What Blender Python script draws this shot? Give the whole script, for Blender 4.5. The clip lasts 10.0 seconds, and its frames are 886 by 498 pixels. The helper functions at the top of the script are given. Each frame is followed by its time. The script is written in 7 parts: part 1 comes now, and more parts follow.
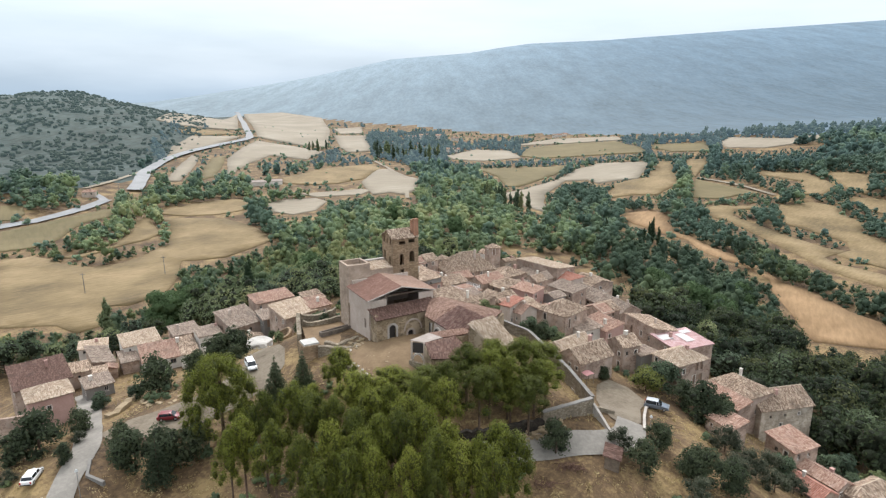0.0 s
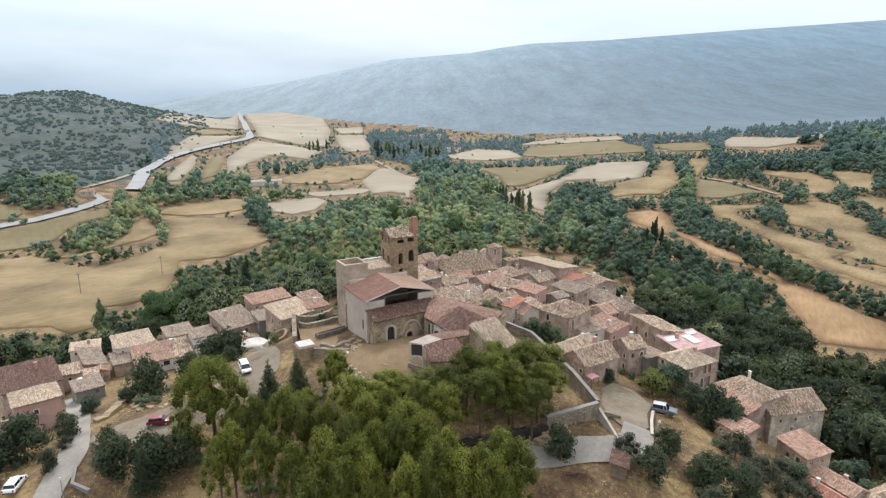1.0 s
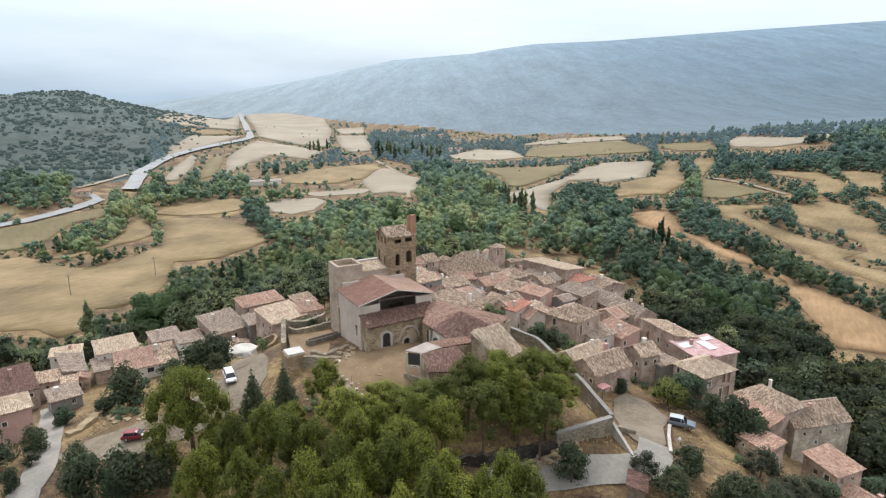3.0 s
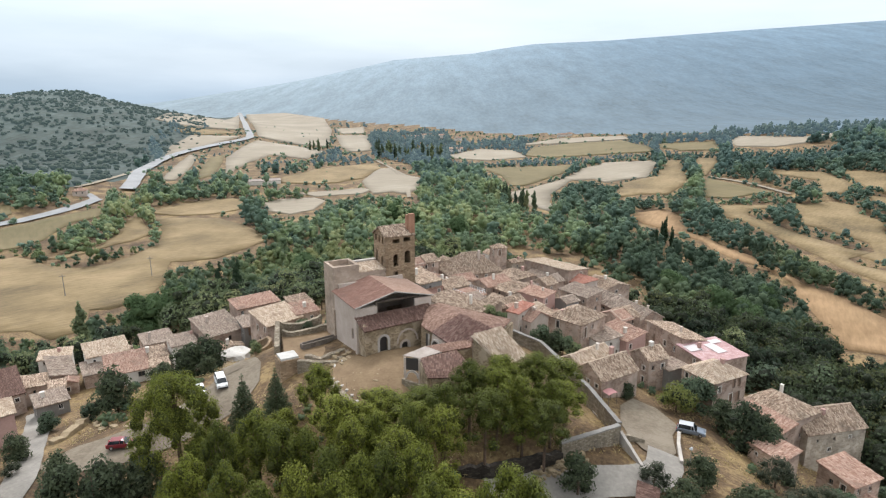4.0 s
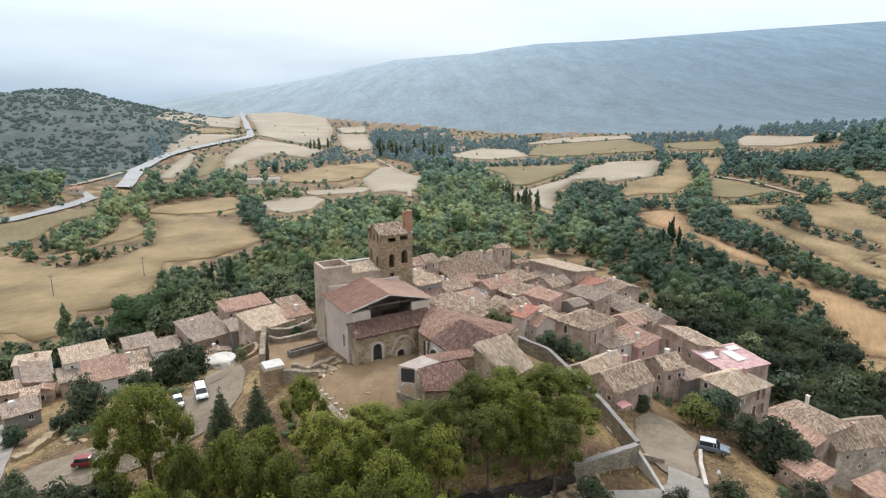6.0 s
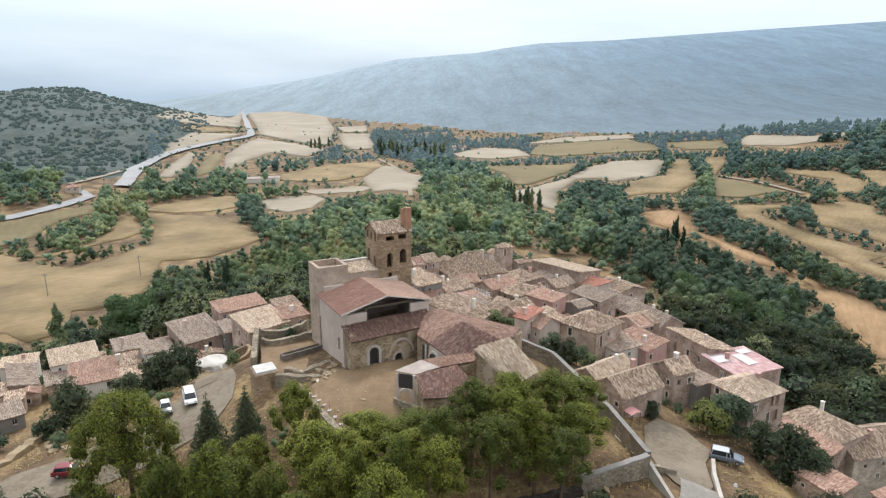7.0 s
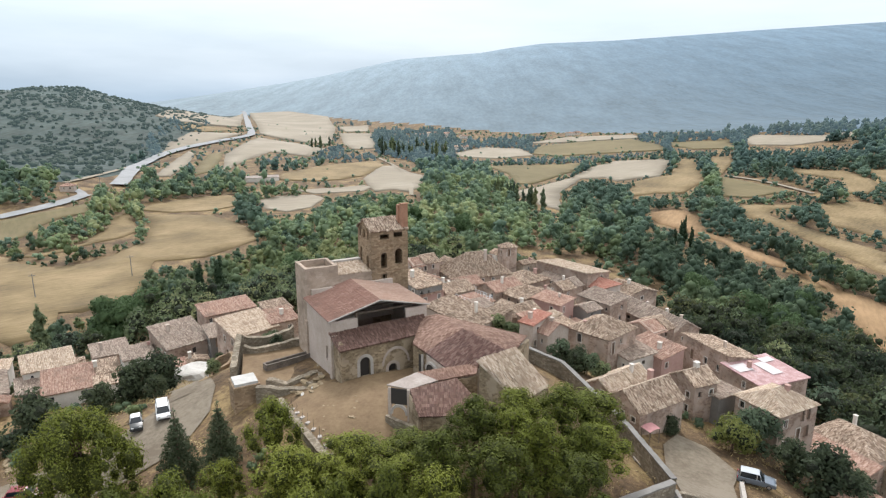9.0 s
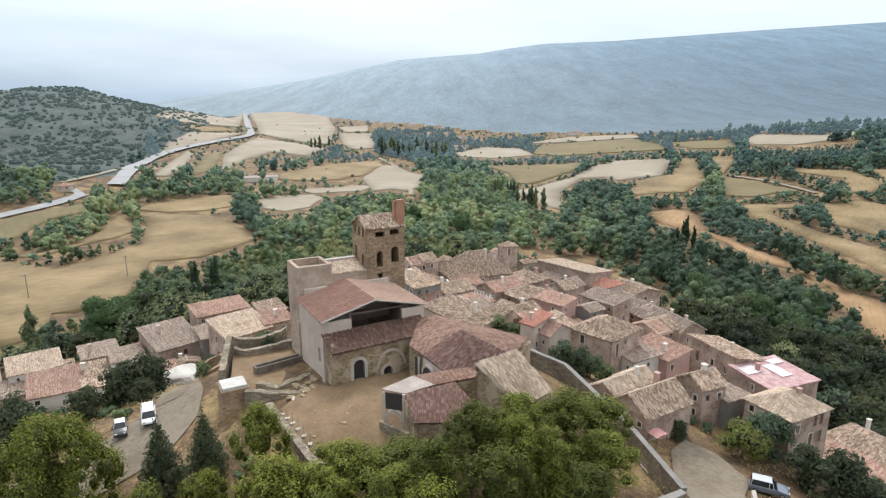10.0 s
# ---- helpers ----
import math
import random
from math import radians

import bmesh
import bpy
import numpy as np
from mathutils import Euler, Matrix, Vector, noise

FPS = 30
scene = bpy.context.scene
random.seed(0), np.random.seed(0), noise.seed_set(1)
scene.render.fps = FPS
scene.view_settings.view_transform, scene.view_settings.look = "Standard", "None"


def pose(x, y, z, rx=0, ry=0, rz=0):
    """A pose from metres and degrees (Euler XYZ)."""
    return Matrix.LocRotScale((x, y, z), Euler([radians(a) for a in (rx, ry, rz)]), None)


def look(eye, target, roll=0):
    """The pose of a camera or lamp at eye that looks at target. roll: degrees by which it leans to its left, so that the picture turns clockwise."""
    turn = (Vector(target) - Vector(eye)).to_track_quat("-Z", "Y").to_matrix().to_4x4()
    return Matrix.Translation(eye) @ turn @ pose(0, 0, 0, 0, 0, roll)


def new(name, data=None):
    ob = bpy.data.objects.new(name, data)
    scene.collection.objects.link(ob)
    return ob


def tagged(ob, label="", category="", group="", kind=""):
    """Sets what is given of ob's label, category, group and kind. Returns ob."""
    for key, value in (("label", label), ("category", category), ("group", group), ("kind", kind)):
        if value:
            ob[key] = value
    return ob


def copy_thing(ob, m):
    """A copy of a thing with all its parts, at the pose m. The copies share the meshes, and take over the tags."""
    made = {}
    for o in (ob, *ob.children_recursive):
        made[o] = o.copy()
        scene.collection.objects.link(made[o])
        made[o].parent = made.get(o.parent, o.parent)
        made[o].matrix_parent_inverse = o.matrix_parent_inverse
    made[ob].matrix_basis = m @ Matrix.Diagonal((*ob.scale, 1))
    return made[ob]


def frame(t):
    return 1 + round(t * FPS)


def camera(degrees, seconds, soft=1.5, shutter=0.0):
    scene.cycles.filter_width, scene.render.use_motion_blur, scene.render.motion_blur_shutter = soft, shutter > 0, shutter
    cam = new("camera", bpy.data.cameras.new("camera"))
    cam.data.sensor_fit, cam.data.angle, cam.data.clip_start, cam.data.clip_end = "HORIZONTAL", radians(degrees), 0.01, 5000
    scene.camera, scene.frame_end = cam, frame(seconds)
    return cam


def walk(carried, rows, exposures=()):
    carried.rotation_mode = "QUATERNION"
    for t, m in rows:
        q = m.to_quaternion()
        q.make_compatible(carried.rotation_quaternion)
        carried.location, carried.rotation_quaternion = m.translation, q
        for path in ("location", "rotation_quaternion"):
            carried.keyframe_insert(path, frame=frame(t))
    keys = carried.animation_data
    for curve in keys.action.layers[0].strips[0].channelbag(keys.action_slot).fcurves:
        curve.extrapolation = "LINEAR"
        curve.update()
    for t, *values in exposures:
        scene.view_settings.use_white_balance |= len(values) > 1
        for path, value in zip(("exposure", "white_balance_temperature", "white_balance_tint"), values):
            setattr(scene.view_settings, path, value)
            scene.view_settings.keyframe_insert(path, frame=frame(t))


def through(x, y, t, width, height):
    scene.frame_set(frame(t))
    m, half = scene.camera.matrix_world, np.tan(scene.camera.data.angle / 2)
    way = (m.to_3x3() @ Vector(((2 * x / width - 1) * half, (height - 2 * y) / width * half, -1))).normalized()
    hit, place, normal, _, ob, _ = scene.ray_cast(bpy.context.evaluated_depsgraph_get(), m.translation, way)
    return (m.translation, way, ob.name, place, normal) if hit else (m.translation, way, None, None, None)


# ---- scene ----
cam = camera(72.0, 10.0, 1.25)

# seconds, x, y, z, then yaw, pitch and roll in degrees
PATH = [
    (0, 0.00, 0.00, 50.00, -0.00, -13.99, 0.00),
    (0.5, 0.09, 1.83, 49.38, 0.05, -13.98, -0.01),
    (1, 0.18, 3.67, 48.80, 0.09, -13.96, -0.02),
    (1.5, 0.25, 5.60, 48.23, 0.14, -13.94, -0.03),
    (2, 0.33, 7.62, 47.70, 0.18, -13.91, -0.04),
    (2.5, 0.42, 9.70, 47.17, 0.22, -13.88, -0.03),
    (4, 0.68, 15.97, 45.57, 0.33, -13.84, -0.04),
    (4.5, 0.75, 18.06, 45.02, 0.37, -13.83, -0.03),
    (5, 0.84, 20.15, 44.48, 0.41, -13.81, -0.01),
    (5.5, 0.92, 22.24, 43.96, 0.45, -13.81, 0.02),
    (7, 1.10, 28.60, 42.20, 0.61, -13.83, 0.15),
    (7.5, 1.19, 30.72, 41.63, 0.66, -13.82, 0.18),
    (8, 1.27, 32.85, 41.05, 0.72, -13.81, 0.20),
    (8.5, 1.35, 35.00, 40.46, 0.77, -13.79, 0.20),
    (9, 1.44, 37.05, 39.91, 0.81, -13.76, 0.20),
    (9.5, 1.57, 38.85, 39.31, 0.83, -13.73, 0.19),
    (10, 1.73, 40.41, 38.69, 0.83, -13.70, 0.17),
]
walk(cam, [(t, pose(x, y, z, 90 + pitch, 0, yaw) @ pose(0, 0, 0, 0, 0, roll)) for t, x, y, z, yaw, pitch, roll in PATH])

# ---- daylight: a hazy, clouded sky, brightest ahead, with a soft sun behind thin cloud ----
SUN_TURN, SUN_UP = radians(-14), radians(46)
world = bpy.data.worlds.new("clouded_sky")
scene.world = world
world.use_nodes = True
wn, wl = world.node_tree.nodes, world.node_tree.links
wn.clear()
w_out, w_bg = wn.new("ShaderNodeOutputWorld"), wn.new("ShaderNodeBackground")
w_sky = wn.new("ShaderNodeTexSky")
w_sky.sky_type, w_sky.sun_disc = "NISHITA", False
w_sky.sun_elevation, w_sky.sun_rotation = SUN_UP, SUN_TURN
w_sky.air_density, w_sky.dust_density = 1.4, 4.0
w_co, w_map = wn.new("ShaderNodeTexCoord"), wn.new("ShaderNodeMapping")
w_map.inputs["Scale"].default_value = (2.0, 2.0, 11.0)
w_noise, w_ramp = wn.new("ShaderNodeTexNoise"), wn.new("ShaderNodeValToRGB")
w_noise.inputs["Scale"].default_value, w_noise.inputs["Detail"].default_value = 1.5, 5.0
w_sep, w_up = wn.new("ShaderNodeSeparateXYZ"), wn.new("ShaderNodeMath")
w_up.operation, w_up.inputs[1].default_value = "MULTIPLY_ADD", 0.22
w_side = wn.new("ShaderNodeMath")
w_side.operation, w_side.inputs[1].default_value = "MULTIPLY_ADD", 0.07
# thick bright haze low down, broken white cloud above it
for k, (at, colour) in enumerate(((0.09, (3.3, 4.4, 5.6, 1)), (0.15, (4.3, 5.45, 6.7, 1)), (0.21, (5.2, 6.25, 7.4, 1)), (0.30, (6.3, 7.1, 8.0, 1)), (0.62, (11.5, 11.8, 12.0, 1)))):
    e = w_ramp.color_ramp.elements[k] if k < 2 else w_ramp.color_ramp.elements.new(at)
    e.position, e.color = at, colour
w_mix = wn.new("ShaderNodeMix")
w_mix.data_type = "RGBA"
w_mix.inputs[0].default_value = 0.85
w_bg.inputs["Strength"].default_value = 0.125
wl.new(w_co.outputs["Generated"], w_map.inputs["Vector"])
wl.new(w_map.outputs["Vector"], w_noise.inputs["Vector"])
wl.new(w_co.outputs["Generated"], w_sep.inputs[0])
wl.new(w_noise.outputs["Fac"], w_up.inputs[0]), wl.new(w_sep.outputs["Z"], w_up.inputs[2])
wl.new(w_sep.outputs["X"], w_side.inputs[0]), wl.new(w_up.outputs[0], w_side.inputs[2])
wl.new(w_side.outputs[0], w_ramp.inputs["Fac"])
wl.new(w_sky.outputs["Color"], w_mix.inputs[6])
wl.new(w_ramp.outputs["Color"], w_mix.inputs[7])
wl.new(w_mix.outputs[2], w_bg.inputs["Color"])
wl.new(w_bg.outputs["Background"], w_out.inputs["Surface"])

sun = new("sun", bpy.data.lights.new("sun", "SUN"))
sun.data.energy, sun.data.angle, sun.data.color = 2.3, radians(12), (1.0, 0.98, 0.98)
sun.matrix_world = look(
    (200 * math.sin(SUN_TURN) * math.cos(SUN_UP), 200 * math.cos(SUN_TURN) * math.cos(SUN_UP), 200 * math.sin(SUN_UP)), (0, 0, 0))
scene.view_settings.exposure = 0.32

# ---- materials ----
def surface(name, dark, light, scale=0.5, rough=0.9, bump=0.3, fine=6.0, third=None, spread=(0.35, 0.65), vary=0.0, uv=False,
            streak=None, distance=0.05):
    """A matt surface of two or three colours, mixed by a coarse and a fine noise, with relief from the fine one."""
    m = bpy.data.materials.new(name)
    m.use_nodes = True
    n, l = m.node_tree.nodes, m.node_tree.links
    b = n["Principled BSDF"]
    b.inputs["Roughness"].default_value = rough
    b.inputs["Specular IOR Level"].default_value = 0.25
    co = n.new("ShaderNodeTexCoord")
    geo = n.new("ShaderNodeNewGeometry")
    where = co.outputs["UV"] if uv else geo.outputs["Position"]
    big, small = n.new("ShaderNodeTexNoise"), n.new("ShaderNodeTexNoise")
    big.inputs["Scale"].default_value, big.inputs["Detail"].default_value = scale, 4
    small.inputs["Scale"].default_value, small.inputs["Detail"].default_value = fine, 6
    small.inputs["Roughness"].default_value = 0.65
    l.new(where, big.inputs["Vector"])
    if streak is not None:
        turn = n.new("ShaderNodeMapping")
        turn.inputs["Rotation"].default_value = (0, 0, streak)
        squash = n.new("ShaderNodeMapping")
        squash.inputs["Scale"].default_value = (1.0, 0.16, 1.0)
        l.new(where, turn.inputs["Vector"]), l.new(turn.outputs["Vector"], squash.inputs["Vector"])
        l.new(squash.outputs["Vector"], small.inputs["Vector"])
    else:
        l.new(where, small.inputs["Vector"])
    add = n.new("ShaderNodeMath")
    add.operation = "MULTIPLY_ADD"
    add.inputs[1].default_value, = (0.45,)
    l.new(small.outputs["Fac"], add.inputs[0])
    half = n.new("ShaderNodeMath")
    half.operation = "MULTIPLY"
    half.inputs[1].default_value = 0.55
    l.new(big.outputs["Fac"], half.inputs[0]), l.new(half.outputs[0], add.inputs[2])
    ramp = n.new("ShaderNodeValToRGB")
    e = ramp.color_ramp.elements
    e[0].position, e[0].color = spread[0], (*dark, 1)
    e[1].position, e[1].color = spread[1], (*light, 1)
    if third:
        k = e.new((spread[0] + spread[1]) / 2)
        k.color = (*third, 1)
    l.new(add.outputs[0], ramp.inputs["Fac"])
    out = ramp.outputs["Color"]
    if vary:
        info, hsv = n.new("ShaderNodeObjectInfo"), n.new("ShaderNodeHueSaturation")
        rng = n.new("ShaderNodeMapRange")
        rng.inputs["To Min"].default_value, rng.inputs["To Max"].default_value = 1 - vary, 1 + vary
        l.new(info.outputs["Random"], rng.inputs["Value"]), l.new(rng.outputs[0], hsv.inputs["Value"])
        l.new(out, hsv.inputs["Color"])
        out = hsv.outputs["Color"]
    l.new(out, b.inputs["Base Color"])
    if bump:
        bp = n.new("ShaderNodeBump")
        bp.inputs["Strength"].default_value, bp.inputs["Distance"].default_value = bump, distance
        l.new(small.outputs["Fac"], bp.inputs["Height"]), l.new(bp.outputs["Normal"], b.inputs["Normal"])
    return m


def masonry(name, stone_a, stone_b, joint, size=0.45, plaster=None, cover=0.0, vary=0.08):
    """Rubble stone with recessed joints; cover: how much of it plaster hides."""
    m = bpy.data.materials.new(name)
    m.use_nodes = True
    n, l = m.node_tree.nodes, m.node_tree.links
    b = n["Principled BSDF"]
    b.inputs["Roughness"].default_value = 0.92
    b.inputs["Specular IOR Level"].default_value = 0.2
    geo, mapping = n.new("ShaderNodeNewGeometry"), n.new("ShaderNodeMapping")
    mapping.inputs["Scale"].default_value = (1, 1, 1.7)
    l.new(geo.outputs["Position"], mapping.inputs["Vector"])
    cell, edge = n.new("ShaderNodeTexVoronoi"), n.new("ShaderNodeTexVoronoi")
    edge.feature = "DISTANCE_TO_EDGE"
    for v in (cell, edge):
        v.inputs["Scale"].default_value = 1 / size
        l.new(mapping.outputs["Vector"], v.inputs["Vector"])
    bw = n.new("ShaderNodeSeparateColor")
    l.new(cell.outputs["Color"], bw.inputs["Color"])
    stones = n.new("ShaderNodeValToRGB")
    stones.color_ramp.elements[0].color, stones.color_ramp.elements[1].color = (*stone_a, 1), (*stone_b, 1)
    l.new(bw.outputs["Red"], stones.inputs["Fac"])
    gap = n.new("ShaderNodeMapRange")
    gap.inputs["From Max"].default_value = 0.07
    l.new(edge.outputs["Distance"], gap.inputs["Value"])
    mix = n.new("ShaderNodeMix")
    mix.data_type = "RGBA"
    mix.inputs[6].default_value = (*joint, 1)
    l.new(gap.outputs[0], mix.inputs[0]), l.new(stones.outputs["Color"], mix.inputs[7])
    stain = n.new("ShaderNodeTexNoise")
    stain.inputs["Scale"].default_value, stain.inputs["Detail"].default_value = 0.35, 5
    l.new(geo.outputs["Position"], stain.inputs["Vector"])
    dirt = n.new("ShaderNodeMapRange")
    dirt.inputs["From Min"].default_value, dirt.inputs["From Max"].default_value = 0.3, 0.7
    dirt.inputs["To Min"].default_value, dirt.inputs["To Max"].default_value = 0.68, 1.22
    l.new(stain.outputs["Fac"], dirt.inputs["Value"])
    out = mix.outputs[2]
    if plaster:
        coat, lim = n.new("ShaderNodeTexNoise"), n.new("ShaderNodeMapRange")
        coat.inputs["Scale"].default_value, coat.inputs["Detail"].default_value = 0.55, 6
        l.new(geo.outputs["Position"], coat.inputs["Vector"])
        lim.inputs["From Min"].default_value, lim.inputs["From Max"].default_value = 0.72 - cover * 0.45, 0.78 - cover * 0.45
        l.new(coat.outputs["Fac"], lim.inputs["Value"])
        over = n.new("ShaderNodeMix")
        over.data_type = "RGBA"
        over.inputs[7].default_value = (*plaster, 1)
        l.new(lim.outputs[0], over.inputs[0]), l.new(out, over.inputs[6])
        out = over.outputs[2]
    hsv = n.new("ShaderNodeHueSaturation")
    info, rng, mul = n.new("ShaderNodeObjectInfo"), n.new("ShaderNodeMapRange"), n.new("ShaderNodeMath")
    rng.inputs["To Min"].default_value, rng.inputs["To Max"].default_value = 1 - vary, 1 + vary
    mul.operation = "MULTIPLY"
    l.new(info.outputs["Random"], rng.inputs["Value"])
    l.new(rng.outputs[0], mul.inputs[0]), l.new(dirt.outputs[0], mul.inputs[1])
    l.new(mul.outputs[0], hsv.inputs["Value"]), l.new(out, hsv.inputs["Color"])
    l.new(hsv.outputs["Color"], b.inputs["Base Color"])
    bp = n.new("ShaderNodeBump")
    bp.inputs["Strength"].default_value, bp.inputs["Distance"].default_value = 0.5, 0.06
    l.new(gap.outputs[0], bp.inputs["Height"]), l.new(bp.outputs["Normal"], b.inputs["Normal"])
    return m


def tiles(name, a, b_col, c, column=0.24, row=0.42, ragged=0.25, moss=(0.12, 0.115, 0.09), vary=0.12):
    """Canal tiles: UV in metres, along the eave and up the slope; each tile its own tint, in round columns."""
    m = bpy.data.materials.new(name)
    m.use_nodes = True
    n, l = m.node_tree.nodes, m.node_tree.links
    b = n["Principled BSDF"]
    b.inputs["Roughness"].default_value = 0.88
    b.inputs["Specular IOR Level"].default_value = 0.25
    co = n.new("ShaderNodeTexCoord")
    wob, wadd = n.new("ShaderNodeTexNoise"), n.new("ShaderNodeVectorMath")
    wob.inputs["Scale"].default_value = 0.9
    l.new(co.outputs["UV"], wob.inputs["Vector"])
    sub, sc = n.new("ShaderNodeVectorMath"), n.new("ShaderNodeVectorMath")
    sub.operation, sc.operation = "SUBTRACT", "SCALE"
    sub.inputs[1].default_value = (0.5, 0.5, 0.5)
    sc.inputs["Scale"].default_value = ragged
    l.new(wob.outputs["Color"], sub.inputs[0]), l.new(sub.outputs[0], sc.inputs[0])
    l.new(co.outputs["UV"], wadd.inputs[0]), l.new(sc.outputs[0], wadd.inputs[1])
    snap, rnd = n.new("ShaderNodeVectorMath"), n.new("ShaderNodeTexWhiteNoise")
    snap.operation = "SNAP"
    snap.inputs[1].default_value = (column, row, 1)
    rnd.noise_dimensions = "2D"
    l.new(wadd.outputs[0], snap.inputs[0]), l.new(snap.outputs[0], rnd.inputs["Vector"])
    tint = n.new("ShaderNodeValToRGB")
    tint.color_ramp.elements[0].color, tint.color_ramp.elements[1].color = (*a, 1), (*c, 1)
    tint.color_ramp.elements.new(0.55).color = (*b_col, 1)
    l.new(rnd.outputs["Value"], tint.inputs["Fac"])
    age, lim = n.new("ShaderNodeTexNoise"), n.new("ShaderNodeMapRange")
    age.inputs["Scale"].default_value, age.inputs["Detail"].default_value = 0.45, 6
    geo = n.new("ShaderNodeNewGeometry")
    l.new(geo.outputs["Position"], age.inputs["Vector"])
    lim.inputs["From Min"].default_value, lim.inputs["From Max"].default_value = 0.54, 0.80
    l.new(age.outputs["Fac"], lim.inputs["Value"])
    mix = n.new("ShaderNodeMix")
    mix.data_type = "RGBA"
    mix.inputs[7].default_value = (*moss, 1)
    l.new(lim.outputs[0], mix.inputs[0]), l.new(tint.outputs["Color"], mix.inputs[6])
    info, rng, hsv = n.new("ShaderNodeObjectInfo"), n.new("ShaderNodeMapRange"), n.new("ShaderNodeHueSaturation")
    rng.inputs["To Min"].default_value, rng.inputs["To Max"].default_value = 1 - vary, 1 + vary
    l.new(info.outputs["Random"], rng.inputs["Value"]), l.new(rng.outputs[0], hsv.inputs["Value"])
    l.new(mix.outputs[2], hsv.inputs["Color"]), l.new(hsv.outputs["Color"], b.inputs["Base Color"])
    sep, fx, fy = n.new("ShaderNodeSeparateXYZ"), n.new("ShaderNodeMath"), n.new("ShaderNodeMath")
    l.new(wadd.outputs[0], sep.inputs[0])
    fx.operation, fx.inputs[1].default_value = "PINGPONG", column / 2
    fy.operation, fy.inputs[1].default_value = "FLOORED_MODULO", row
    l.new(sep.outputs["X"], fx.inputs[0]), l.new(sep.outputs["Y"], fy.inputs[0])
    hx, hs = n.new("ShaderNodeMath"), n.new("ShaderNodeMath")
    hx.operation, hx.inputs[1].default_value = "MULTIPLY", 1.0
    hs.operation, hs.inputs[1].default_value = "MULTIPLY_ADD", -0.12
    l.new(fx.outputs[0], hx.inputs[0]), l.new(fy.outputs[0], hs.inputs[0]), l.new(hx.outputs[0], hs.inputs[2])
    bp = n.new("ShaderNodeBump")
    bp.inputs["Strength"].default_value, bp.inputs["Distance"].default_value = 0.9, 1.0
    l.new(hs.outputs[0], bp.inputs["Height"]), l.new(bp.outputs["Normal"], b.inputs["Normal"])
    return m


def plain(name, colour, rough=0.6, metal=0.0):
    m = bpy.data.materials.new(name)
    m.use_nodes = True
    b = m.node_tree.nodes["Principled BSDF"]
    b.inputs["Base Color"].default_value, b.inputs["Roughness"].default_value = (*colour, 1), rough
    b.inputs["Metallic"].default_value = metal
    return m


EARTH = surface("dry_earth", (0.058, 0.038, 0.022), (0.265, 0.190, 0.092), 0.1, third=(0.128, 0.084, 0.046), fine=1.3, bump=0.7, distance=0.3, spread=(0.38, 0.62))
STRAW = surface("stubble", (0.112, 0.083, 0.044), (0.262, 0.194, 0.108), 0.03, third=(0.188, 0.137, 0.070), fine=1.1, bump=0.1, distance=0.1, streak=0.9, spread=(0.38, 0.62))
STRAW_ORANGE = surface("orange_stubble", (0.190, 0.118, 0.060), (0.315, 0.205, 0.112), 0.03, third=(0.245, 0.158, 0.084), fine=0.5, bump=0.3, distance=0.2, streak=0.5, spread=(0.4, 0.6))
STRAW_GREEN = surface("green_stubble", (0.112, 0.094, 0.047), (0.182, 0.146, 0.076), 0.02, third=(0.146, 0.118, 0.061), fine=0.4, bump=0.3, distance=0.2, streak=-0.6)
# pale stubble, greyed in part to carry far haze in its colour
STRAW_PALE = surface("pale_stubble", (0.195, 0.167, 0.127), (0.304, 0.270, 0.215), 0.012, third=(0.249, 0.214, 0.163), fine=0.3, bump=0.2, distance=0.2, streak=1.2)
ASPHALT = surface("grey_asphalt", (0.163, 0.151, 0.135), (0.276, 0.257, 0.230), 0.2, fine=1.8, bump=0.15)
HIGHWAY = surface("pale_asphalt", (0.21, 0.215, 0.22), (0.30, 0.305, 0.31), 0.1, fine=2, bump=0.1)
GRAVEL = surface("pale_gravel", (0.131, 0.105, 0.076), (0.202, 0.171, 0.131), 0.12, fine=1.6, bump=0.4, distance=0.1, spread=(0.42, 0.58))
COURT = surface("trodden_earth", (0.133, 0.090, 0.053), (0.228, 0.162, 0.096), 0.35, third=(0.178, 0.122, 0.072), fine=2.2, bump=0.5, distance=0.08, spread=(0.34, 0.66))
SANDSTONE = masonry("sandstone_rubble", (0.200, 0.137, 0.086), (0.349, 0.258, 0.173), (0.249, 0.187, 0.129), 0.5)
KEEPSTONE = masonry("pale_ashlar", (0.322, 0.251, 0.195), (0.412, 0.331, 0.268), (0.340, 0.269, 0.213), 0.7)
CHURCHSTONE = masonry("church_rubble", (0.162, 0.122, 0.080), (0.324, 0.252, 0.168), (0.275, 0.211, 0.143), 0.4, (0.365, 0.292, 0.210), 0.45)
HOUSESTONE = masonry("house_rubble", (0.246, 0.173, 0.134), (0.407, 0.309, 0.252), (0.356, 0.272, 0.222), 0.45, (0.398, 0.313, 0.261), 0.5, 0.16)
GREYSTONE = masonry("grey_rubble", (0.274, 0.231, 0.185), (0.419, 0.361, 0.294), (0.383, 0.332, 0.270), 0.5, (0.456, 0.401, 0.336), 0.4, 0.1)
WALLSTONE = masonry("rampart_stone", (0.158, 0.130, 0.094), (0.302, 0.259, 0.202), (0.144, 0.119, 0.086), 0.45)
RENDER = surface("weathered_render", (0.369, 0.306, 0.256), (0.494, 0.420, 0.373), 0.4, fine=3.0, vary=0.1, bump=0.15)
WHITEWASH = surface("whitewash", (0.486, 0.450, 0.405), (0.630, 0.594, 0.549), 0.4, fine=3.0, vary=0.06, bump=0.15)
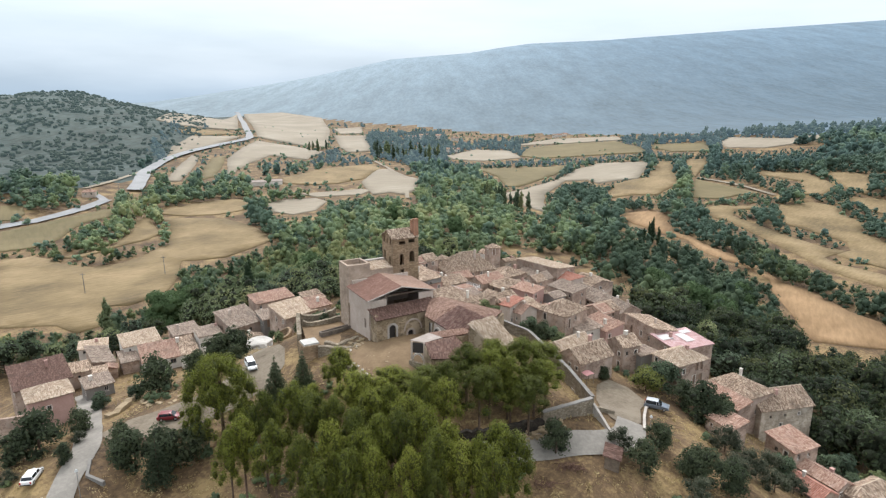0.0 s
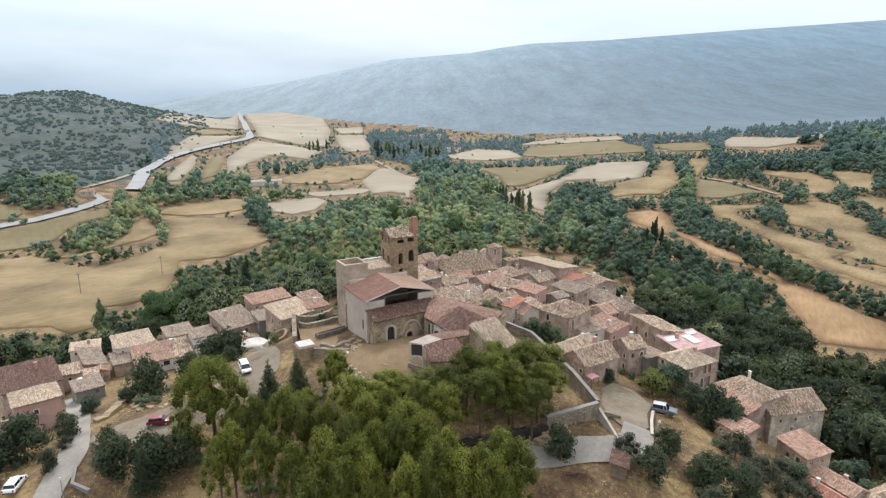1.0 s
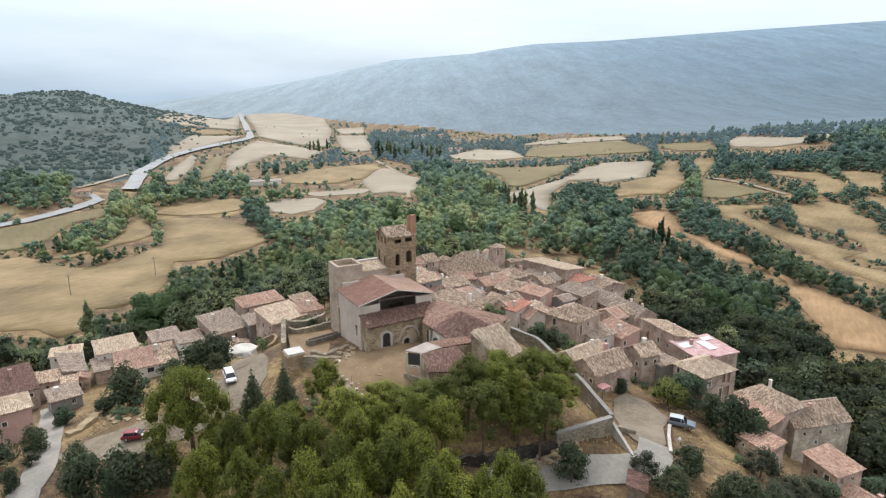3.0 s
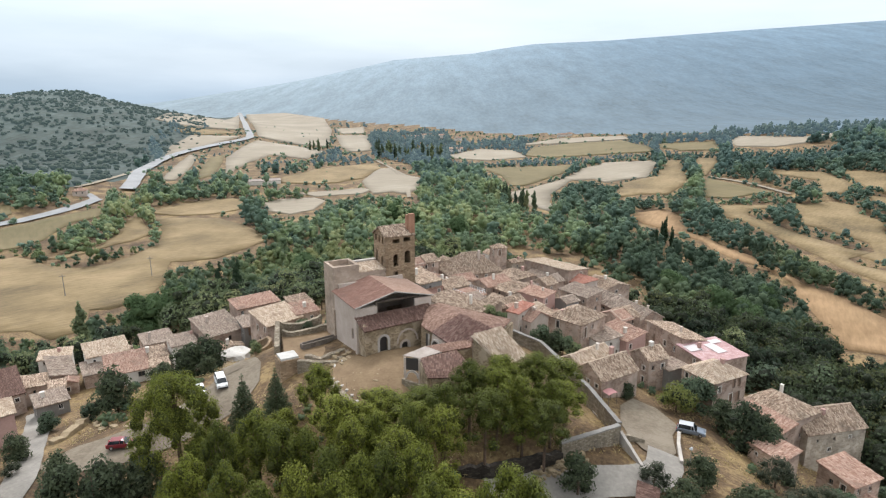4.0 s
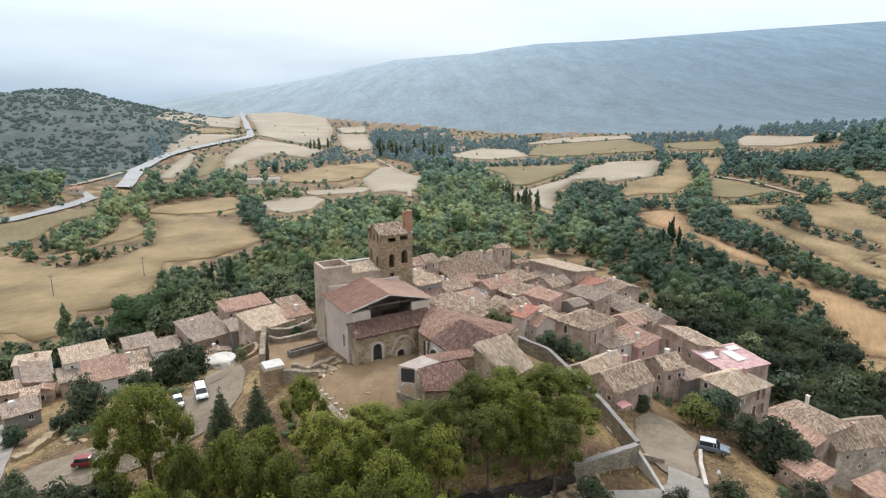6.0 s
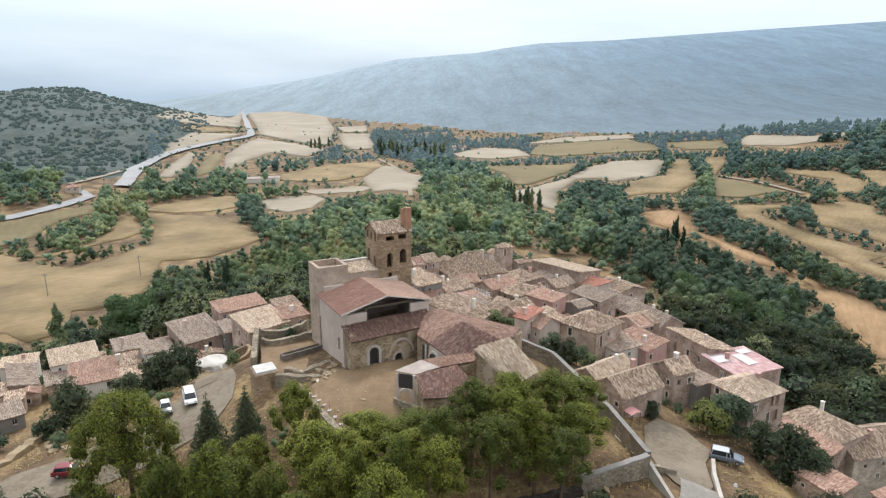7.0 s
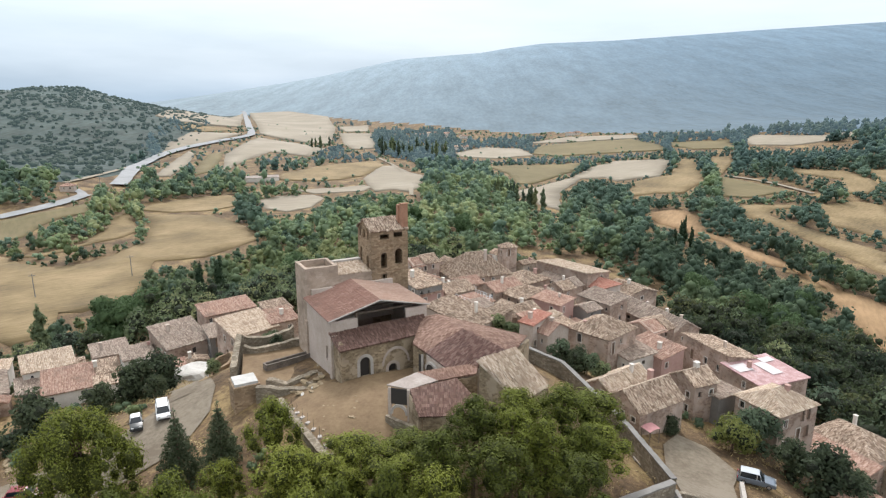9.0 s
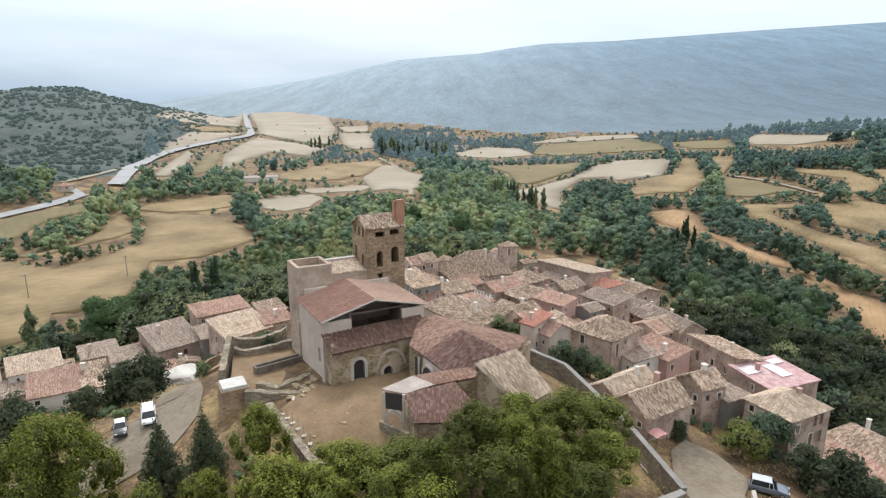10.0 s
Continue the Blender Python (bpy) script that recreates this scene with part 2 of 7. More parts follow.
PINKRENDER = surface("pink_render", (0.332, 0.206, 0.176), (0.437, 0.289, 0.256), 0.4, fine=3.0, bump=0.15)
CONCRETE = surface("grey_concrete", (0.162, 0.154, 0.143), (0.232, 0.221, 0.208), 0.5, fine=3.0, vary=0.08, bump=0.15)
COPING = surface("pale_coping", (0.316, 0.287, 0.259), (0.449, 0.416, 0.379), 0.6, fine=4.0, bump=0.2)
TILE_OLD = tiles("old_canal_tiles", (0.172, 0.121, 0.088), (0.349, 0.259, 0.196), (0.548, 0.448, 0.353), moss=(0.144, 0.111, 0.085), vary=0.2)
TILE_PINK = tiles("pink_canal_tiles", (0.269, 0.158, 0.118), (0.379, 0.248, 0.193), (0.483, 0.352, 0.287), ragged=0.12, moss=(0.233, 0.163, 0.130), vary=0.16)
TILE_RED = tiles("new_red_tiles", (0.335, 0.151, 0.110), (0.406, 0.204, 0.156), (0.460, 0.265, 0.211), ragged=0.05, moss=(0.300, 0.151, 0.114))
TILE_BROWN = tiles("brown_tiles", (0.105, 0.060, 0.048), (0.152, 0.090, 0.072), (0.225, 0.146, 0.120), ragged=0.08, moss=(0.105, 0.068, 0.058))
TILE_PALE = tiles("pale_mixed_tiles", (0.316, 0.236, 0.174), (0.469, 0.372, 0.286), (0.587, 0.495, 0.400), ragged=0.12, moss=(0.294, 0.217, 0.162))
TILE_CHURCH = tiles("church_roof_tiles", (0.151, 0.086, 0.063), (0.220, 0.136, 0.104), (0.308, 0.202, 0.158), ragged=0.1, moss=(0.157, 0.098, 0.077))
TILE_WING = tiles("maroon_tiles", (0.128, 0.074, 0.062), (0.185, 0.112, 0.094), (0.265, 0.178, 0.152), ragged=0.1, moss=(0.13, 0.085, 0.072))
TILE_NAVE = tiles("nave_roof_tiles", (0.232, 0.132, 0.104), (0.256, 0.150, 0.118), (0.284, 0.176, 0.142), ragged=0.06, moss=(0.20, 0.125, 0.10))
TILE_NAVE_PALE = tiles("pale_nave_tiles", (0.37, 0.245, 0.19), (0.41, 0.28, 0.22), (0.44, 0.315, 0.255), ragged=0.06, moss=(0.33, 0.22, 0.17))
TILE_GREY = tiles("grey_brown_tiles", (0.209, 0.157, 0.127), (0.314, 0.248, 0.205), (0.436, 0.367, 0.305), ragged=0.2, moss=(0.191, 0.163, 0.136), vary=0.16)
WOOD = surface("weathered_beam", (0.10, 0.075, 0.055), (0.20, 0.16, 0.125), 1.5, fine=8)
# dark colour of sheets that stand for the shade inside openings
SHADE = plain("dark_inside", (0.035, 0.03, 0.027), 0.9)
BRICK = surface("red_brick", (0.24, 0.125, 0.08), (0.38, 0.22, 0.15), 0.8, fine=6, bump=0.3)
PANE = plain("window_glass", (0.03, 0.035, 0.04), 0.08)
SHUTTER = plain("painted_shutter", (0.20, 0.13, 0.09), 0.6)
WHITEFRAME = plain("pale_frame", (0.62, 0.60, 0.56), 0.6)
SHEETING = surface("pale_sheeting", (0.25, 0.21, 0.185), (0.37, 0.325, 0.295), 0.6, fine=4, bump=0.1)
SHEET_PINK = surface("pink_sheet", (0.28, 0.18, 0.175), (0.50, 0.40, 0.39), 0.9, fine=4, bump=0.4, third=(0.38, 0.235, 0.235))
SHEET_WHITE = surface("white_sheet", (0.44, 0.40, 0.40), (0.60, 0.57, 0.57), 0.8, fine=5, bump=0.3)
# ---- the lie of the land: valley floor, village hill, wooded hill, long mountain ----
def smooth(a, b, v):
    t = np.clip((v - a) / (b - a), 0.0, 1.0)
    return t * t * (3 - 2 * t)


def valley_height(x, y):
    z = -36.5 + 0.016 * np.clip(y - 300, 0, 700) + 0.012 * np.clip(y - 1000, 0, 3000)
    z = z + 0.09 * np.clip(x - 130, 0, 300) * smooth(330, 520, y)
    z = z + 0.11 * np.clip(-x - 190, 0, 160) * smooth(320, 460, y) * (1 - smooth(520, 700, y))
    return z


# spot heights on and round the village hill
TOP = [(-8, 103, 4), (0, 115, 4), (-20, 114, 2), (10, 108, 3.6), (14, 118, 1.2), (23, 100, -2), (20, 112, -1.5),
       (-30, 125, 0), (-8, 130, 3), (5, 135, 0), (20, 140, -6), (5, 150, -5), (15, 175, -9), (-10, 150, -5),
       (18, 203, -7), (2, 186, -8), (-15, 180, -13), (10, 245, -22), (-10, 86, -4), (8, 90, -3), (-22, 100, 0)]
EAST = [(30, 108, -7), (36, 112, -8.5), (41, 108, -9.3), (33, 92, -5.6), (27, 85, -5.2), (45, 92, -9), (50, 105, -12),
        (55, 120, -14), (70, 122, -24), (62, 104, -18), (75, 142, -27), (48, 140, -14), (35, 130, -9), (40, 165, -16),
        (62, 165, -23), (45, 210, -22), (40, 70, -12), (70, 60, -24), (0, 70, -10), (0, 40, -18)]
WEST = [(-33, 110, -3), (-39, 112, -4), (-50, 101, -7.5), (-40, 140, -9), (-50, 158, -15), (-70, 150, -18), (-92, 150, -20),
        (-95, 130, -20), (-60, 125, -12), (-64, 84, -8.8), (-57, 90, -7.4), (-75, 106, -12), (-40, 85, -9), (-50, 60, -14),
        (-100, 90, -20), (-30, 70, -9)]
RING = [(math.cos(a) * 128, 140 + math.sin(a) * 160) for a in np.linspace(0, 2 * math.pi, 28, endpoint=False)]
_spots = np.array(TOP + EAST + WEST + [(x, y, float(valley_height(np.array(x), np.array(y)))) for x, y in RING], float)
_rise = _spots[:, 2] - valley_height(_spots[:, 0], _spots[:, 1])
_gap = np.hypot(_spots[:, None, 0] - _spots[None, :, 0], _spots[:, None, 1] - _spots[None, :, 1])
_weights = np.linalg.solve(np.sqrt(_gap ** 2 + 36.0) + np.eye(len(_spots)) * 0.15, _rise)

RIDGE_X = [-3000, -1480, -685, -257, 263, 783, 1486, 2400, 4000]
RIDGE_Z = [-20, 8, 138, 226, 266, 289, 340, 400, 440]


def height(x, y):
    x, y = np.asarray(x, float), np.asarray(y, float)
    z = valley_height(x, y)
    near = 1 - smooth(0.95, 1.12, np.hypot(x / 128, (y - 140) / 160))
    flat_x, flat_y, bump = x.ravel(), y.ravel(), np.zeros(x.size)
    inside = near.ravel() > 0
    if inside.any():
        r2 = (flat_x[inside, None] - _spots[:, 0]) ** 2 + (flat_y[inside, None] - _spots[:, 1]) ** 2
        bump[inside] = np.sqrt(r2 + 36.0) @ _weights
    z = z + near * bump.reshape(x.shape)
    # the wooded hill
    d = np.hypot((x + 800) / 390, (y - 1080) / 520)
    z = z + 73 * np.exp(-(d * 1.12) ** 2.6) + 15 * np.exp(-((x + 715) / 60) ** 2 - ((y - 1210) / 120) ** 2)
    # the wooded spur on the other side of the valley
    z = z + 26 * np.exp(-((x - 720) / 260) ** 2 - ((y - 820) / 240) ** 2)
    # the long mountain, whose foot draws back to the left
    foot = 1030 + 1.3 * np.clip(-x - 60, 0, 700)
    z = z + smooth(0, 1, (y - foot) / (3350 - foot)) * (np.interp(x, RIDGE_X, RIDGE_Z) + 10)
    return z


def ground_z(x, y):
    return float(height(np.array([float(x)]), np.array([float(y)]))[0])

# ---- building helpers ----
def mesh_object(name, verts, faces, material=None, uvs=None, smooth_faces=False):
    me = bpy.data.meshes.new(name)
    me.from_pydata([tuple(v) for v in verts], [], [tuple(f) for f in faces])
    if material:
        for m in (material if isinstance(material, (list, tuple)) else [material]):
            me.materials.append(m)
    if uvs is not None:
        layer = me.uv_layers.new(name="UVMap")
        layer.data.foreach_set("uv", np.asarray(uvs, np.float32).ravel())
    if smooth_faces:
        me.polygons.foreach_set("use_smooth", np.ones(len(me.polygons), bool))
    me.update()
    return new(name, me)


def part(name, bm, material, parent=None, label=""):
    me = bpy.data.meshes.new(name)
    bm.normal_update()
    bm.to_mesh(me)
    bm.free()
    me.materials.append(material)
    ob = new(name, me)
    ob.parent = parent
    if label:
        ob["label"] = label
    return ob


def thing(name, x, y, z, turn=0.0, label="", category="", group="", kind=""):
    e = new(name)
    e.matrix_world = pose(x, y, z, 0, 0, turn)
    e.empty_display_size = 0.5
    return tagged(e, label, category, group, kind)


def add_box(bm, x0, y0, z0, x1, y1, z1, m=None):
    v = [bm.verts.new((x, y, z)) for z in (z0, z1) for y in (y0, y1) for x in (x0, x1)]
    if m is not None:
        for p in v:
            p.co = m @ p.co
    for f in ((0, 2, 3, 1), (4, 5, 7, 6), (0, 1, 5, 4), (2, 6, 7, 3), (0, 4, 6, 2), (1, 3, 7, 5)):
        bm.faces.new([v[i] for i in f])
    return v


def box(*lims, m=None):
    bm = bmesh.new()
    add_box(bm, *lims, m=m)
    return bm


def add_tube(bm, a, b, r0, r1, sides=7):
    a, b = Vector(a), Vector(b)
    d = (b - a).normalized()
    s = d.orthogonal().normalized()
    t = d.cross(s)
    ring = []
    for p, r in ((a, r0), (b, r1)):
        ring.append([bm.verts.new(p + r * (math.cos(k * math.tau / sides) * s + math.sin(k * math.tau / sides) * t)) for k in range(sides)])
    for k in range(sides):
        bm.faces.new((ring[0][k], ring[0][(k + 1) % sides], ring[1][(k + 1) % sides], ring[1][k]))
    bm.faces.new(ring[1])
    bm.faces.new(ring[0][::-1])


def spaced(start, stop, near_a, near_b, fine, growth):
    """Grid lines that are fine steps apart from near_a to near_b and widen outside."""
    mid = list(np.arange(near_a, near_b + fine / 2, fine))
    out, step, v = [], fine, near_b
    while v < stop:
        step = min(step * growth, 36)
        v += step
        out.append(v)
    low, step, v = [], fine, near_a
    while v > start:
        step = min(step * growth, 36)
        v -= step
        low.append(v)
    return np.array(low[::-1] + mid + out)


# ---- ground: one sheet from behind the camera to the mountains ----
gx, gy = spaced(-3600, 3600, -110, 100, 1.6, 1.05), spaced(-600, 3500, 45, 250, 1.6, 1.04)
GX, GY = np.meshgrid(gx, gy)
GZ = height(GX, GY)
rough = np.array([noise.noise((x * 0.11, y * 0.11, 0)) for x, y in zip(GX.ravel(), GY.ravel())]).reshape(GX.shape)
GZ = GZ + 0.25 * rough * (np.hypot(GX, GY - 140) < 400)
nx = len(gx)
idx = np.arange(GX.size).reshape(GX.shape)
quads = np.stack([idx[:-1, :-1], idx[:-1, 1:], idx[1:, 1:], idx[1:, :-1]], -1).reshape(-1, 4)
QX, QY = GX[:-1, :-1].ravel(), GY[:-1, :-1].ravel()


def far_zone(x, y):
    """0: the near land; 1: the wooded hill; 2: the mountains and the far end of the valley."""
    zone = np.zeros(x.shape, int)
    edge = np.interp(y, [440, 486, 547, 734, 846, 976, 1101, 1250, 1700], [-330, -300, -286, -345, -362, -382, -415, -480, -620])
    zone[(x < edge) & (y > 440)] = 1
    zone[y > np.interp(x, [-1500, -900, -528, -340, -182, 10, 212, 338, 412, 485, 800], [2000, 2000, 1889, 1638, 1437, 1243, 1110, 927, 764, 714, 640])] = 2
    return zone


def sheet(name, pick, material):
    used, inv = np.unique(quads[pick], return_inverse=True)
    me = bpy.data.meshes.new(name)
    co = np.stack([GX.ravel()[used], GY.ravel()[used], GZ.ravel()[used]], -1)
    me.from_pydata(co.tolist(), [], inv.reshape(-1, 4).tolist())
    me.materials.append(material)
    me.polygons.foreach_set("use_smooth", np.ones(len(me.polygons), bool))
    return new(name, me)


zones = far_zone(QX, QY)
tagged(sheet("ground", zones == 0, EARTH), "dry grassy earth of the village hill and valley floor", "ground", kind="structure")


def distance_backdrop(name, low, high, glow, glow_left, scale, patch=0.0, foot=1.0, top_z=300.0):
    """Scrub-covered slopes with the bright haze before them painted in as a glow; patch: how strongly the woods on them
    still show; foot: how far the painted haze is dimmed at their foot.
    """
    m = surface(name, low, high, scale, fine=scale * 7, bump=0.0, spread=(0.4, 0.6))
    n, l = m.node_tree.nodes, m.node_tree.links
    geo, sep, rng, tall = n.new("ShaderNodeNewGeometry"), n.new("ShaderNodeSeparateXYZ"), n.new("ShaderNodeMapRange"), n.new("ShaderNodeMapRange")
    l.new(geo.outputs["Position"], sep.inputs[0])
    # the haze glow is painted brighter towards the left
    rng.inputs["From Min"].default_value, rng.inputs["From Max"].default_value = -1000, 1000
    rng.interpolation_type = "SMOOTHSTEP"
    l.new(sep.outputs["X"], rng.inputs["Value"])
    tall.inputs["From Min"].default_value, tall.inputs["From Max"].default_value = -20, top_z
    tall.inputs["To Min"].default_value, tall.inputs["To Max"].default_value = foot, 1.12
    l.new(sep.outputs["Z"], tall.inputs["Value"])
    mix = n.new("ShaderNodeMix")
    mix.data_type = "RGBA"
    mix.inputs[6].default_value, mix.inputs[7].default_value = (*glow_left, 1), (*glow, 1)
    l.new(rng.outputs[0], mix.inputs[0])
    # trees and clearings, stretched in depth to fit the camera's view across the valley
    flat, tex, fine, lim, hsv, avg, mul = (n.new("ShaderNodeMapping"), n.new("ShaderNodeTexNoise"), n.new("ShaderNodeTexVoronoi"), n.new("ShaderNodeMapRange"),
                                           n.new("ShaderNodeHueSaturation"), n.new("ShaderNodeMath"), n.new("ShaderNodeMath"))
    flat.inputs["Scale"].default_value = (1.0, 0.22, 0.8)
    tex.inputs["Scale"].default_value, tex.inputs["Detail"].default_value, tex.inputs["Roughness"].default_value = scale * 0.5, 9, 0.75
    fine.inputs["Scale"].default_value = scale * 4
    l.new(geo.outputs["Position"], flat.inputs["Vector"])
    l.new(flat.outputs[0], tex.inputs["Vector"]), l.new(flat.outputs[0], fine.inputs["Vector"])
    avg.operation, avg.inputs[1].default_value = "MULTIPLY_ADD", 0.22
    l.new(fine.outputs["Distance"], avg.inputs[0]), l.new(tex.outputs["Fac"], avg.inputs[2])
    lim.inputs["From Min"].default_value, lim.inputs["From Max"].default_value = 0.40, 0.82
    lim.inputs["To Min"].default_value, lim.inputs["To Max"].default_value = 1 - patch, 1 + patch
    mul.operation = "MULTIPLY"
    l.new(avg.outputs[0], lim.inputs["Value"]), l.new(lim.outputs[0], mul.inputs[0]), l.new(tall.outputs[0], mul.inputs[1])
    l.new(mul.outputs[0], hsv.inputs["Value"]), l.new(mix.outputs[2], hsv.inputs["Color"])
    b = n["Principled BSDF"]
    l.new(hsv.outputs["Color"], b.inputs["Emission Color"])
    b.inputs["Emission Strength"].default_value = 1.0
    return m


# haze is painted as emission over both slopes
tagged(sheet("backdrop_hill", zones == 1, distance_backdrop("hazed_hill_scrub", (0.010, 0.018, 0.014), (0.034, 0.044, 0.036),
       (0.042, 0.061, 0.064), (0.042, 0.061, 0.064), 0.06, 0.75, 0.8, 60)), "wooded hill with dark scrub across the valley, haze painted on", "hill", kind="structure")
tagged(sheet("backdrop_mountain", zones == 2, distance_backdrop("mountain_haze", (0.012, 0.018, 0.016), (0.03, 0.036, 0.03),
       (0.138, 0.222, 0.318), (0.34, 0.45, 0.55), 0.035, 0.25, 0.62)), "long wooded mountain behind the valley with painted haze", "mountain", kind="structure")


def strip(name, points, width, material, lift=0.08, label="", step=3.0):
    """A road laid on the ground along a smooth line through the points."""
    pts = [Vector(p) for p in points]
    line = []
    for i in range(len(pts) - 1):
        p0, p1, p2, p3 = pts[max(i - 1, 0)], pts[i], pts[i + 1], pts[min(i + 2, len(pts) - 1)]
        k = max(2, int((p2 - p1).length / step))
        for j in range(k):
            t = j / k
            line.append(0.5 * ((2 * p1) + (p2 - p0) * t + (2 * p0 - 5 * p1 + 4 * p2 - p3) * t * t + (3 * p1 - p0 - 3 * p2 + p3) * t ** 3))
    line.append(pts[-1])
    verts, faces = [], []
    cols = 5
    for i, p in enumerate(line):
        d = (line[min(i + 1, len(line) - 1)] - line[max(i - 1, 0)]).normalized()
        side = Vector((-d.y, d.x))
        wob = 1 + 0.14 * noise.noise((p.x * 0.2, p.y * 0.2, 5))
        for c in range(cols):
            q = p + side * (c / (cols - 1) - 0.5) * width * wob
            verts.append((q.x, q.y, lift + 0.25 * noise.noise((q.x * 0.11, q.y * 0.11, 0)) + ground_z(q.x, q.y)))
        if i:
            for c in range(cols - 1):
                a = (i - 1) * cols + c
                faces.append((a, a + cols, a + cols + 1, a + 1))
    ob = mesh_object(name, verts, faces, material, smooth_faces=True)
    return tagged(ob, label, "road", kind="structure")


def inside(poly, x, y):
    hit = np.zeros(x.shape, bool)
    for (x0, y0), (x1, y1) in zip(poly, poly[1:] + poly[:1]):
        cross = ((y0 > y) != (y1 > y)) & (x < (x1 - x0) * (y - y0) / (y1 - y0 + 1e-12) + x0)
        hit ^= cross
    return hit


FIELDS = []


def field(corners, material, label, name="field", lift=None, step=None, keep_clear=True):
    """A field draped on the ground inside its boundary, with a slightly wavering edge."""
    cs = [Vector(c) for c in corners]
    edge = []
    for a, b in zip(cs, cs[1:] + cs[:1]):
        k = max(2, int((b - a).length / 9))
        for j in range(k):
            p = a.lerp(b, j / k)
            w = min(2.0, (b - a).length * 0.03)
            edge.append((p.x + w * noise.noise((p.x * 0.05, p.y * 0.05, 3)), p.y + w * noise.noise((p.x * 0.05, p.y * 0.05, 9))))
    bm = bmesh.new()
    vs = [bm.verts.new((x, y, 0)) for x, y in edge]
    f = bm.faces.new(vs)
    bmesh.ops.triangulate(bm, faces=[f])
    span = max(max(x for x, _ in edge) - min(x for x, _ in edge), max(y for _, y in edge) - min(y for _, y in edge))
    target = step or min(span / 14, 22)
    if lift is None:
        lift = 0.2 + 0.0007 * max(y for _, y in edge)
    for _ in range(4):
        long_edges = [e for e in bm.edges if e.calc_length() > target]
        if not long_edges:
            break
        bmesh.ops.subdivide_edges(bm, edges=long_edges, cuts=1, use_grid_fill=False)
        bmesh.ops.triangulate(bm, faces=[g for g in bm.faces if len(g.verts) > 3])
    xy = np.array([(v.co.x, v.co.y) for v in bm.verts])
    for v, z in zip(bm.verts, height(xy[:, 0], xy[:, 1])):
        v.co.z = z + lift + (0.25 * noise.noise((v.co.x * 0.11, v.co.y * 0.11, 0)) if math.hypot(v.co.x, v.co.y - 140) < 400 else 0.0)
    for g in bm.faces:
        g.smooth = True
        if g.normal.z < 0:
            g.normal_flip()
    bm.normal_update()
    if keep_clear:
        # added skirt that hides the shaded gap under the lifted field edge
        rim = bmesh.ops.extrude_edge_only(bm, edges=[e for e in bm.edges if e.is_boundary])["geom"]
        for v in rim:
            if isinstance(v, bmesh.types.BMVert):
                v.co.z -= lift + 0.8
    ob = part(name, bm, material)
    if keep_clear:
        FIELDS.append(edge)
    return tagged(ob, label, "field", "fields of the valley", kind="structure")


def in_fields(x, y):
    hit = np.zeros(np.shape(x), bool)
    for e in FIELDS:
        hit |= inside(e, x, y)
    return hit

# ---- fields of the valley ----
field([(-246, 319), (-233, 322), (-227, 327), (-212, 320), (-201, 311), (-183, 306), (-171, 313), (-167, 327), (-164, 355), (-179, 392), (-200, 427), (-184, 429), (-155, 427), (-136, 409), (-122, 395), (-104, 366), (-113, 344), (-120, 326), (-141, 318), (-129, 281), (-126, 262), (-134, 247), (-142, 246), (-131, 225), (-138, 215), (-151, 223), (-175, 220)], STRAW, "wide mown straw-coloured stubble field")
field([(-211, 324), (-202, 333), (-195, 351), (-204, 389), (-212, 415), (-209, 425), (-195, 404), (-181, 382), (-182, 366), (-190, 353), (-195, 338), (-200, 324)], STRAW, "curved strip of stubble between hedges")
field([(-281, 368), (-267, 385), (-255, 408), (-243, 435), (-237, 436), (-231, 416), (-239, 399), (-238, 380), (-234, 361), (-238, 344), (-256, 333)], STRAW_GREEN, "dry meadow beside the valley road")
field([(-209, 436), (-205, 461), (-192, 495), (-173, 506), (-157, 491), (-150, 463), (-161, 445), (-183, 437)], STRAW, "small stubble field with a stone bank")
field([(-142, 484), (-133, 501), (-107, 509), (-95, 494), (-97, 458), (-110, 441), (-128, 452)], STRAW_PALE, "pale stubble field among bushes")
field([(-156, 589), (-164, 627), (-143, 688), (-110, 723), (-85, 745), (-72, 698), (-83, 619), (-101, 593), (-121, 582)], STRAW, "pale stubble field beside the farm shed")
field([(-80, 597), (-76, 693), (-61, 698), (-41, 644), (-24, 619), (-25, 556), (-34, 526), (-47, 540), (-61, 526)], STRAW_PALE, "bare earth slope with paths")
field([(-126, 531), (-94, 546), (-75, 559), (-66, 550), (-71, 529), (-108, 515)], STRAW_PALE, "pale bank under the stubble field")
field([(-234, 588), (-276, 708), (-295, 783), (-287, 809), (-265, 740), (-233, 619)], STRAW_GREEN, "dry green meadow inside the road bend")
field([(-255, 561), (-300, 684), (-327, 799), (-311, 783), (-279, 677), (-246, 569)], STRAW_PALE, "dry slope inside the road bend")
field([(-345, 769), (-376, 852), (-397, 980), (-342, 1042), (-339, 916), (-344, 825)], STRAW_PALE, "pale hillside field above the road")
field([(-433, 1002), (-444, 1075), (-382, 1090), (-360, 1077), (-394, 984)], STRAW, "narrow straw-coloured field below the hill")
field([(-495, 1072), (-538, 1228), (-670, 2032), (-379, 1149), (-407, 1106), (-451, 1068)], STRAW_PALE, "far pale fields along the road")
field([(-501, 1603), (-640, 2007), (-494, 1921), (-320, 1648), (-239, 1316), (-178, 944), (-236, 977), (-320, 1069)], STRAW_PALE, "far pale fields in the valley")
field([(-303, 1007), (-230, 951), (-171, 880), (-176, 784), (-232, 829), (-236, 744), (-224, 633), (-275, 782), (-295, 908)], STRAW_PALE, "pale meadow below the far road")
field([(-207, 1179), (-148, 1187), (-105, 899), (-132, 875), (-158, 947)], STRAW_PALE, "far pale field")
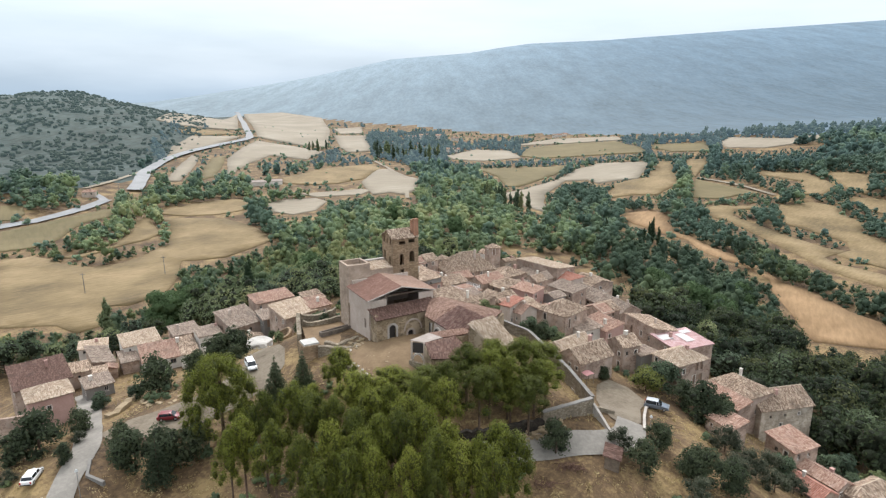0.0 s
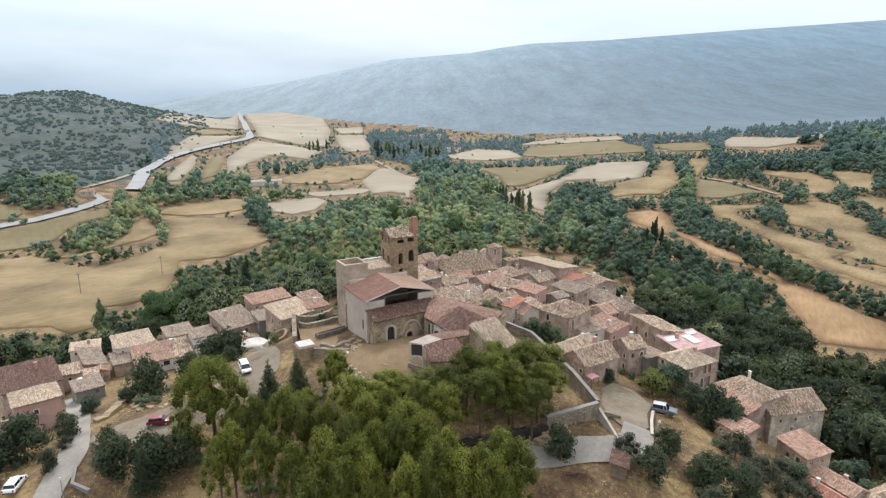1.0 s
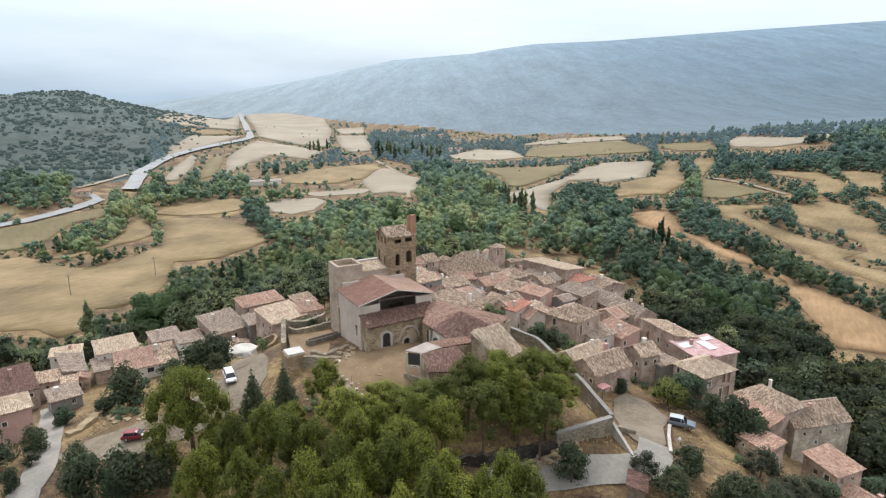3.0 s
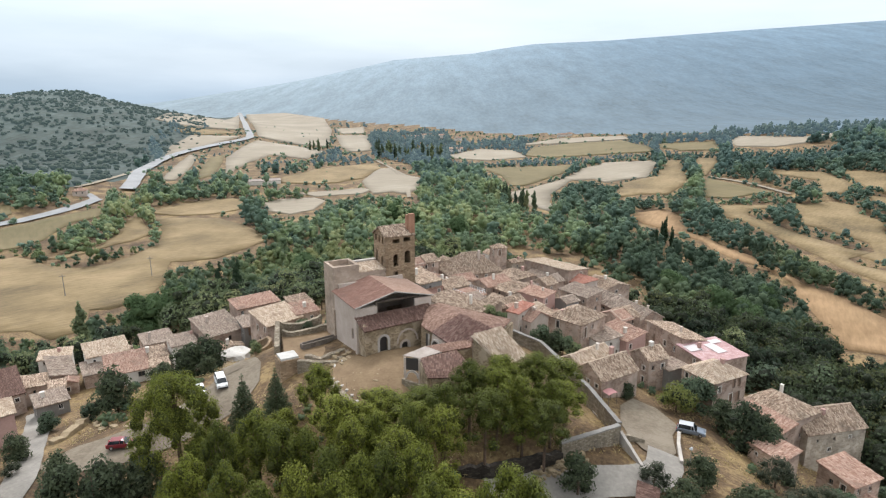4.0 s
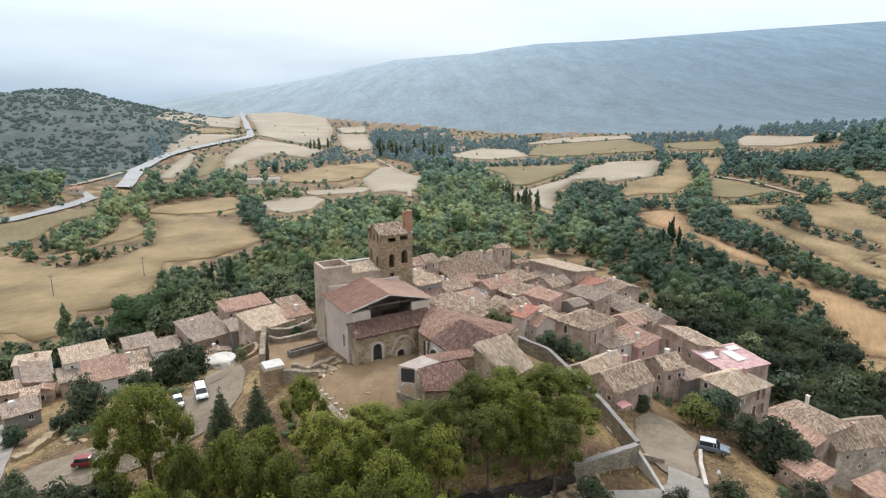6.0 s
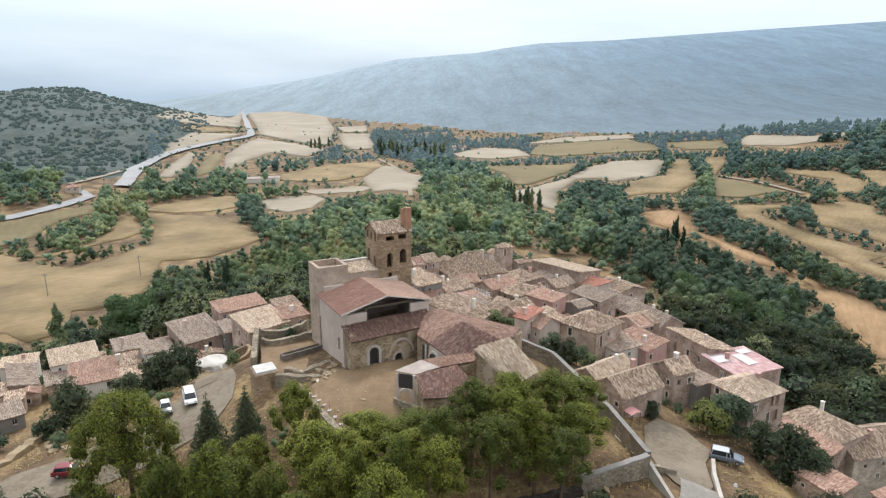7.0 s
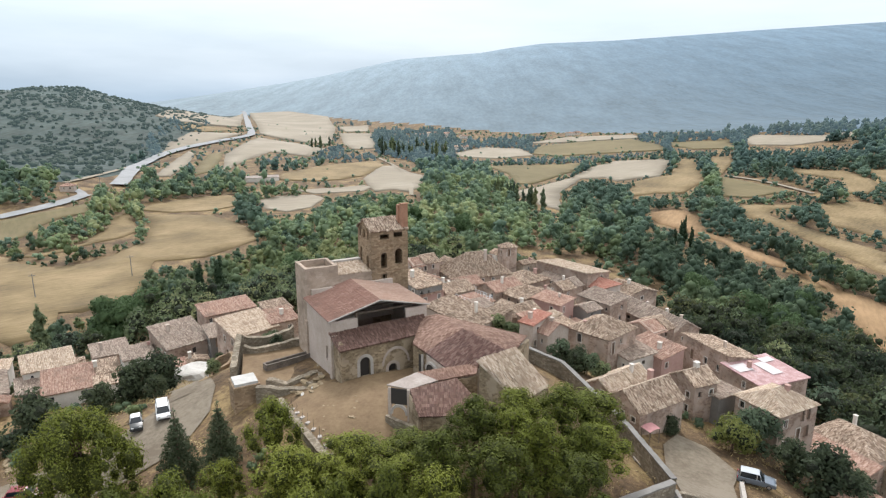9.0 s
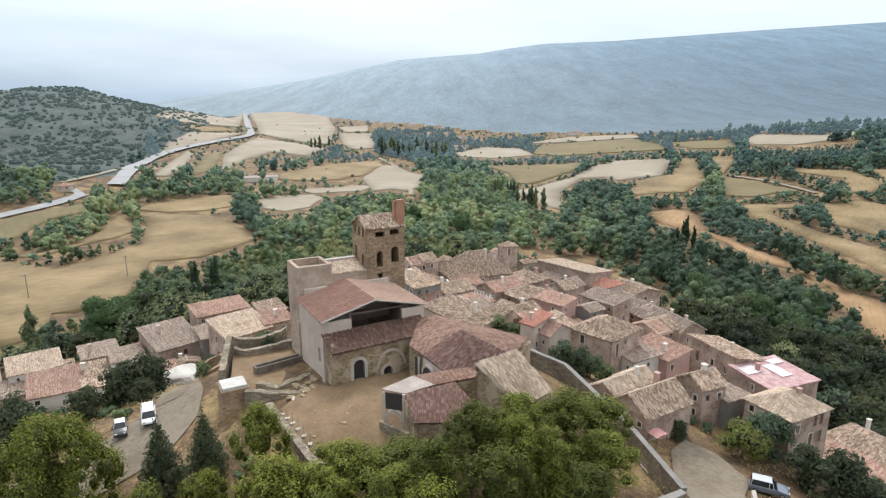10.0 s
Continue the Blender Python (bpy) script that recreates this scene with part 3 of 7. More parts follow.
field([(-240, 1360), (-180, 1373), (-160, 1239), (-204, 1227)], STRAW_PALE, "far pale field by the trees")
field([(-297, 391), (-315, 417), (-296, 424), (-284, 408), (-285, 395)], STRAW_GREEN, "dry meadow at the foot of the hill")
field([(130, 431), (137, 445), (157, 450), (163, 431), (154, 409), (153, 388), (158, 348), (163, 330), (165, 308), (163, 283), (169, 265), (168, 239), (173, 223), (178, 210), (163, 190), (156, 200), (147, 203), (135, 207), (138, 220), (145, 243), (151, 266), (159, 284), (159, 309), (151, 325), (148, 343), (150, 363), (142, 379), (137, 395), (130, 412)], STRAW_ORANGE, "long orange stubble strip by the wood")
field([(194, 453), (234, 444), (232, 435), (214, 437), (204, 422), (209, 397), (216, 370), (223, 345), (231, 337), (211, 326), (208, 313), (216, 300), (229, 276), (212, 254), (206, 270), (200, 288), (197, 312), (199, 326), (198, 354), (197, 380), (195, 408), (189, 420)], STRAW, "stubble strip between hedges")
field([(248, 443), (273, 444), (284, 434), (276, 414), (279, 396), (266, 379), (266, 356), (268, 327), (233, 281), (230, 304), (222, 319), (220, 330), (234, 339), (243, 357), (236, 379), (227, 400), (238, 427)], STRAW, "dry mown field on the rise")
field([(293, 569), (302, 556), (319, 533), (314, 496), (307, 474), (291, 461), (276, 465), (298, 504), (292, 518), (285, 543)], STRAW, "stubble field on the rise")
field([(329, 530), (348, 524), (352, 502), (325, 460), (317, 454), (315, 472), (320, 494)], STRAW, "small stubble field on the rise")
field([(304, 451), (324, 442), (346, 431), (318, 394), (304, 411), (297, 424), (297, 436)], STRAW, "stubble field at the edge of the spur")
field([(266, 674), (285, 668), (274, 634), (247, 590), (235, 567), (243, 600)], STRAW, "straw field below the spur")
field([(231, 556), (233, 545), (240, 510), (250, 476), (235, 478), (214, 471), (198, 481), (204, 501)], STRAW_GREEN, "mown green field by a track")
field([(237, 683), (253, 675), (237, 622), (211, 545), (178, 501), (160, 510), (142, 506), (139, 513), (162, 570), (182, 583), (198, 588), (218, 635)], STRAW, "straw field between hedgerows")
field([(35, 698), (147, 721), (124, 660), (86, 593), (72, 572), (59, 572), (57, 639), (42, 684)], STRAW_GREEN, "mown green meadow beyond the wood")
field([(46, 526), (76, 556), (115, 615), (148, 680), (181, 711), (227, 691), (227, 670), (186, 584), (168, 588), (148, 578), (144, 606), (122, 607), (90, 529), (76, 452), (65, 474), (55, 504)], STRAW_PALE, "pale stubble field beyond the wood")
field([(103, 832), (130, 941), (188, 948), (257, 918), (263, 814), (253, 761), (225, 775), (171, 790), (130, 804)], STRAW_GREEN, "far mown meadow")
field([(5, 833), (47, 916), (96, 900), (105, 812), (54, 774), (12, 793)], STRAW_PALE, "far pale field by the farms")
field([(281, 834), (338, 793), (314, 719), (279, 748), (269, 801)], STRAW_GREEN, "far mown meadow below the mountain")
field([(344, 770), (375, 812), (414, 736), (477, 750), (420, 697), (362, 697), (337, 730)], STRAW_PALE, "far dry slope with olive trees")
field([(106, 998), (187, 1045), (275, 983), (271, 931), (189, 956)], STRAW_PALE, "far pale strip at the mountain's foot")

# ---- where woods and hedges grow: (density, boundary) ----
WOODS = []
WOODS.append((1, [(-132, 205), (-144, 247), (-145, 318), (-113, 343), (-105, 367), (-132, 405), (-148, 456), (-145, 509), (-107, 534), (-27, 526), (-20, 612), (-45, 740), (-94, 825), (-138, 1049), (-138, 1221), (-4, 1210), (14, 951), (112, 1052), (377, 849), (545, 765), (605, 760), (133, 148), (131, 182), (119, 234), (92, 265), (69, 333), (32, 346), (-8, 186), (-43, 199), (-80, 213), (-114, 216)]))
WOODS.append((1, [(-300, 395), (-355, 475), (-312, 512), (-269, 477), (-237, 436), (-267, 415), (-293, 422)]))
WOODS.append((1, [(-246, 319), (-264, 343), (-241, 344), (-234, 363), (-238, 384), (-230, 414), (-238, 439), (-256, 499), (-239, 489), (-215, 431), (-214, 421), (-203, 390), (-196, 356), (-204, 337), (-209, 324), (-222, 319)]))
WOODS.append((1, [(-213, 320), (-195, 320), (-187, 334), (-182, 355), (-177, 373), (-206, 421), (-227, 455), (-232, 483), (-192, 412), (-177, 389), (-164, 356), (-169, 330), (-176, 313), (-189, 305)]))
WOODS.append((1, [(-254, 487), (-263, 530), (-248, 588), (-236, 629), (-187, 592), (-168, 537), (-164, 509), (-193, 497), (-209, 461), (-216, 446), (-232, 463)]))
WOODS.append((0.55, [(-170, 528), (-179, 575), (-145, 589), (-68, 593), (-71, 529), (-107, 512), (-144, 488)]))
WOODS.append((0.8, [(-208, 695), (-217, 774), (-161, 779), (-108, 812), (-79, 740), (-121, 713), (-168, 639), (-196, 641)]))
WOODS.append((0.3, [(-251, 503), (-334, 748), (-331, 821), (-314, 998), (-234, 968), (-180, 918), (-152, 897), (-104, 846), (-96, 724), (-169, 643), (-184, 592), (-245, 580)]))
WOODS.append((0.12, [(-431, 937), (-519, 1161), (-645, 2011), (-181, 1385), (-119, 968), (-185, 943), (-324, 1030), (-344, 825)]))
WOODS.append((0.6, [(-174, 843), (-241, 1265), (-160, 946), (-97, 846), (-115, 762)]))

# ---- roads of the valley ----
VALLEY_ROADS = []


def valley_road(name, points, width, material, label):
    VALLEY_ROADS.extend(points)
    for (x0, y0), (x1, y1) in zip(points, points[1:]):
        k = max(1, int(math.hypot(x1 - x0, y1 - y0) / 8))
        VALLEY_ROADS.extend((x0 + (x1 - x0) * j / k, y0 + (y1 - y0) * j / k) for j in range(1, k))
    strip(name, points, width, material, 0.5 + 0.0007 * points[-1][1], label, 12)


valley_road("highway", [(-291, 372), (-283, 381), (-270, 395), (-261, 417), (-256, 442), (-257, 460)], 8.5, HIGHWAY, "pale asphalt road along the valley")
valley_road("highway", [(-255, 500), (-262, 522), (-279, 565), (-316, 655), (-336, 738), (-340, 816), (-332, 907), (-322, 1010), (-339, 1084), (-398, 1249), (-638, 1955), (-697, 2104)], 12, HIGHWAY, "pale asphalt road bending along the valley")
valley_road("track", [(-290, 490), (-288, 521), (-293, 565), (-313, 633)], 4, STRAW_PALE, "pale farm track along the foot of the hill")
valley_road("track", [(-272, 473), (-262, 464), (-255, 455)], 6, HIGHWAY, "pale side road by the cream house")
valley_road("track", [(-89, 780), (-61, 698), (-41, 619), (-34, 559), (-30, 509)], 3.5, STRAW_PALE, "pale dirt track across the slope")
valley_road("track", [(235, 560), (246, 524), (253, 487), (257, 469)], 3.5, STRAW_PALE, "pale farm track between fields")
# buildings are added so growth is thinned to fit the camera's view of them
ROAD_AT = np.array(VALLEY_ROADS + [(-276, 462), (-270, 466), (-180, 575), (-170, 579), (-160, 584), (-60, 1094), (-40, 1104), (-12, 1114), (8, 888), (195, 1076)])


def near_road(x, y, gap):
    return np.hypot(ROAD_AT[:, 0] - np.ravel(x)[:, None], ROAD_AT[:, 1] - np.ravel(y)[:, None]).min(1) < gap


WOODS.append((1, [(-174, 219), (-159, 223), (-138, 215), (-132, 226), (-135, 234), (-123, 225), (-121, 212), (-112, 190), (-128, 182), (-140, 178), (-150, 186)]))
# slopes of the village hill, and the foot of the wooded hill
WOODS.append((1, [(64, 158), (78, 136), (92, 104), (112, 110), (128, 150), (129, 224), (100, 262), (80, 240), (66, 200)]))
WOODS.append((0.9, [(8, 218), (30, 212), (56, 200), (66, 205), (80, 283), (60, 315), (20, 300), (-6, 262)]))
WOODS.append((1, [(-30, 190), (-12, 200), (6, 230), (-15, 300), (-60, 300), (-100, 225), (-70, 190)]))
WOODS.append((0.9, [(-140, 190), (-100, 165), (-80, 172), (-60, 185), (-70, 200), (-120, 220)]))
WOODS.append((0.7, [(-330, 660), (-350, 700), (-425, 905), (-470, 1100), (-560, 1250), (-530, 1270), (-440, 1090), (-398, 900), (-318, 690)]))
# ---- roofs and walls ----
def roof_slab(name, corners, material, parent=None, thick=0.22, label="", sag=0.0, up=None):
    """A tiled slab over three or more corners (first two: the eave), with tile UVs in metres and a slightly uneven top."""
    p = [Vector(c) for c in corners]
    nrm = (p[1] - p[0]).cross(p[2] - p[0]).normalized()
    if nrm.z < 0:
        nrm = -nrm
    along = (p[1] - p[0]).normalized()
    slope = nrm.cross(along)
    bm = bmesh.new()
    uv = bm.loops.layers.uv.new("UVMap")
    top = [bm.verts.new(c) for c in p]
    low = [bm.verts.new(c - nrm * thick) for c in p]
    ft = bm.faces.new(top)
    if ft.calc_area() and (p[1] - p[0]).cross(p[2] - p[0]).dot(nrm) < 0:
        ft.normal_flip()
    bm.faces.new(low[::-1])
    for i in range(len(p)):
        j = (i + 1) % len(p)
        bm.faces.new((top[i], low[i], low[j], top[j]))
    bmesh.ops.recalc_face_normals(bm, faces=bm.faces)
    cut = [e for e in bm.edges if e.verts[0] in top and e.verts[1] in top]
    bmesh.ops.triangulate(bm, faces=[f for f in bm.faces if len(f.verts) > 4])
    for _ in range(3):
        long_edges = [e for e in bm.edges if e.calc_length() > 1.3]
        if long_edges:
            bmesh.ops.subdivide_edges(bm, edges=long_edges, cuts=1)
            bmesh.ops.triangulate(bm, faces=[f for f in bm.faces if len(f.verts) > 4])
    for v in bm.verts:
        v.co += nrm * (0.07 * noise.noise(v.co * 0.6) + 0.04 * noise.noise(v.co * 2.1))
    for f in bm.faces:
        for lp in f.loops:
            q = lp.vert.co - p[0]
            lp[uv].uv = (q.dot(along) + 40, q.dot(slope) + 40)
    slab = part(name, bm, material, parent, label)
    if "tiles" in material.name:
        tile_covering(slab, p, nrm, along, slope, material)
    return slab


def tile_covering(slab, p, nrm, along, slope, material, gap=0.28, piece=0.46):
    """Round cover tiles in uneven rows up the slope, a few of them slipped or gone."""
    flat = [((q - p[0]).dot(along), (q - p[0]).dot(slope)) for q in p]
    vs, fs, us = [], [], []
    u = min(a for a, b in flat) + gap * 0.4
    stop = max(a for a, b in flat)
    while u < stop - 0.08:
        cross = []
        for (a0, b0), (a1, b1) in zip(flat, flat[1:] + flat[:1]):
            if (a0 - u) * (a1 - u) < 0:
                cross.append(b0 + (b1 - b0) * (u - a0) / (a1 - a0))
        if len(cross) == 2:
            v0, v1 = min(cross) - 0.06, max(cross)
            k = max(1, round((v1 - v0) / piece))
            for i in range(k):
                if random.random() < 0.04:
                    continue
                a, b = v0 + (v1 - v0) * i / k, v0 + (v1 - v0) * (i + 1) / k
                shift, lift, turn = random.gauss(0, 0.022), random.uniform(-0.02, 0.03), random.gauss(0, 0.02)
                for v, fat, up in ((a, 1.08, 0.03), (b, 0.86, 0.0)):
                    at = p[0] + along * (u + shift + (turn if v == b else -turn)) + slope * v
                    at = at + nrm * (0.07 * noise.noise(at * 0.6) + 0.04 * noise.noise(at * 2.1) - 0.03 + lift + up)
                    for sx, sz in ((-0.11, 0.0), (0.0, 0.10), (0.11, 0.0)):
                        vs.append(at + along * (sx * fat) + nrm * (sz * fat))
                n0 = len(vs) - 6
                fs += [(n0, n0 + 1, n0 + 4, n0 + 3), (n0 + 1, n0 + 2, n0 + 5, n0 + 4), (n0, n0 + 2, n0 + 1)]
                us += [(u + 40 + 7.3 * i, a + 40)] * 11
        u += gap * random.uniform(0.92, 1.08)
    if not fs:
        return
    me = bpy.data.meshes.new("tile_covering")
    me.from_pydata(vs, [], fs)
    layer = me.uv_layers.new(name="UVMap")
    layer.data.foreach_set("uv", [c for q in us for c in q])
    me.materials.append(material)
    rows = new("tile_covering", me)
    rows.parent = slab
    tagged(rows, kind="stuff")


def add_wall(bm, length, z0, z1, openings=(), depth=0.45, m=None, top=None):
    """A wall along x from 0 to length, its face at y = 0 and its body behind; openings: (x, z, width, height). They go through to depth."""
    m = m or Matrix()
    xs = sorted({0.0, float(length)} | {v for x, z, w, h in openings for v in (x, x + w)})
    zs = sorted({float(z0), float(z1)} | {v for x, z, w, h in openings for v in (z, z + h)})
    seen = {}

    def vert(x, y, z):
        key = (round(x, 4), round(y, 4), round(z, 4))
        if key not in seen:
            seen[key] = bm.verts.new(m @ Vector((x, y, z)))
        return seen[key]
    for xa, xb in zip(xs, xs[1:]):
        for za, zb in zip(zs, zs[1:]):
            cx, cz = (xa + xb) / 2, (za + zb) / 2
            if any(x < cx < x + w and z < cz < z + h for x, z, w, h in openings):
                continue
            bm.faces.new((vert(xa, 0, za), vert(xb, 0, za), vert(xb, 0, zb), vert(xa, 0, zb)))
            bm.faces.new((vert(xa, depth, za), vert(xa, depth, zb), vert(xb, depth, zb), vert(xb, depth, za)))
    for x, z, w, h in openings:
        for a, b in (((x, z), (x + w, z)), ((x + w, z), (x + w, z + h)), ((x + w, z + h), (x, z + h)), ((x, z + h), (x, z))):
            f = (vert(a[0], 0, a[1]), vert(a[0], depth, a[1]), vert(b[0], depth, b[1]), vert(b[0], 0, b[1]))
            try:
                bm.faces.new(f)
            except ValueError:
                pass
    for f in ((( 0, 0, z1), (length, 0, z1), (length, depth, z1), (0, depth, z1)), ((0, 0, z0), (0, 0, z1), (0, depth, z1), (0, depth, z0)),
              ((length, 0, z0), (length, depth, z0), (length, depth, z1), (length, 0, z1))):
        vs = [bm.verts.new(m @ Vector(c)) for c in f]
        bm.faces.new(vs)


def window_in(parent, m, x, z, w, h, depth=0.25, frame=WHITEFRAME, fill=PANE, name="window", sill=True, bars=True):
    """A window or door set back in its opening: frame, pane and sill."""
    bm = bmesh.new()
    t = 0.07
    for lim in ((x, depth, z, x + t, depth + 0.08, z + h), (x + w - t, depth, z, x + w, depth + 0.08, z + h),
                (x + t, depth, z + h - t, x + w - t, depth + 0.08, z + h), (x + t, depth, z, x + w - t, depth + 0.08, z + t)):
        add_box(bm, *lim, m=m)
    if bars:
        add_box(bm, x + w / 2 - 0.03, depth, z + t, x + w / 2 + 0.03, depth + 0.06, z + h - t, m=m)
    win = part(name, bm, frame, parent)
    part("pane", box(x + t, depth + 0.03, z + t, x + w - t, depth + 0.05, z + h - t, m=m), fill, win)
    if sill:
        part("sill", box(x - 0.08, -0.08, z - 0.1, x + w + 0.08, depth, z - 0.002, m=m), COPING, win)
    return win


# ---- church: nave with an open gable, lean-to in front, keep, bell tower ----
CH = (-12.6, 109.5, 4.0)
church = thing("church", *CH, 30, "sandstone church with open-gabled nave, square keep and bell tower", "church")


def on(parent_m, ang, x, y, z=0):
    return pose(x, y, z, 0, 0, ang)


# keep
bm = bmesh.new()
add_box(bm, 0, 14.4, -3, 5.0, 19.6, 10.9)
add_box(bm, 5.0, 14.4, -3, 10.5, 19.6, 10.2)
add_box(bm, -0.25, 14.15, -3, 0.9, 15.3, 4.0)
part("keep_wall", bm, KEEPSTONE, church, "pale squared stone keep")
bm = bmesh.new()
for lim in ((0, 14.4, 10.9, 5, 14.9, 11.9), (0, 19.1, 10.9, 5, 19.6, 11.9), (0, 14.9, 10.9, 0.5, 19.1, 11.9), (4.5, 14.9, 10.9, 5, 19.1, 11.9)):
    add_box(bm, *lim)
part("parapet", bm, KEEPSTONE, church)
part("coping", box(5.0, 18.9, 10.9, 10.4, 19.7, 11.35), COPING, church, "pale flat coping")
roof_slab("keep_roof", ((5.0, 14.5, 10.35), (10.4, 14.5, 10.35), (10.4, 19.0, 11.1), (5.0, 19.0, 11.1)), TILE_PALE, church)
# nave
bm = bmesh.new()
add_wall(bm, 10.75, -3, 7.55, [(8.2, 1.2, 0.9, 2.0)], 0.7, pose(0, 14.4, 0, 0, 0, -90))
part("nave_wall", bm, RENDER, church, "whitened side wall")
part("nave_wall", box(13.6, 3.65, -3, 14.3, 14.4, 7.5), RENDER, church)
bm = bmesh.new()
add_box(bm, 0.7, 3.65, 3, 3.8, 4.2, 7.3)
add_box(bm, 0.7, 3.65, 3, 13.6, 4.2, 5.6)
add_box(bm, 11.0, 3.65, 5.6, 13.6, 4.2, 7.4)
part("gable_wall", bm, RENDER, church)
part("gable_post", box(3.55, 3.7, 7.3, 3.8, 4.1, 8.5), WOOD, church)
for k in range(4):
    part("roof_beam", box(2.0, 4.6 + k * 2.4, 7.35, 12.4, 4.85 + k * 2.4, 7.6), WOOD, church)
part("back_wall", box(0.7, 13.7, 3, 13.6, 14.35, 8.8), RENDER, church)
roof_slab("nave_roof", ((-0.45, 14.4, 7.62), (-0.45, 3.3, 7.62), (7.0, 3.3, 9.5), (7.0, 14.4, 9.5)), TILE_NAVE, church, label="reddish canal tile roof")
roof_slab("nave_roof", ((14.6, 3.3, 7.72), (14.6, 14.4, 7.72), (7.0, 14.4, 9.5), (7.0, 3.3, 9.5)), TILE_NAVE_PALE, church, label="paler tile slope on the right")
for x0, z0, x1, z1 in ((-0.45, 7.5, 7.0, 9.4), (14.6, 7.6, 7.0, 9.4)):
    bm = bmesh.new()
    add_tube(bm, (x0, 3.22, z0), (x1, 3.22, z1), 0.11, 0.11, 6)
    part("verge", bm, COPING, church, "pale mortared roof verge")
# lean-to
lean = [(2.55, 0.35, 1.45, 2.75), (6.6, -0.5, 1.25, 1.9)]
bm = bmesh.new()
add_wall(bm, 11.4, -3, 4.7, lean, 0.8)
part("front_wall", bm, CHURCHSTONE, church, "patched rubble wall with arched doorways")
bm = bmesh.new()
add_wall(bm, 2.85, -3, 5.2, [], 0.6, pose(0, 3.65, 0, 0, 0, -90))
part("side_wall", bm, CHURCHSTONE, church)
part("corner_pier", box(-0.35, 2.9, -3, 0.75, 3.75, 5.6), RENDER, church)
roof_slab("lean_to_roof", ((-0.3, -0.35, 4.72), (12.2, -0.35, 5.0), (13.9, 3.7, 6.15), (-0.3, 3.9, 5.75)), TILE_BROWN, church, label="brown tile lean-to roof")
for x, z, w, h in lean:
    # a dark sheet stands for the shade inside the doorway
    door = part("doorway", box(x - 0.02, 0.5, z, x + w + 0.02, 0.6, z + h), SHADE, church, "dark arched doorway")
    bm = bmesh.new()
    r, cx, cz = w / 2, x + w / 2, z + h - w / 2
    for k in range(10):
        a0, a1 = math.pi * k / 10, math.pi * (k + 1) / 10
        out = [bm.verts.new((cx + rr * math.cos(a), yy, cz + rr * math.sin(a))) for yy in (-0.04, 0.3) for a in (a0, a1) for rr in (r, r + 0.42)]
        for q in ((0, 1, 3, 2), (4, 6, 7, 5), (0, 4, 5, 1), (2, 3, 7, 6), (1, 5, 7, 3), (0, 2, 6, 4)):
            bm.faces.new([out[i] for i in q])
        # the corner of the opening above the arch
        c0 = [bm.verts.new((cx + s, 0.02, t)) for s, t in ((r * math.cos(a0), cz + r * math.sin(a0)), (r * math.cos(a1), cz + r * math.sin(a1)),
                                                            (r * math.cos(a1), cz + r + 0.01), (r * math.cos(a0), cz + r + 0.01))]
        bm.faces.new(c0)
    add_box(bm, x - 0.42, -0.04, z, x, 0.3, cz)
    add_box(bm, x + w, -0.04, z, x + w + 0.42, 0.3, cz)
    bmesh.ops.remove_doubles(bm, verts=bm.verts, dist=0.002)
    part("surround", bm, COPING if h > 2 else RENDER, door, "pale stone surround")
part("sill", box(6.5, -0.35, -0.65, 8.0, 0.0, -0.5), COPING, church)


def arch_fill(name, parent, m, x, z, w, h, material):
    """Closes the upper corners of an opening to a round arch."""
    bm = bmesh.new()
    r, cx, cz = w / 2, x + w / 2, z + h - w / 2
    for s in (-1, 1):
        front, back = [], []
        for yy, row in ((0.006, front), (0.5, back)):
            row.append(bm.verts.new(m @ Vector((cx + s * r, yy, cz + r))))
            for k in range(7):
                a = math.pi / 2 * k / 6
                row.append(bm.verts.new(m @ Vector((cx + s * r * math.cos(a), yy, cz + r * math.sin(a)))))
        bm.faces.new(front), bm.faces.new(back)
        for k in range(1, 7):
            bm.faces.new((front[k], front[k + 1], back[k + 1], back[k]))
    bmesh.ops.recalc_face_normals(bm, faces=bm.faces)
    return part(name, bm, material, parent)


# ring of a walled-up arch round the small doorway
bm = bmesh.new()
for k in range(14):
    a0, a1 = math.pi * k / 14, math.pi * (k + 1) / 14
    q = [bm.verts.new((7.7 + r * math.cos(a), yy, 1.3 + 1.2 * r * math.sin(a))) for yy in (-0.05, 0.1) for a in (a0, a1) for r in (1.75, 2.05)]
    for f in ((0, 1, 3, 2), (0, 4, 5, 1), (2, 3, 7, 6), (1, 5, 7, 3), (0, 2, 6, 4)):
        bm.faces.new([q[i] for i in f])
bmesh.ops.remove_doubles(bm, verts=bm.verts, dist=0.002)
bmesh.ops.recalc_face_normals(bm, faces=bm.faces)
part("arch_ring", bm, RENDER, church, "pale ring of a walled-up arch")

# bell tower
T0, T1, TB0, TB1, TT = 10.4, 16.6, 14.4, 19.8, 16.3
front = [(11.9 - T0, 15.0, 1.5, 0.8), (14.2 - T0, 15.1, 1.5, 0.85), (12.0 - T0, 10.4, 1.05, 2.5), (14.4 - T0, 10.8, 1.25, 2.5), (12.25 - T0, 8.5, 0.7, 0.95)]
side = [(0.7, 15.0, 0.75, 1.4), (2.3, 15.0, 0.75, 1.6), (3.9, 14.9, 0.75, 1.6), (0.8, 11.0, 0.9, 2.3), (3.4, 10.2, 0.9, 2.2)]
bm = bmesh.new()
add_wall(bm, T1 - T0, -3, TT, front, 0.8, pose(T0, TB0, 0))
part("tower_wall", bm, SANDSTONE, church, "square sandstone bell tower with arched openings")
bm = bmesh.new()
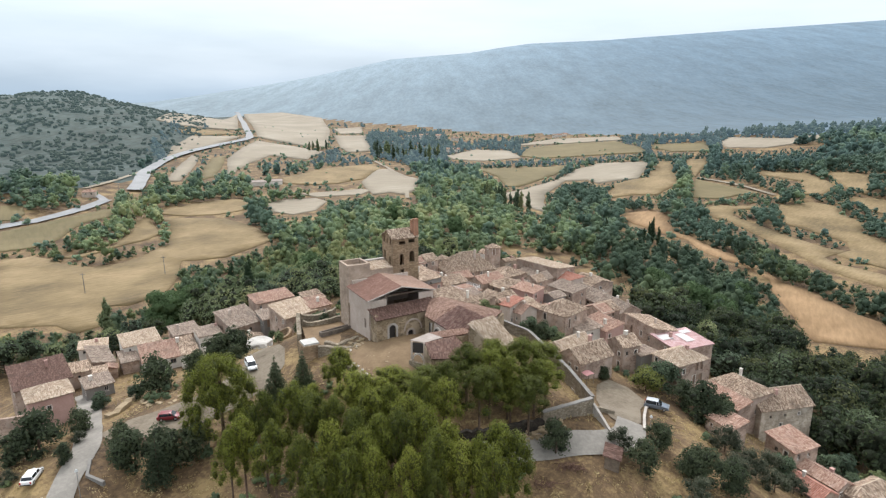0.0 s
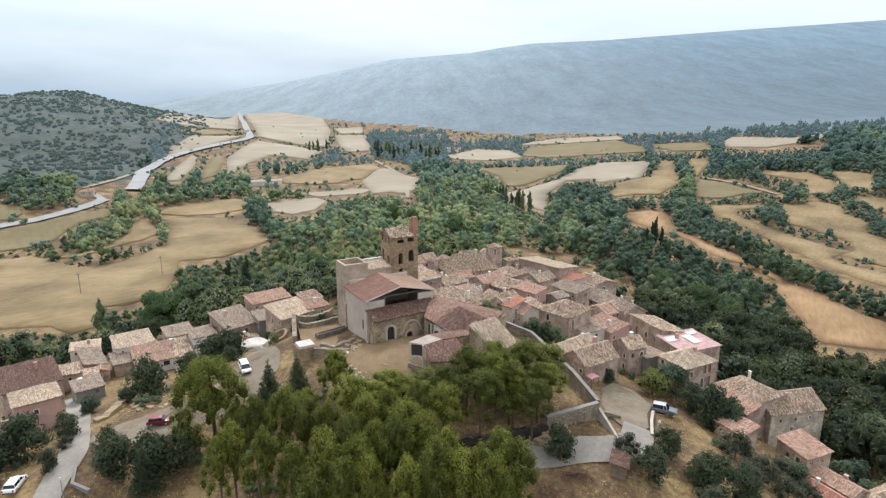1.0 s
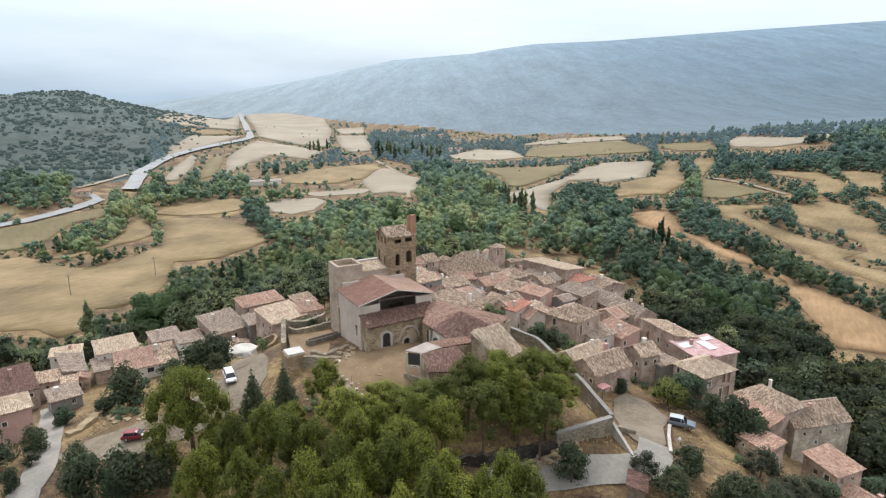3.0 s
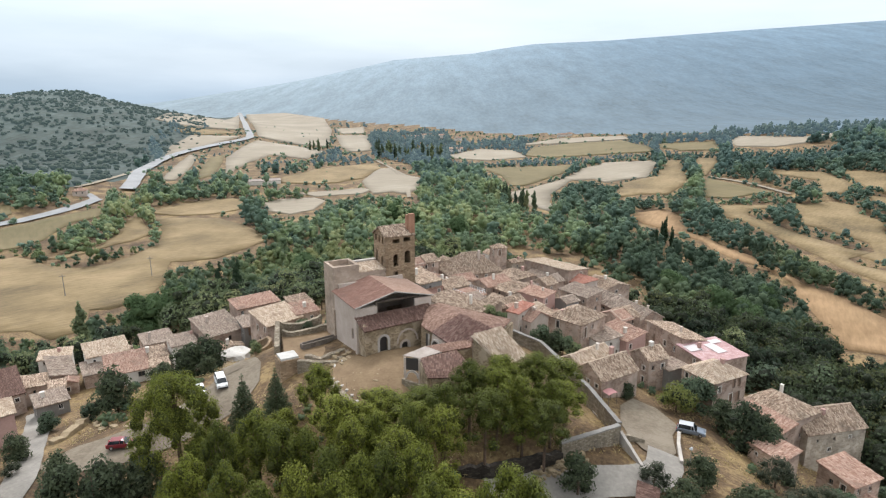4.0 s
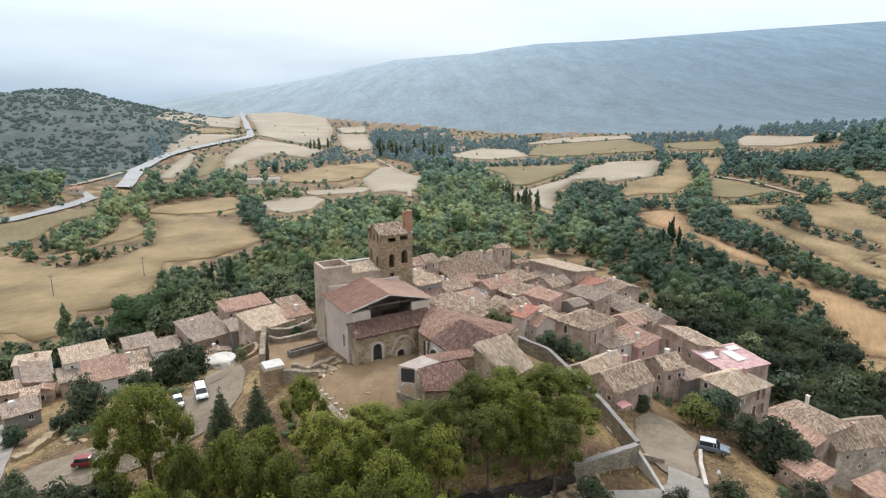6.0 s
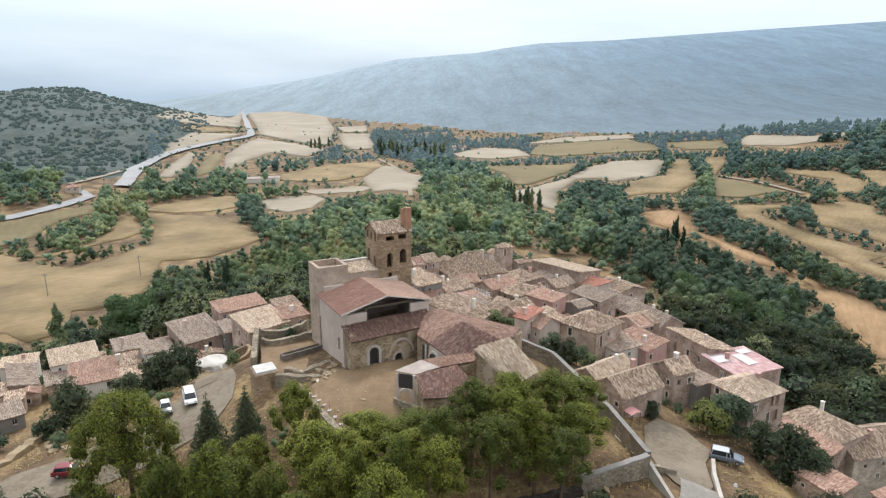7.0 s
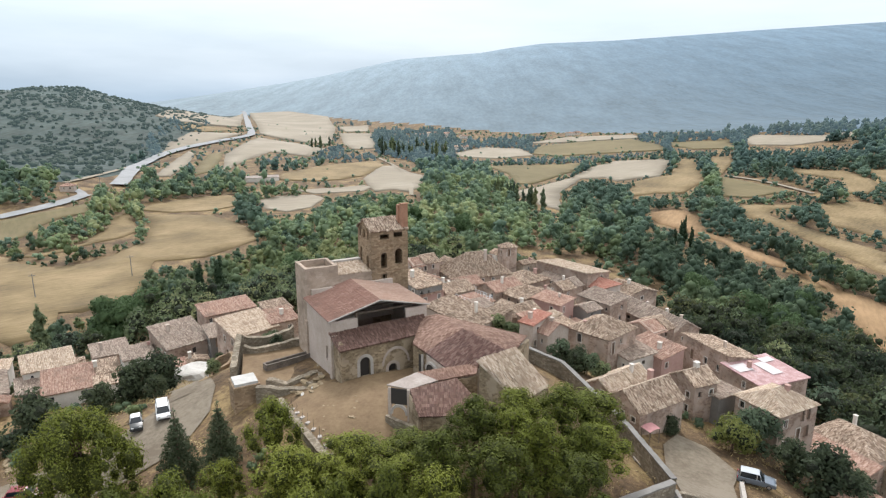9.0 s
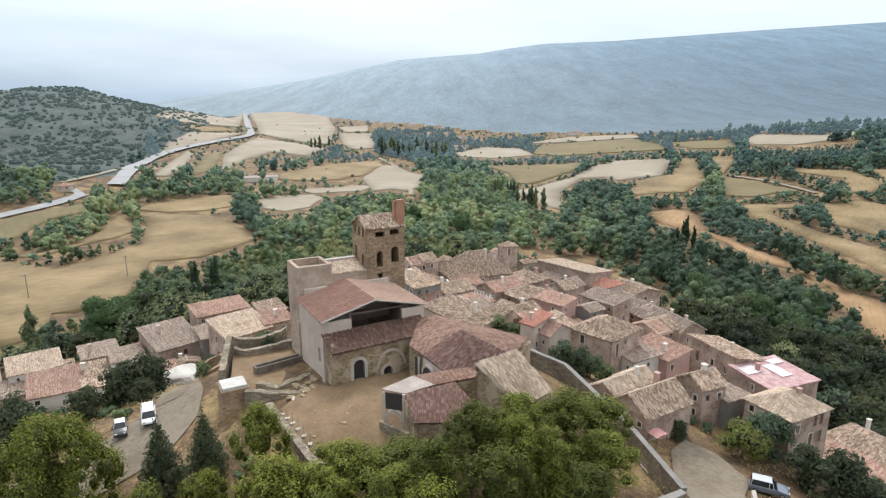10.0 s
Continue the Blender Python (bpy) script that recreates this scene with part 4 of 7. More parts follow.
add_wall(bm, TB1 - TB0 - 0.8, -3, TT, side, 0.8, pose(T0, TB1, 0, 0, 0, -90))
part("tower_wall", bm, SANDSTONE, church)
for x, z, w, h in front[2:4]:
    arch_fill("arch", church, pose(T0, TB0, 0), x, z, w, h, SANDSTONE)
for x, z, w, h in side:
    arch_fill("arch", church, pose(T0, TB1, 0, 0, 0, -90), x, z, w, h, SANDSTONE)
bm = bmesh.new()
add_box(bm, T1 - 0.8, TB0 + 0.8, -3, T1, TB1, TT)
add_box(bm, T0 + 0.8, TB1 - 0.8, -3, T1 - 0.8, TB1, TT)
add_box(bm, T0 + 0.8, TB0 + 0.8, 9.2, T1 - 0.8, TB1 - 0.8, 9.5)
add_box(bm, T0 + 0.8, TB0 + 0.8, 14.2, T1 - 0.8, TB1 - 0.8, 14.5)
part("tower_wall", bm, SANDSTONE, church)
for gz in (14.0, 9.6):
    part("string_course", box(T0 - 0.12, TB0 - 0.12, gz, T1 + 0.12, TB0 - 0.003, gz + 0.2), SANDSTONE, church)
tm = (TB0 + TB1) / 2
bm = bmesh.new()
g = [bm.verts.new(c) for c in ((T0, TB0, TT), (T0, TB1, TT), (T0, tm, TT + 1.5), (T0 + 0.7, TB0, TT), (T0 + 0.7, TB1, TT), (T0 + 0.7, tm, TT + 1.5))]
for f in ((0, 2, 1), (3, 4, 5), (0, 3, 5, 2), (1, 2, 5, 4)):
    bm.faces.new([g[i] for i in f])
part("gable", bm, SANDSTONE, church)
roof_slab("tower_roof", ((T0 - 0.2, TB0 - 0.25, TT + 0.12), (T1 + 0.1, TB0 - 0.25, TT + 0.12), (T1 + 0.1, tm, TT + 1.75), (T0 - 0.2, tm, TT + 1.75)), TILE_OLD, church)
roof_slab("tower_roof", ((T1 + 0.1, TB1 + 0.25, TT + 0.12), (T0 - 0.2, TB1 + 0.25, TT + 0.12), (T0 - 0.2, tm, TT + 1.75), (T1 + 0.1, tm, TT + 1.75)), TILE_OLD, church)
bm = bmesh.new()
add_box(bm, 15.65, 14.5, TT, 16.7, 15.4, TT + 4.0)
add_box(bm, 15.45, 15.4, TT, 16.3, 16.1, TT + 3.7)
part("chimney_pier", bm, BRICK, church, "slim masonry pier on the tower roof")

# ---- ramparts, courtyard and the buildings round it ----
def stone_wall(name, points, thick=0.7, deep=4.0, material=WALLSTONE, ragged=0.12, coping=None, label="", category="wall", parent=None, kind="structure"):
    """A masonry wall along points (x, y, top), going deep below its top, with an uneven crest and, if wished, a coping."""
    pts = []
    for a, b in zip(points, points[1:]):
        k = max(1, int(math.hypot(b[0] - a[0], b[1] - a[1]) / 0.8))
        pts += [tuple(a[i] + (b[i] - a[i]) * j / k for i in range(3)) for j in range(k)]
    pts.append(points[-1])
    bm, rows, tops = bmesh.new(), [], []
    for i, p in enumerate(pts):
        a, b = pts[max(i - 1, 0)], pts[min(i + 1, len(pts) - 1)]
        d = Vector((b[0] - a[0], b[1] - a[1], 0)).normalized()
        s = Vector((-d.y, d.x, 0)) * thick / 2
        z = p[2] + ragged * (noise.noise((p[0] * 0.9, p[1] * 0.9, 4)) + random.uniform(-0.5, 0.5))
        c = Vector((p[0], p[1], 0))
        rows.append([bm.verts.new(c + s * f + Vector((0, 0, h))) for f, h in ((1.06, p[2] - deep), (1.0, z), (-1.0, z), (-1.06, p[2] - deep))])
        tops.append((c, s, z))
    for r0, r1 in zip(rows, rows[1:]):
        for j in range(3):
            bm.faces.new((r0[j], r0[j + 1], r1[j + 1], r1[j]))
    bm.faces.new(rows[0][::-1]), bm.faces.new(rows[-1])
    bmesh.ops.recalc_face_normals(bm, faces=bm.faces)
    ob = part(name, bm, material, parent)
    if not parent:
        tagged(ob, label, category, kind=kind)
    if coping:
        bm = bmesh.new()
        ring = [[bm.verts.new(c + s * f * 1.12 + Vector((0, 0, z + h))) for f, h in ((1, -0.03), (1, 0.14), (-1, 0.14), (-1, -0.03))] for c, s, z in tops]
        for r0, r1 in zip(ring, ring[1:]):
            for j in range(4):
                bm.faces.new((r0[j], r0[(j + 1) % 4], r1[(j + 1) % 4], r1[j]))
        bm.faces.new(ring[0][::-1]), bm.faces.new(ring[-1])
        bmesh.ops.recalc_face_normals(bm, faces=bm.faces)
        part("coping", bm, coping, ob)
    return ob


def outcrop(x, y, z, sx, sy, sz, seed, material, label, name="rock_outcrop"):
    bm = bmesh.new()
    bmesh.ops.create_icosphere(bm, subdivisions=3, radius=1)
    for v in bm.verts:
        k = 1 + 0.28 * noise.noise(v.co * 1.7 + Vector((seed, 0, 0))) + 0.1 * noise.noise(v.co * 5 + Vector((seed, 3, 0)))
        v.co = Vector((v.co.x * sx * k, v.co.y * sy * k, max(min(v.co.z, 0.55), -1) * sz * k))
    ob = part(name, bm, material)
    ob.matrix_world = pose(x, y, z, 0, 0, seed * 40)
    return tagged(ob, label, "rock")


ROCK = surface("pale_rock", (0.36, 0.34, 0.31), (0.54, 0.52, 0.49), 0.5, fine=3, bump=0.5)
OCHRE = surface("ochre_rock", (0.20, 0.15, 0.09), (0.34, 0.27, 0.18), 0.5, fine=3, bump=0.5)
field([(-19.6, 106), (-15, 99.6), (-11, 94.5), (-4, 91.5), (6, 95), (6, 108), (-3, 114), (-12.7, 109.4), (-16, 112)], COURT, "bare trodden earth of the church courtyard", "courtyard", 0.3, 1.2, False)
stone_wall("wall_rampart", [(3.9, 130.7, 4.2), (11.0, 129.6, 2.2), (18.6, 123.9, 0.9), (19.6, 121.8, 0.5), (23.9, 106.6, 0.1), (25.8, 95.8, -0.1)], 0.6, 7.5, WALLSTONE, 0.05, CONCRETE,
           "long stone rampart with a pale coping")
stone_wall("wall_bastion", [(25.6, 95.4, -0.1), (18.6, 91.9, -0.2), (16.4, 91.0, -0.4)], 0.7, 6.0, WALLSTONE, 0.08, CONCRETE, "stone bastion wall above the road")
DARKSTONE = masonry("dark_rubble", (0.030, 0.026, 0.022), (0.075, 0.064, 0.052), (0.024, 0.020, 0.017), 0.5)
stone_wall("wall_retaining", [(16.6, 90.8, -1.6), (11.5, 89.0, -1.4), (6.5, 88.2, -1.8), (1.0, 88.4, -2.6)], 0.8, 5.0, DARKSTONE, 0.4, None, "dark retaining wall under the pines")
for k in range(46):
    x = 15.4 + random.gauss(0, 2.6)
    y = 89.4 + 0.42 * (x - 15) + random.uniform(-1.6, 0.2)
    outcrop(x, y, ground_z(x, y) + random.uniform(0.0, 0.9), random.uniform(0.25, 0.6), random.uniform(0.25, 0.5), random.uniform(0.2, 0.4), 140 + k, OCHRE, "rough stone of the crumbling bastion foot", "fallen_stone")
stone_wall("wall_ramp", [(26.0, 95.6, -1.2), (27.6, 92.0, -3.4), (28.8, 88.8, -5.0)], 0.45, 3.0, COPING, 0.04, None, "low sloping wall beside the road")
stone_wall("wall_stub", [(26.6, 97.5, -2.6), (30.6, 99.0, -4.6)], 0.6, 4.0, WALLSTONE, 0.2, None, "broken end of a stone wall")
stone_wall("kerb_wall", [(x, y, ground_z(x, y) + 0.75) for x, y in ((39.4, 107.4), (37.4, 102.4), (35.9, 98.0), (34.8, 94.6))], 0.5, 1.6, COPING, 0.03, None, "low pale kerb wall along the lane")
stone_wall("court_wall", [(-20.3, 107.2, 3.3), (-17.6, 103.2, 3.1), (-13.9, 98.4, 2.6), (-10.4, 93.6, 2.2)], 0.9, 4.5, WALLSTONE, 0.25, None, "crumbling retaining wall of the courtyard")
# terrace on the west side
stone_wall("terrace_wall", [(-24.2, 130.2, 4.0), (-26.5, 129.4, 3.0), (-29.0, 128.2, 2.7), (-31.0, 127.2, 3.4), (-31.8, 126.4, 4.2), (-31.4, 124.5, 3.6), (-29.2, 116.0, 3.1)], 0.9, 8.0, WALLSTONE, 0.25, None,
           "old stone terrace wall with a worn curved crest")
stone_wall("terrace_wall_front", [(-24.4, 111.2, 2.8), (-20.5, 111.0, 2.7), (-17.6, 111.4, 2.6)], 0.9, 5.0, WALLSTONE, 0.25, None, "ruined front wall of the terrace")
stone_wall("terrace_wall_inner", [(-23.6, 113.4, 2.9), (-21.0, 113.2, 2.4), (-19.2, 113.8, 3.0), (-17.0, 116.0, 3.1)], 1.0, 3.0, WALLSTONE, 0.5, None, "broken inner wall of the ruined terrace")
stone_wall("terrace_wall_ruin", [(-17.6, 111.6, 2.9), (-16.2, 113.4, 3.2), (-16.8, 116.0, 2.9), (-17.4, 118.0, 2.8)], 0.8, 3.0, WALLSTONE, 0.45, None, "broken rubble wall at the terrace edge")
field([(-30.4, 123.4), (-26.6, 124.6), (-22.4, 126.8), (-20.2, 123), (-17, 117.5), (-16.4, 113), (-18, 111.4), (-24, 111.2), (-27.5, 114)], COURT, "earth floor of the ruined terrace", "terrace_floor", 0.0, 1.2, False)
floor = bpy.data.objects["terrace_floor"]
for v in floor.data.vertices:
    v.co.z = 2.05 + 0.12 * noise.noise(v.co * 0.5)
stone_wall("basin_wall", [(-30.2, 123.8, 3.1), (-28.2, 123.9, 2.8), (-26.2, 124.9, 2.9), (-22.2, 127.2, 3.3)], 0.8, 5.0, WALLSTONE, 0.3, None, "stone wall of a sunk basin on the terrace")
bm = bmesh.new()
m = pose(-24.9, 117.2, 0, 0, 0, 40)
add_box(bm, 0, -0.1, 0.2, 9.6, 0.12, 3.0, m=m)
add_box(bm, 0, 0.95, 0.2, 9.6, 1.15, 3.0, m=m)
add_box(bm, 0, 0.12, 0.2, 0.2, 0.95, 3.0, m=m)
add_box(bm, 0.2, 0.12, 0.2, 9.6, 0.95, 2.3, m=m)
STAINED = surface("stained_concrete", (0.085, 0.072, 0.062), (0.20, 0.17, 0.145), 0.7, fine=4, bump=0.2)
tagged(part("water_channel", bm, STAINED), "long dark stained concrete channel across the terrace", "channel", kind="structure")
pier = thing("corner_pier", -26.4, 112.4, -4, 30, "square stone pier with a white slab on top", "pier")
part("shaft", box(-1.75, -1.75, -1.0, 1.75, 1.75, 6.9), SANDSTONE, pier)
part("slab", box(-1.5, -1.45, 6.9, 1.5, 1.45, 7.25), surface("white_slab", (0.38, 0.37, 0.355), (0.50, 0.49, 0.47), 0.8, fine=4, bump=0.1), pier, "clean white flat slab")
turret = thing("round_ruin", -37.0, 131.5, -8, 0, "stump of a small round stone ruin", "ruin")
bm = bmesh.new()
ring = []
for k in range(20):
    a = k * math.tau / 20
    top = 5.2 + 0.9 * math.sin(a + 1) + random.uniform(-0.15, 0.15)
    ring.append([bm.verts.new((r * math.cos(a), r * math.sin(a), z)) for r, z in ((2.3, -2), (2.2, top), (1.6, top), (1.6, 2.6))])
for k in range(20):
    for j in range(3):
        bm.faces.new((ring[k][j], ring[(k + 1) % 20][j], ring[(k + 1) % 20][j + 1], ring[k][j + 1]))
bm.faces.new([r[3] for r in ring])
bmesh.ops.recalc_face_normals(bm, faces=bm.faces)
part("wall", bm, SANDSTONE, turret)


outcrop(-44.5, 137.0, -8.2, 3.8, 3.0, 2.4, 1, ROCK, "smooth pale rock outcrop with a flat top")
outcrop(-43.2, 133.6, -9.0, 4.0, 2.4, 2.2, 2, OCHRE, "ochre rock face below the pale outcrop")

stone_wall("rock_ledge", [(-64.2, 105.2, -9.0), (-63.4, 107.2, -8.9), (-63.3, 110.7, -9.2), (-64.6, 116.1, -10.4), (-65.7, 121.0, -11.8)], 1.4, 2.5, OCHRE, 0.5, None, "low broken rock ledge above the lane")
# heaps of cut reddish brushwood on the dry slope
TWIG = surface("dead_twigs", (0.075, 0.042, 0.032), (0.19, 0.115, 0.085), 1.0, fine=6)
for x0, y0, n in ((19.4, 82.8, 70), (15.6, 80.0, 50)):
    heap = thing("brush_heap", x0, y0, ground_z(x0, y0), 0, "heap of cut reddish-brown brushwood on dry grass", "brushwood")
    for k in range(n):
        bm = bmesh.new()
        c = Vector((random.gauss(0, 1.3), random.gauss(0, 0.6), random.uniform(0.05, 0.6)))
        d = Vector((random.gauss(0, 1), random.gauss(0, 1), random.gauss(0, 0.35))).normalized() * random.uniform(0.4, 1.0)
        add_tube(bm, c - d, c + d, 0.05, 0.025, 4)
        part("branch", bm, TWIG, heap)

# cloister wing, porch and store round the courtyard
wing = thing("cloister_wing", -1.8, 110.2, 3.5, 0, "cloister wing with broad brown and pink tile roofs", "building")


def at_wing(*pts):
    return [(x + 1.8, y - 110.2, z - 3.5) for x, y, z in pts]


A, B, C2, D2, E2 = (-1.8, 110.2, 8.3), (-3.6, 112.1, 8.7), (-2.6, 119.0, 9.9), (-0.6, 119.4, 10.2), (2.9, 112.8, 10.5)
F2, G2, H2 = (8.4, 107.0, 10.0), (4.9, 105.9, 8.3), (1.0, 106.4, 7.8)
roof_slab("roof", at_wing(A, B, C2, D2, E2), TILE_CHURCH, wing, label="brown pink tile slope")
roof_slab("roof", at_wing(H2, A, E2, F2, G2), TILE_WING, wing, label="dark maroon tile slope")
roof_slab("roof", at_wing((9.5, 110.5, 8.2), (12.0, 116.5, 8.2), (-0.6, 119.4, 10.2), E2, F2), TILE_CHURCH, wing)
for w, coat in (([A, B, C2], CHURCHSTONE), ([A, H2, G2], RENDER), ([(9.3, 110.3, 8.0), (11.8, 116.3, 8.0)], CHURCHSTONE)):
    stone_wall("wall", [(x + 1.8 + 0.3, y - 110.2 + 0.1, z - 3.5 - 0.35) for x, y, z in w], 0.5, 6.5, coat, 0.0, None, parent=wing)
aw = thing("cloister_arch", -0.86, 108.90, 3.5, -53.6, "pale arched opening of the cloister wing", "arch")
bm = bmesh.new()
for k in range(12):
    a0, a1 = math.pi * k / 12, math.pi * (k + 1) / 12
    q = [bm.verts.new((r * math.cos(a), yy, 2.7 + r * math.sin(a))) for yy in (-0.32, 0.0) for a in (a0, a1) for r in (1.0, 1.3)]
    for f in ((0, 1, 3, 2), (0, 4, 5, 1), (2, 3, 7, 6), (1, 5, 7, 3), (0, 2, 6, 4)):
        bm.faces.new([q[i] for i in f])
bmesh.ops.remove_doubles(bm, verts=bm.verts, dist=0.002)
part("arch_ring", bm, COPING, aw)
bm = bmesh.new()
vs = [bm.verts.new((1.0 * math.cos(math.pi * k / 12), -0.29, 2.7 + 1.0 * math.sin(math.pi * k / 12))) for k in range(13)]
bm.faces.new(vs + [bm.verts.new((-1.0, -0.29, -1)), bm.verts.new((1.0, -0.29, -1))])
# dark sheets on the wall face stand for the shaded openings
part("opening", bm, SHADE, aw)
part("side_opening", box(-2.75, -0.30, -1, -2.15, -0.2, 4.2), SHADE, aw, "dark panel for a tall narrow shaded opening")
part("jamb", box(-2.1, -0.34, -1, -1.75, -0.2, 4.4), COPING, aw)
porch = thing("porch", -5.0, 101.5, 3.5, 0, "low open porch with a pale roof edge and brown tiles", "porch")


def at_porch(*pts):
    return [(x + 5.0, y - 101.5, z - 3.5) for x, y, z in pts]


roof_slab("roof_sheet", at_porch((-5.9, 101.6, 7.9), (-3.2, 101.0, 7.7), (0.0, 102.7, 8.0), (-2.6, 104.3, 8.3)), SHEETING, porch, 0.12)
roof_slab("roof", at_porch((0.0, 102.7, 8.0), (4.5, 104.2, 8.2), (4.9, 106.6, 8.5), (-2.6, 104.3, 8.3)), TILE_CHURCH, porch)
roof_slab("roof", at_porch((-2.0, 97.8, 6.0), (5.8, 98.5, 6.0), (2.2, 103.2, 8.1), (-3.2, 101.0, 7.75)), TILE_BROWN, porch)
part("coping", box(7.2, 1.7, 4.4, 10.2, 2.5, 4.75, m=pose(0, 0, 0, 0, 0, 12)), COPING, porch)
stone_wall("wall", at_porch((-1.6, 98.4, 6.0), (5.6, 99.0, 6.0)), 0.5, 5, CHURCHSTONE, 0.0, None, parent=porch)
stone_wall("wall", at_porch((0.3, 103.0, 7.6), (4.6, 104.4, 7.9)), 0.5, 5, CHURCHSTONE, 0.0, None, parent=porch)
for x, y in ((-5.6, 101.5), (-3.35, 100.95)):
    part("post", box(x + 5.0 - 0.18, y - 101.5 - 0.18, -1, x + 5.0 + 0.18, y - 101.5 + 0.18, 4.15), RENDER, porch)
pm = pose(-0.6, 0.0, 0, 0, 0, -13.5)
# dark panel painted as the shade under the porch roof
part("lintel", box(0.15, -0.1, 2.2, 2.15, 0.1, 4.1, m=pm), SHADE, porch, "dark panel for the shaded opening under the roof")
bm = bmesh.new()
for k in range(10):
    a0, a1 = math.pi * k / 10, math.pi * (k + 1) / 10
    q = [bm.verts.new(pm @ Vector((1.15 + r * math.cos(a), yy, 0.9 + r * 1.2 * math.sin(a)))) for yy in (-0.16, 0.16) for a in (a0, a1) for r in (0.8, 1.05)]
    for f in ((0, 1, 3, 2), (4, 6, 7, 5), (0, 4, 5, 1), (2, 3, 7, 6), (1, 5, 7, 3), (0, 2, 6, 4)):
        bm.faces.new([q[i] for i in f])
bmesh.ops.remove_doubles(bm, verts=bm.verts, dist=0.002)
part("arch", bm, COPING, porch)
stone_wall("wall", at_porch((-3.1, 100.8, 7.2), (-1.9, 98.3, 5.9)), 0.45, 6, CHURCHSTONE, 0.0, None, parent=porch)
stone_wall("low_wall", at_porch((-5.9, 100.9, 4.5), (-4.4, 99.6, 4.5), (-2.6, 98.4, 4.5)), 0.5, 2.5, WALLSTONE, 0.05, None, parent=porch)
store = thing("store_house", 4.6, 101.0, 2.5, 0, "stone store with one steep slope of pale mixed tiles", "building")


def at_store(*pts):
    return [(x - 4.6, y - 101.0, z - 2.5) for x, y, z in pts]


roof_slab("roof", at_store((9.1, 98.2, 7.6), (13.0, 102.5, 7.6), (9.2, 104.9, 11.4), (4.4, 100.9, 11.4)), TILE_PALE, store)
for w in ([(4.8, 101.1, 11.1), (9.0, 98.6, 7.3)], [(9.2, 98.7, 7.3), (12.7, 102.5, 7.3)], [(12.6, 102.6, 7.3), (9.2, 104.6, 11.1)], [(9.0, 104.5, 11.1), (4.9, 101.2, 11.1)]):
    stone_wall("wall", at_store(*w), 0.45, 11.0, CHURCHSTONE, 0.0, None, parent=store)
# stone footings along the courtyard edge, with thin rods
for k in range(8):
    x, y = -18.2 + k * 0.95, 105.6 - k * 1.25
    foot = thing("fence_footing", x, y, ground_z(x, y) + 0.2, 20 * k, "pale stone footing with a thin rod", "footing", "footings along the courtyard edge")
    part("block", box(-0.28, -0.22, -0.2, 0.28, 0.22, 0.25), COPING, foot)
    bm = bmesh.new()
    add_tube(bm, (0, 0, 0.2), (0.02, 0.0, 1.5), 0.025, 0.02, 5)
    part("rod", bm, WOOD, foot)
for k in range(18):
    x, y = -17.5 + 7 * random.random(), 104.5 - 9 * random.random()
    outcrop(x + 1.5, y + 1.0, ground_z(x + 1.5, y + 1.0) + 0.3, random.uniform(0.12, 0.3), random.uniform(0.12, 0.25), random.uniform(0.1, 0.2), 20 + k, OCHRE,
            "loose stone lying on the courtyard earth", "loose_stone")

# ---- lanes ----
strip("lane", [(6, 85.5), (13, 86.5), (20, 87.2), (27, 88.5), (31.0, 91.6), (32.6, 95.2), (33.4, 97.4)], 5.0, ASPHALT, 0.22, "worn grey concrete lane below the rampart", 1.5)
strip("lane_west", [(-54, 62), (-56.6, 74), (-58.6, 83), (-60, 91), (-63.5, 98), (-68, 106), (-75, 117), (-82, 128)], 4.4, ASPHALT, 0.22, "worn grey concrete lane through the west quarter", 1.5)
field([(-61, 96.5), (-56.5, 93.5), (-50, 95.5), (-44, 98), (-38, 101.5), (-33.5, 106), (-31.8, 113), (-33.2, 119), (-36, 124), (-40, 124.5), (-41.8, 116.5), (-46.5, 109), (-52, 106.5), (-58, 102.5)], GRAVEL, "pale gravel parking ground", "car_park", 0.16, 1.2, False)
strip("path", [(-38.5, 119), (-41, 126), (-46, 131)], 4.0, GRAVEL, 0.24, "pale gravel path up to the rock", 1.5)
stone_wall("bank_wall", [(-57.4, 88.0, -7.0), (-56.0, 84.5, -7.6), (-52.6, 83.0, -7.8)], 0.5, 2.0, CONCRETE, 0.05, None, "curved low wall at the lane bend")
stone_wall("kerb_wall_west", [(-60.4, 80.0, -8.5), (-59.6, 76.0, -9.6), (-60.0, 72.0, -10.8)], 0.35, 1.2, COPING, 0.03, None, "low pale kerb beside the lane")
for k in range(16):
    x, y = -62 + 13.5 * k / 15 + random.uniform(-1, 1), 112.5 - 4.0 * math.sin(k / 5) + random.uniform(-0.8, 0.8)
    outcrop(x, y, ground_z(x, y) + 0.1, random.uniform(0.3, 0.8), random.uniform(0.3, 0.6), random.uniform(0.2, 0.5), 60 + k, OCHRE, "rough stone of the earth bank", "bank_stone")
stone_wall("yard_wall", [(-84.0, 101.5, -8.0), (-78.8, 103.6, -8.0)], 0.6, 5.0, HOUSESTONE, 0.1, None, "rubble yard wall beside the pink house")

field([(28.4, 99.5), (29.6, 96.0), (33.0, 94.5), (35.6, 98.5), (38.2, 107.0), (40.6, 110.5), (38.6, 116.5), (35.0, 118.5), (31.5, 114.5), (29.6, 107.0)], GRAVEL, "pale sandy yard before the barns", "yard", 0.20, 1.2, False)
awning = thing("awning", 29.6, 114.6, ground_z(29.6, 114.6), 32, "faded red cloth awning behind the rampart", "awning")
bm = bmesh.new()
bmesh.ops.create_grid(bm, x_segments=8, y_segments=6, size=0.5)
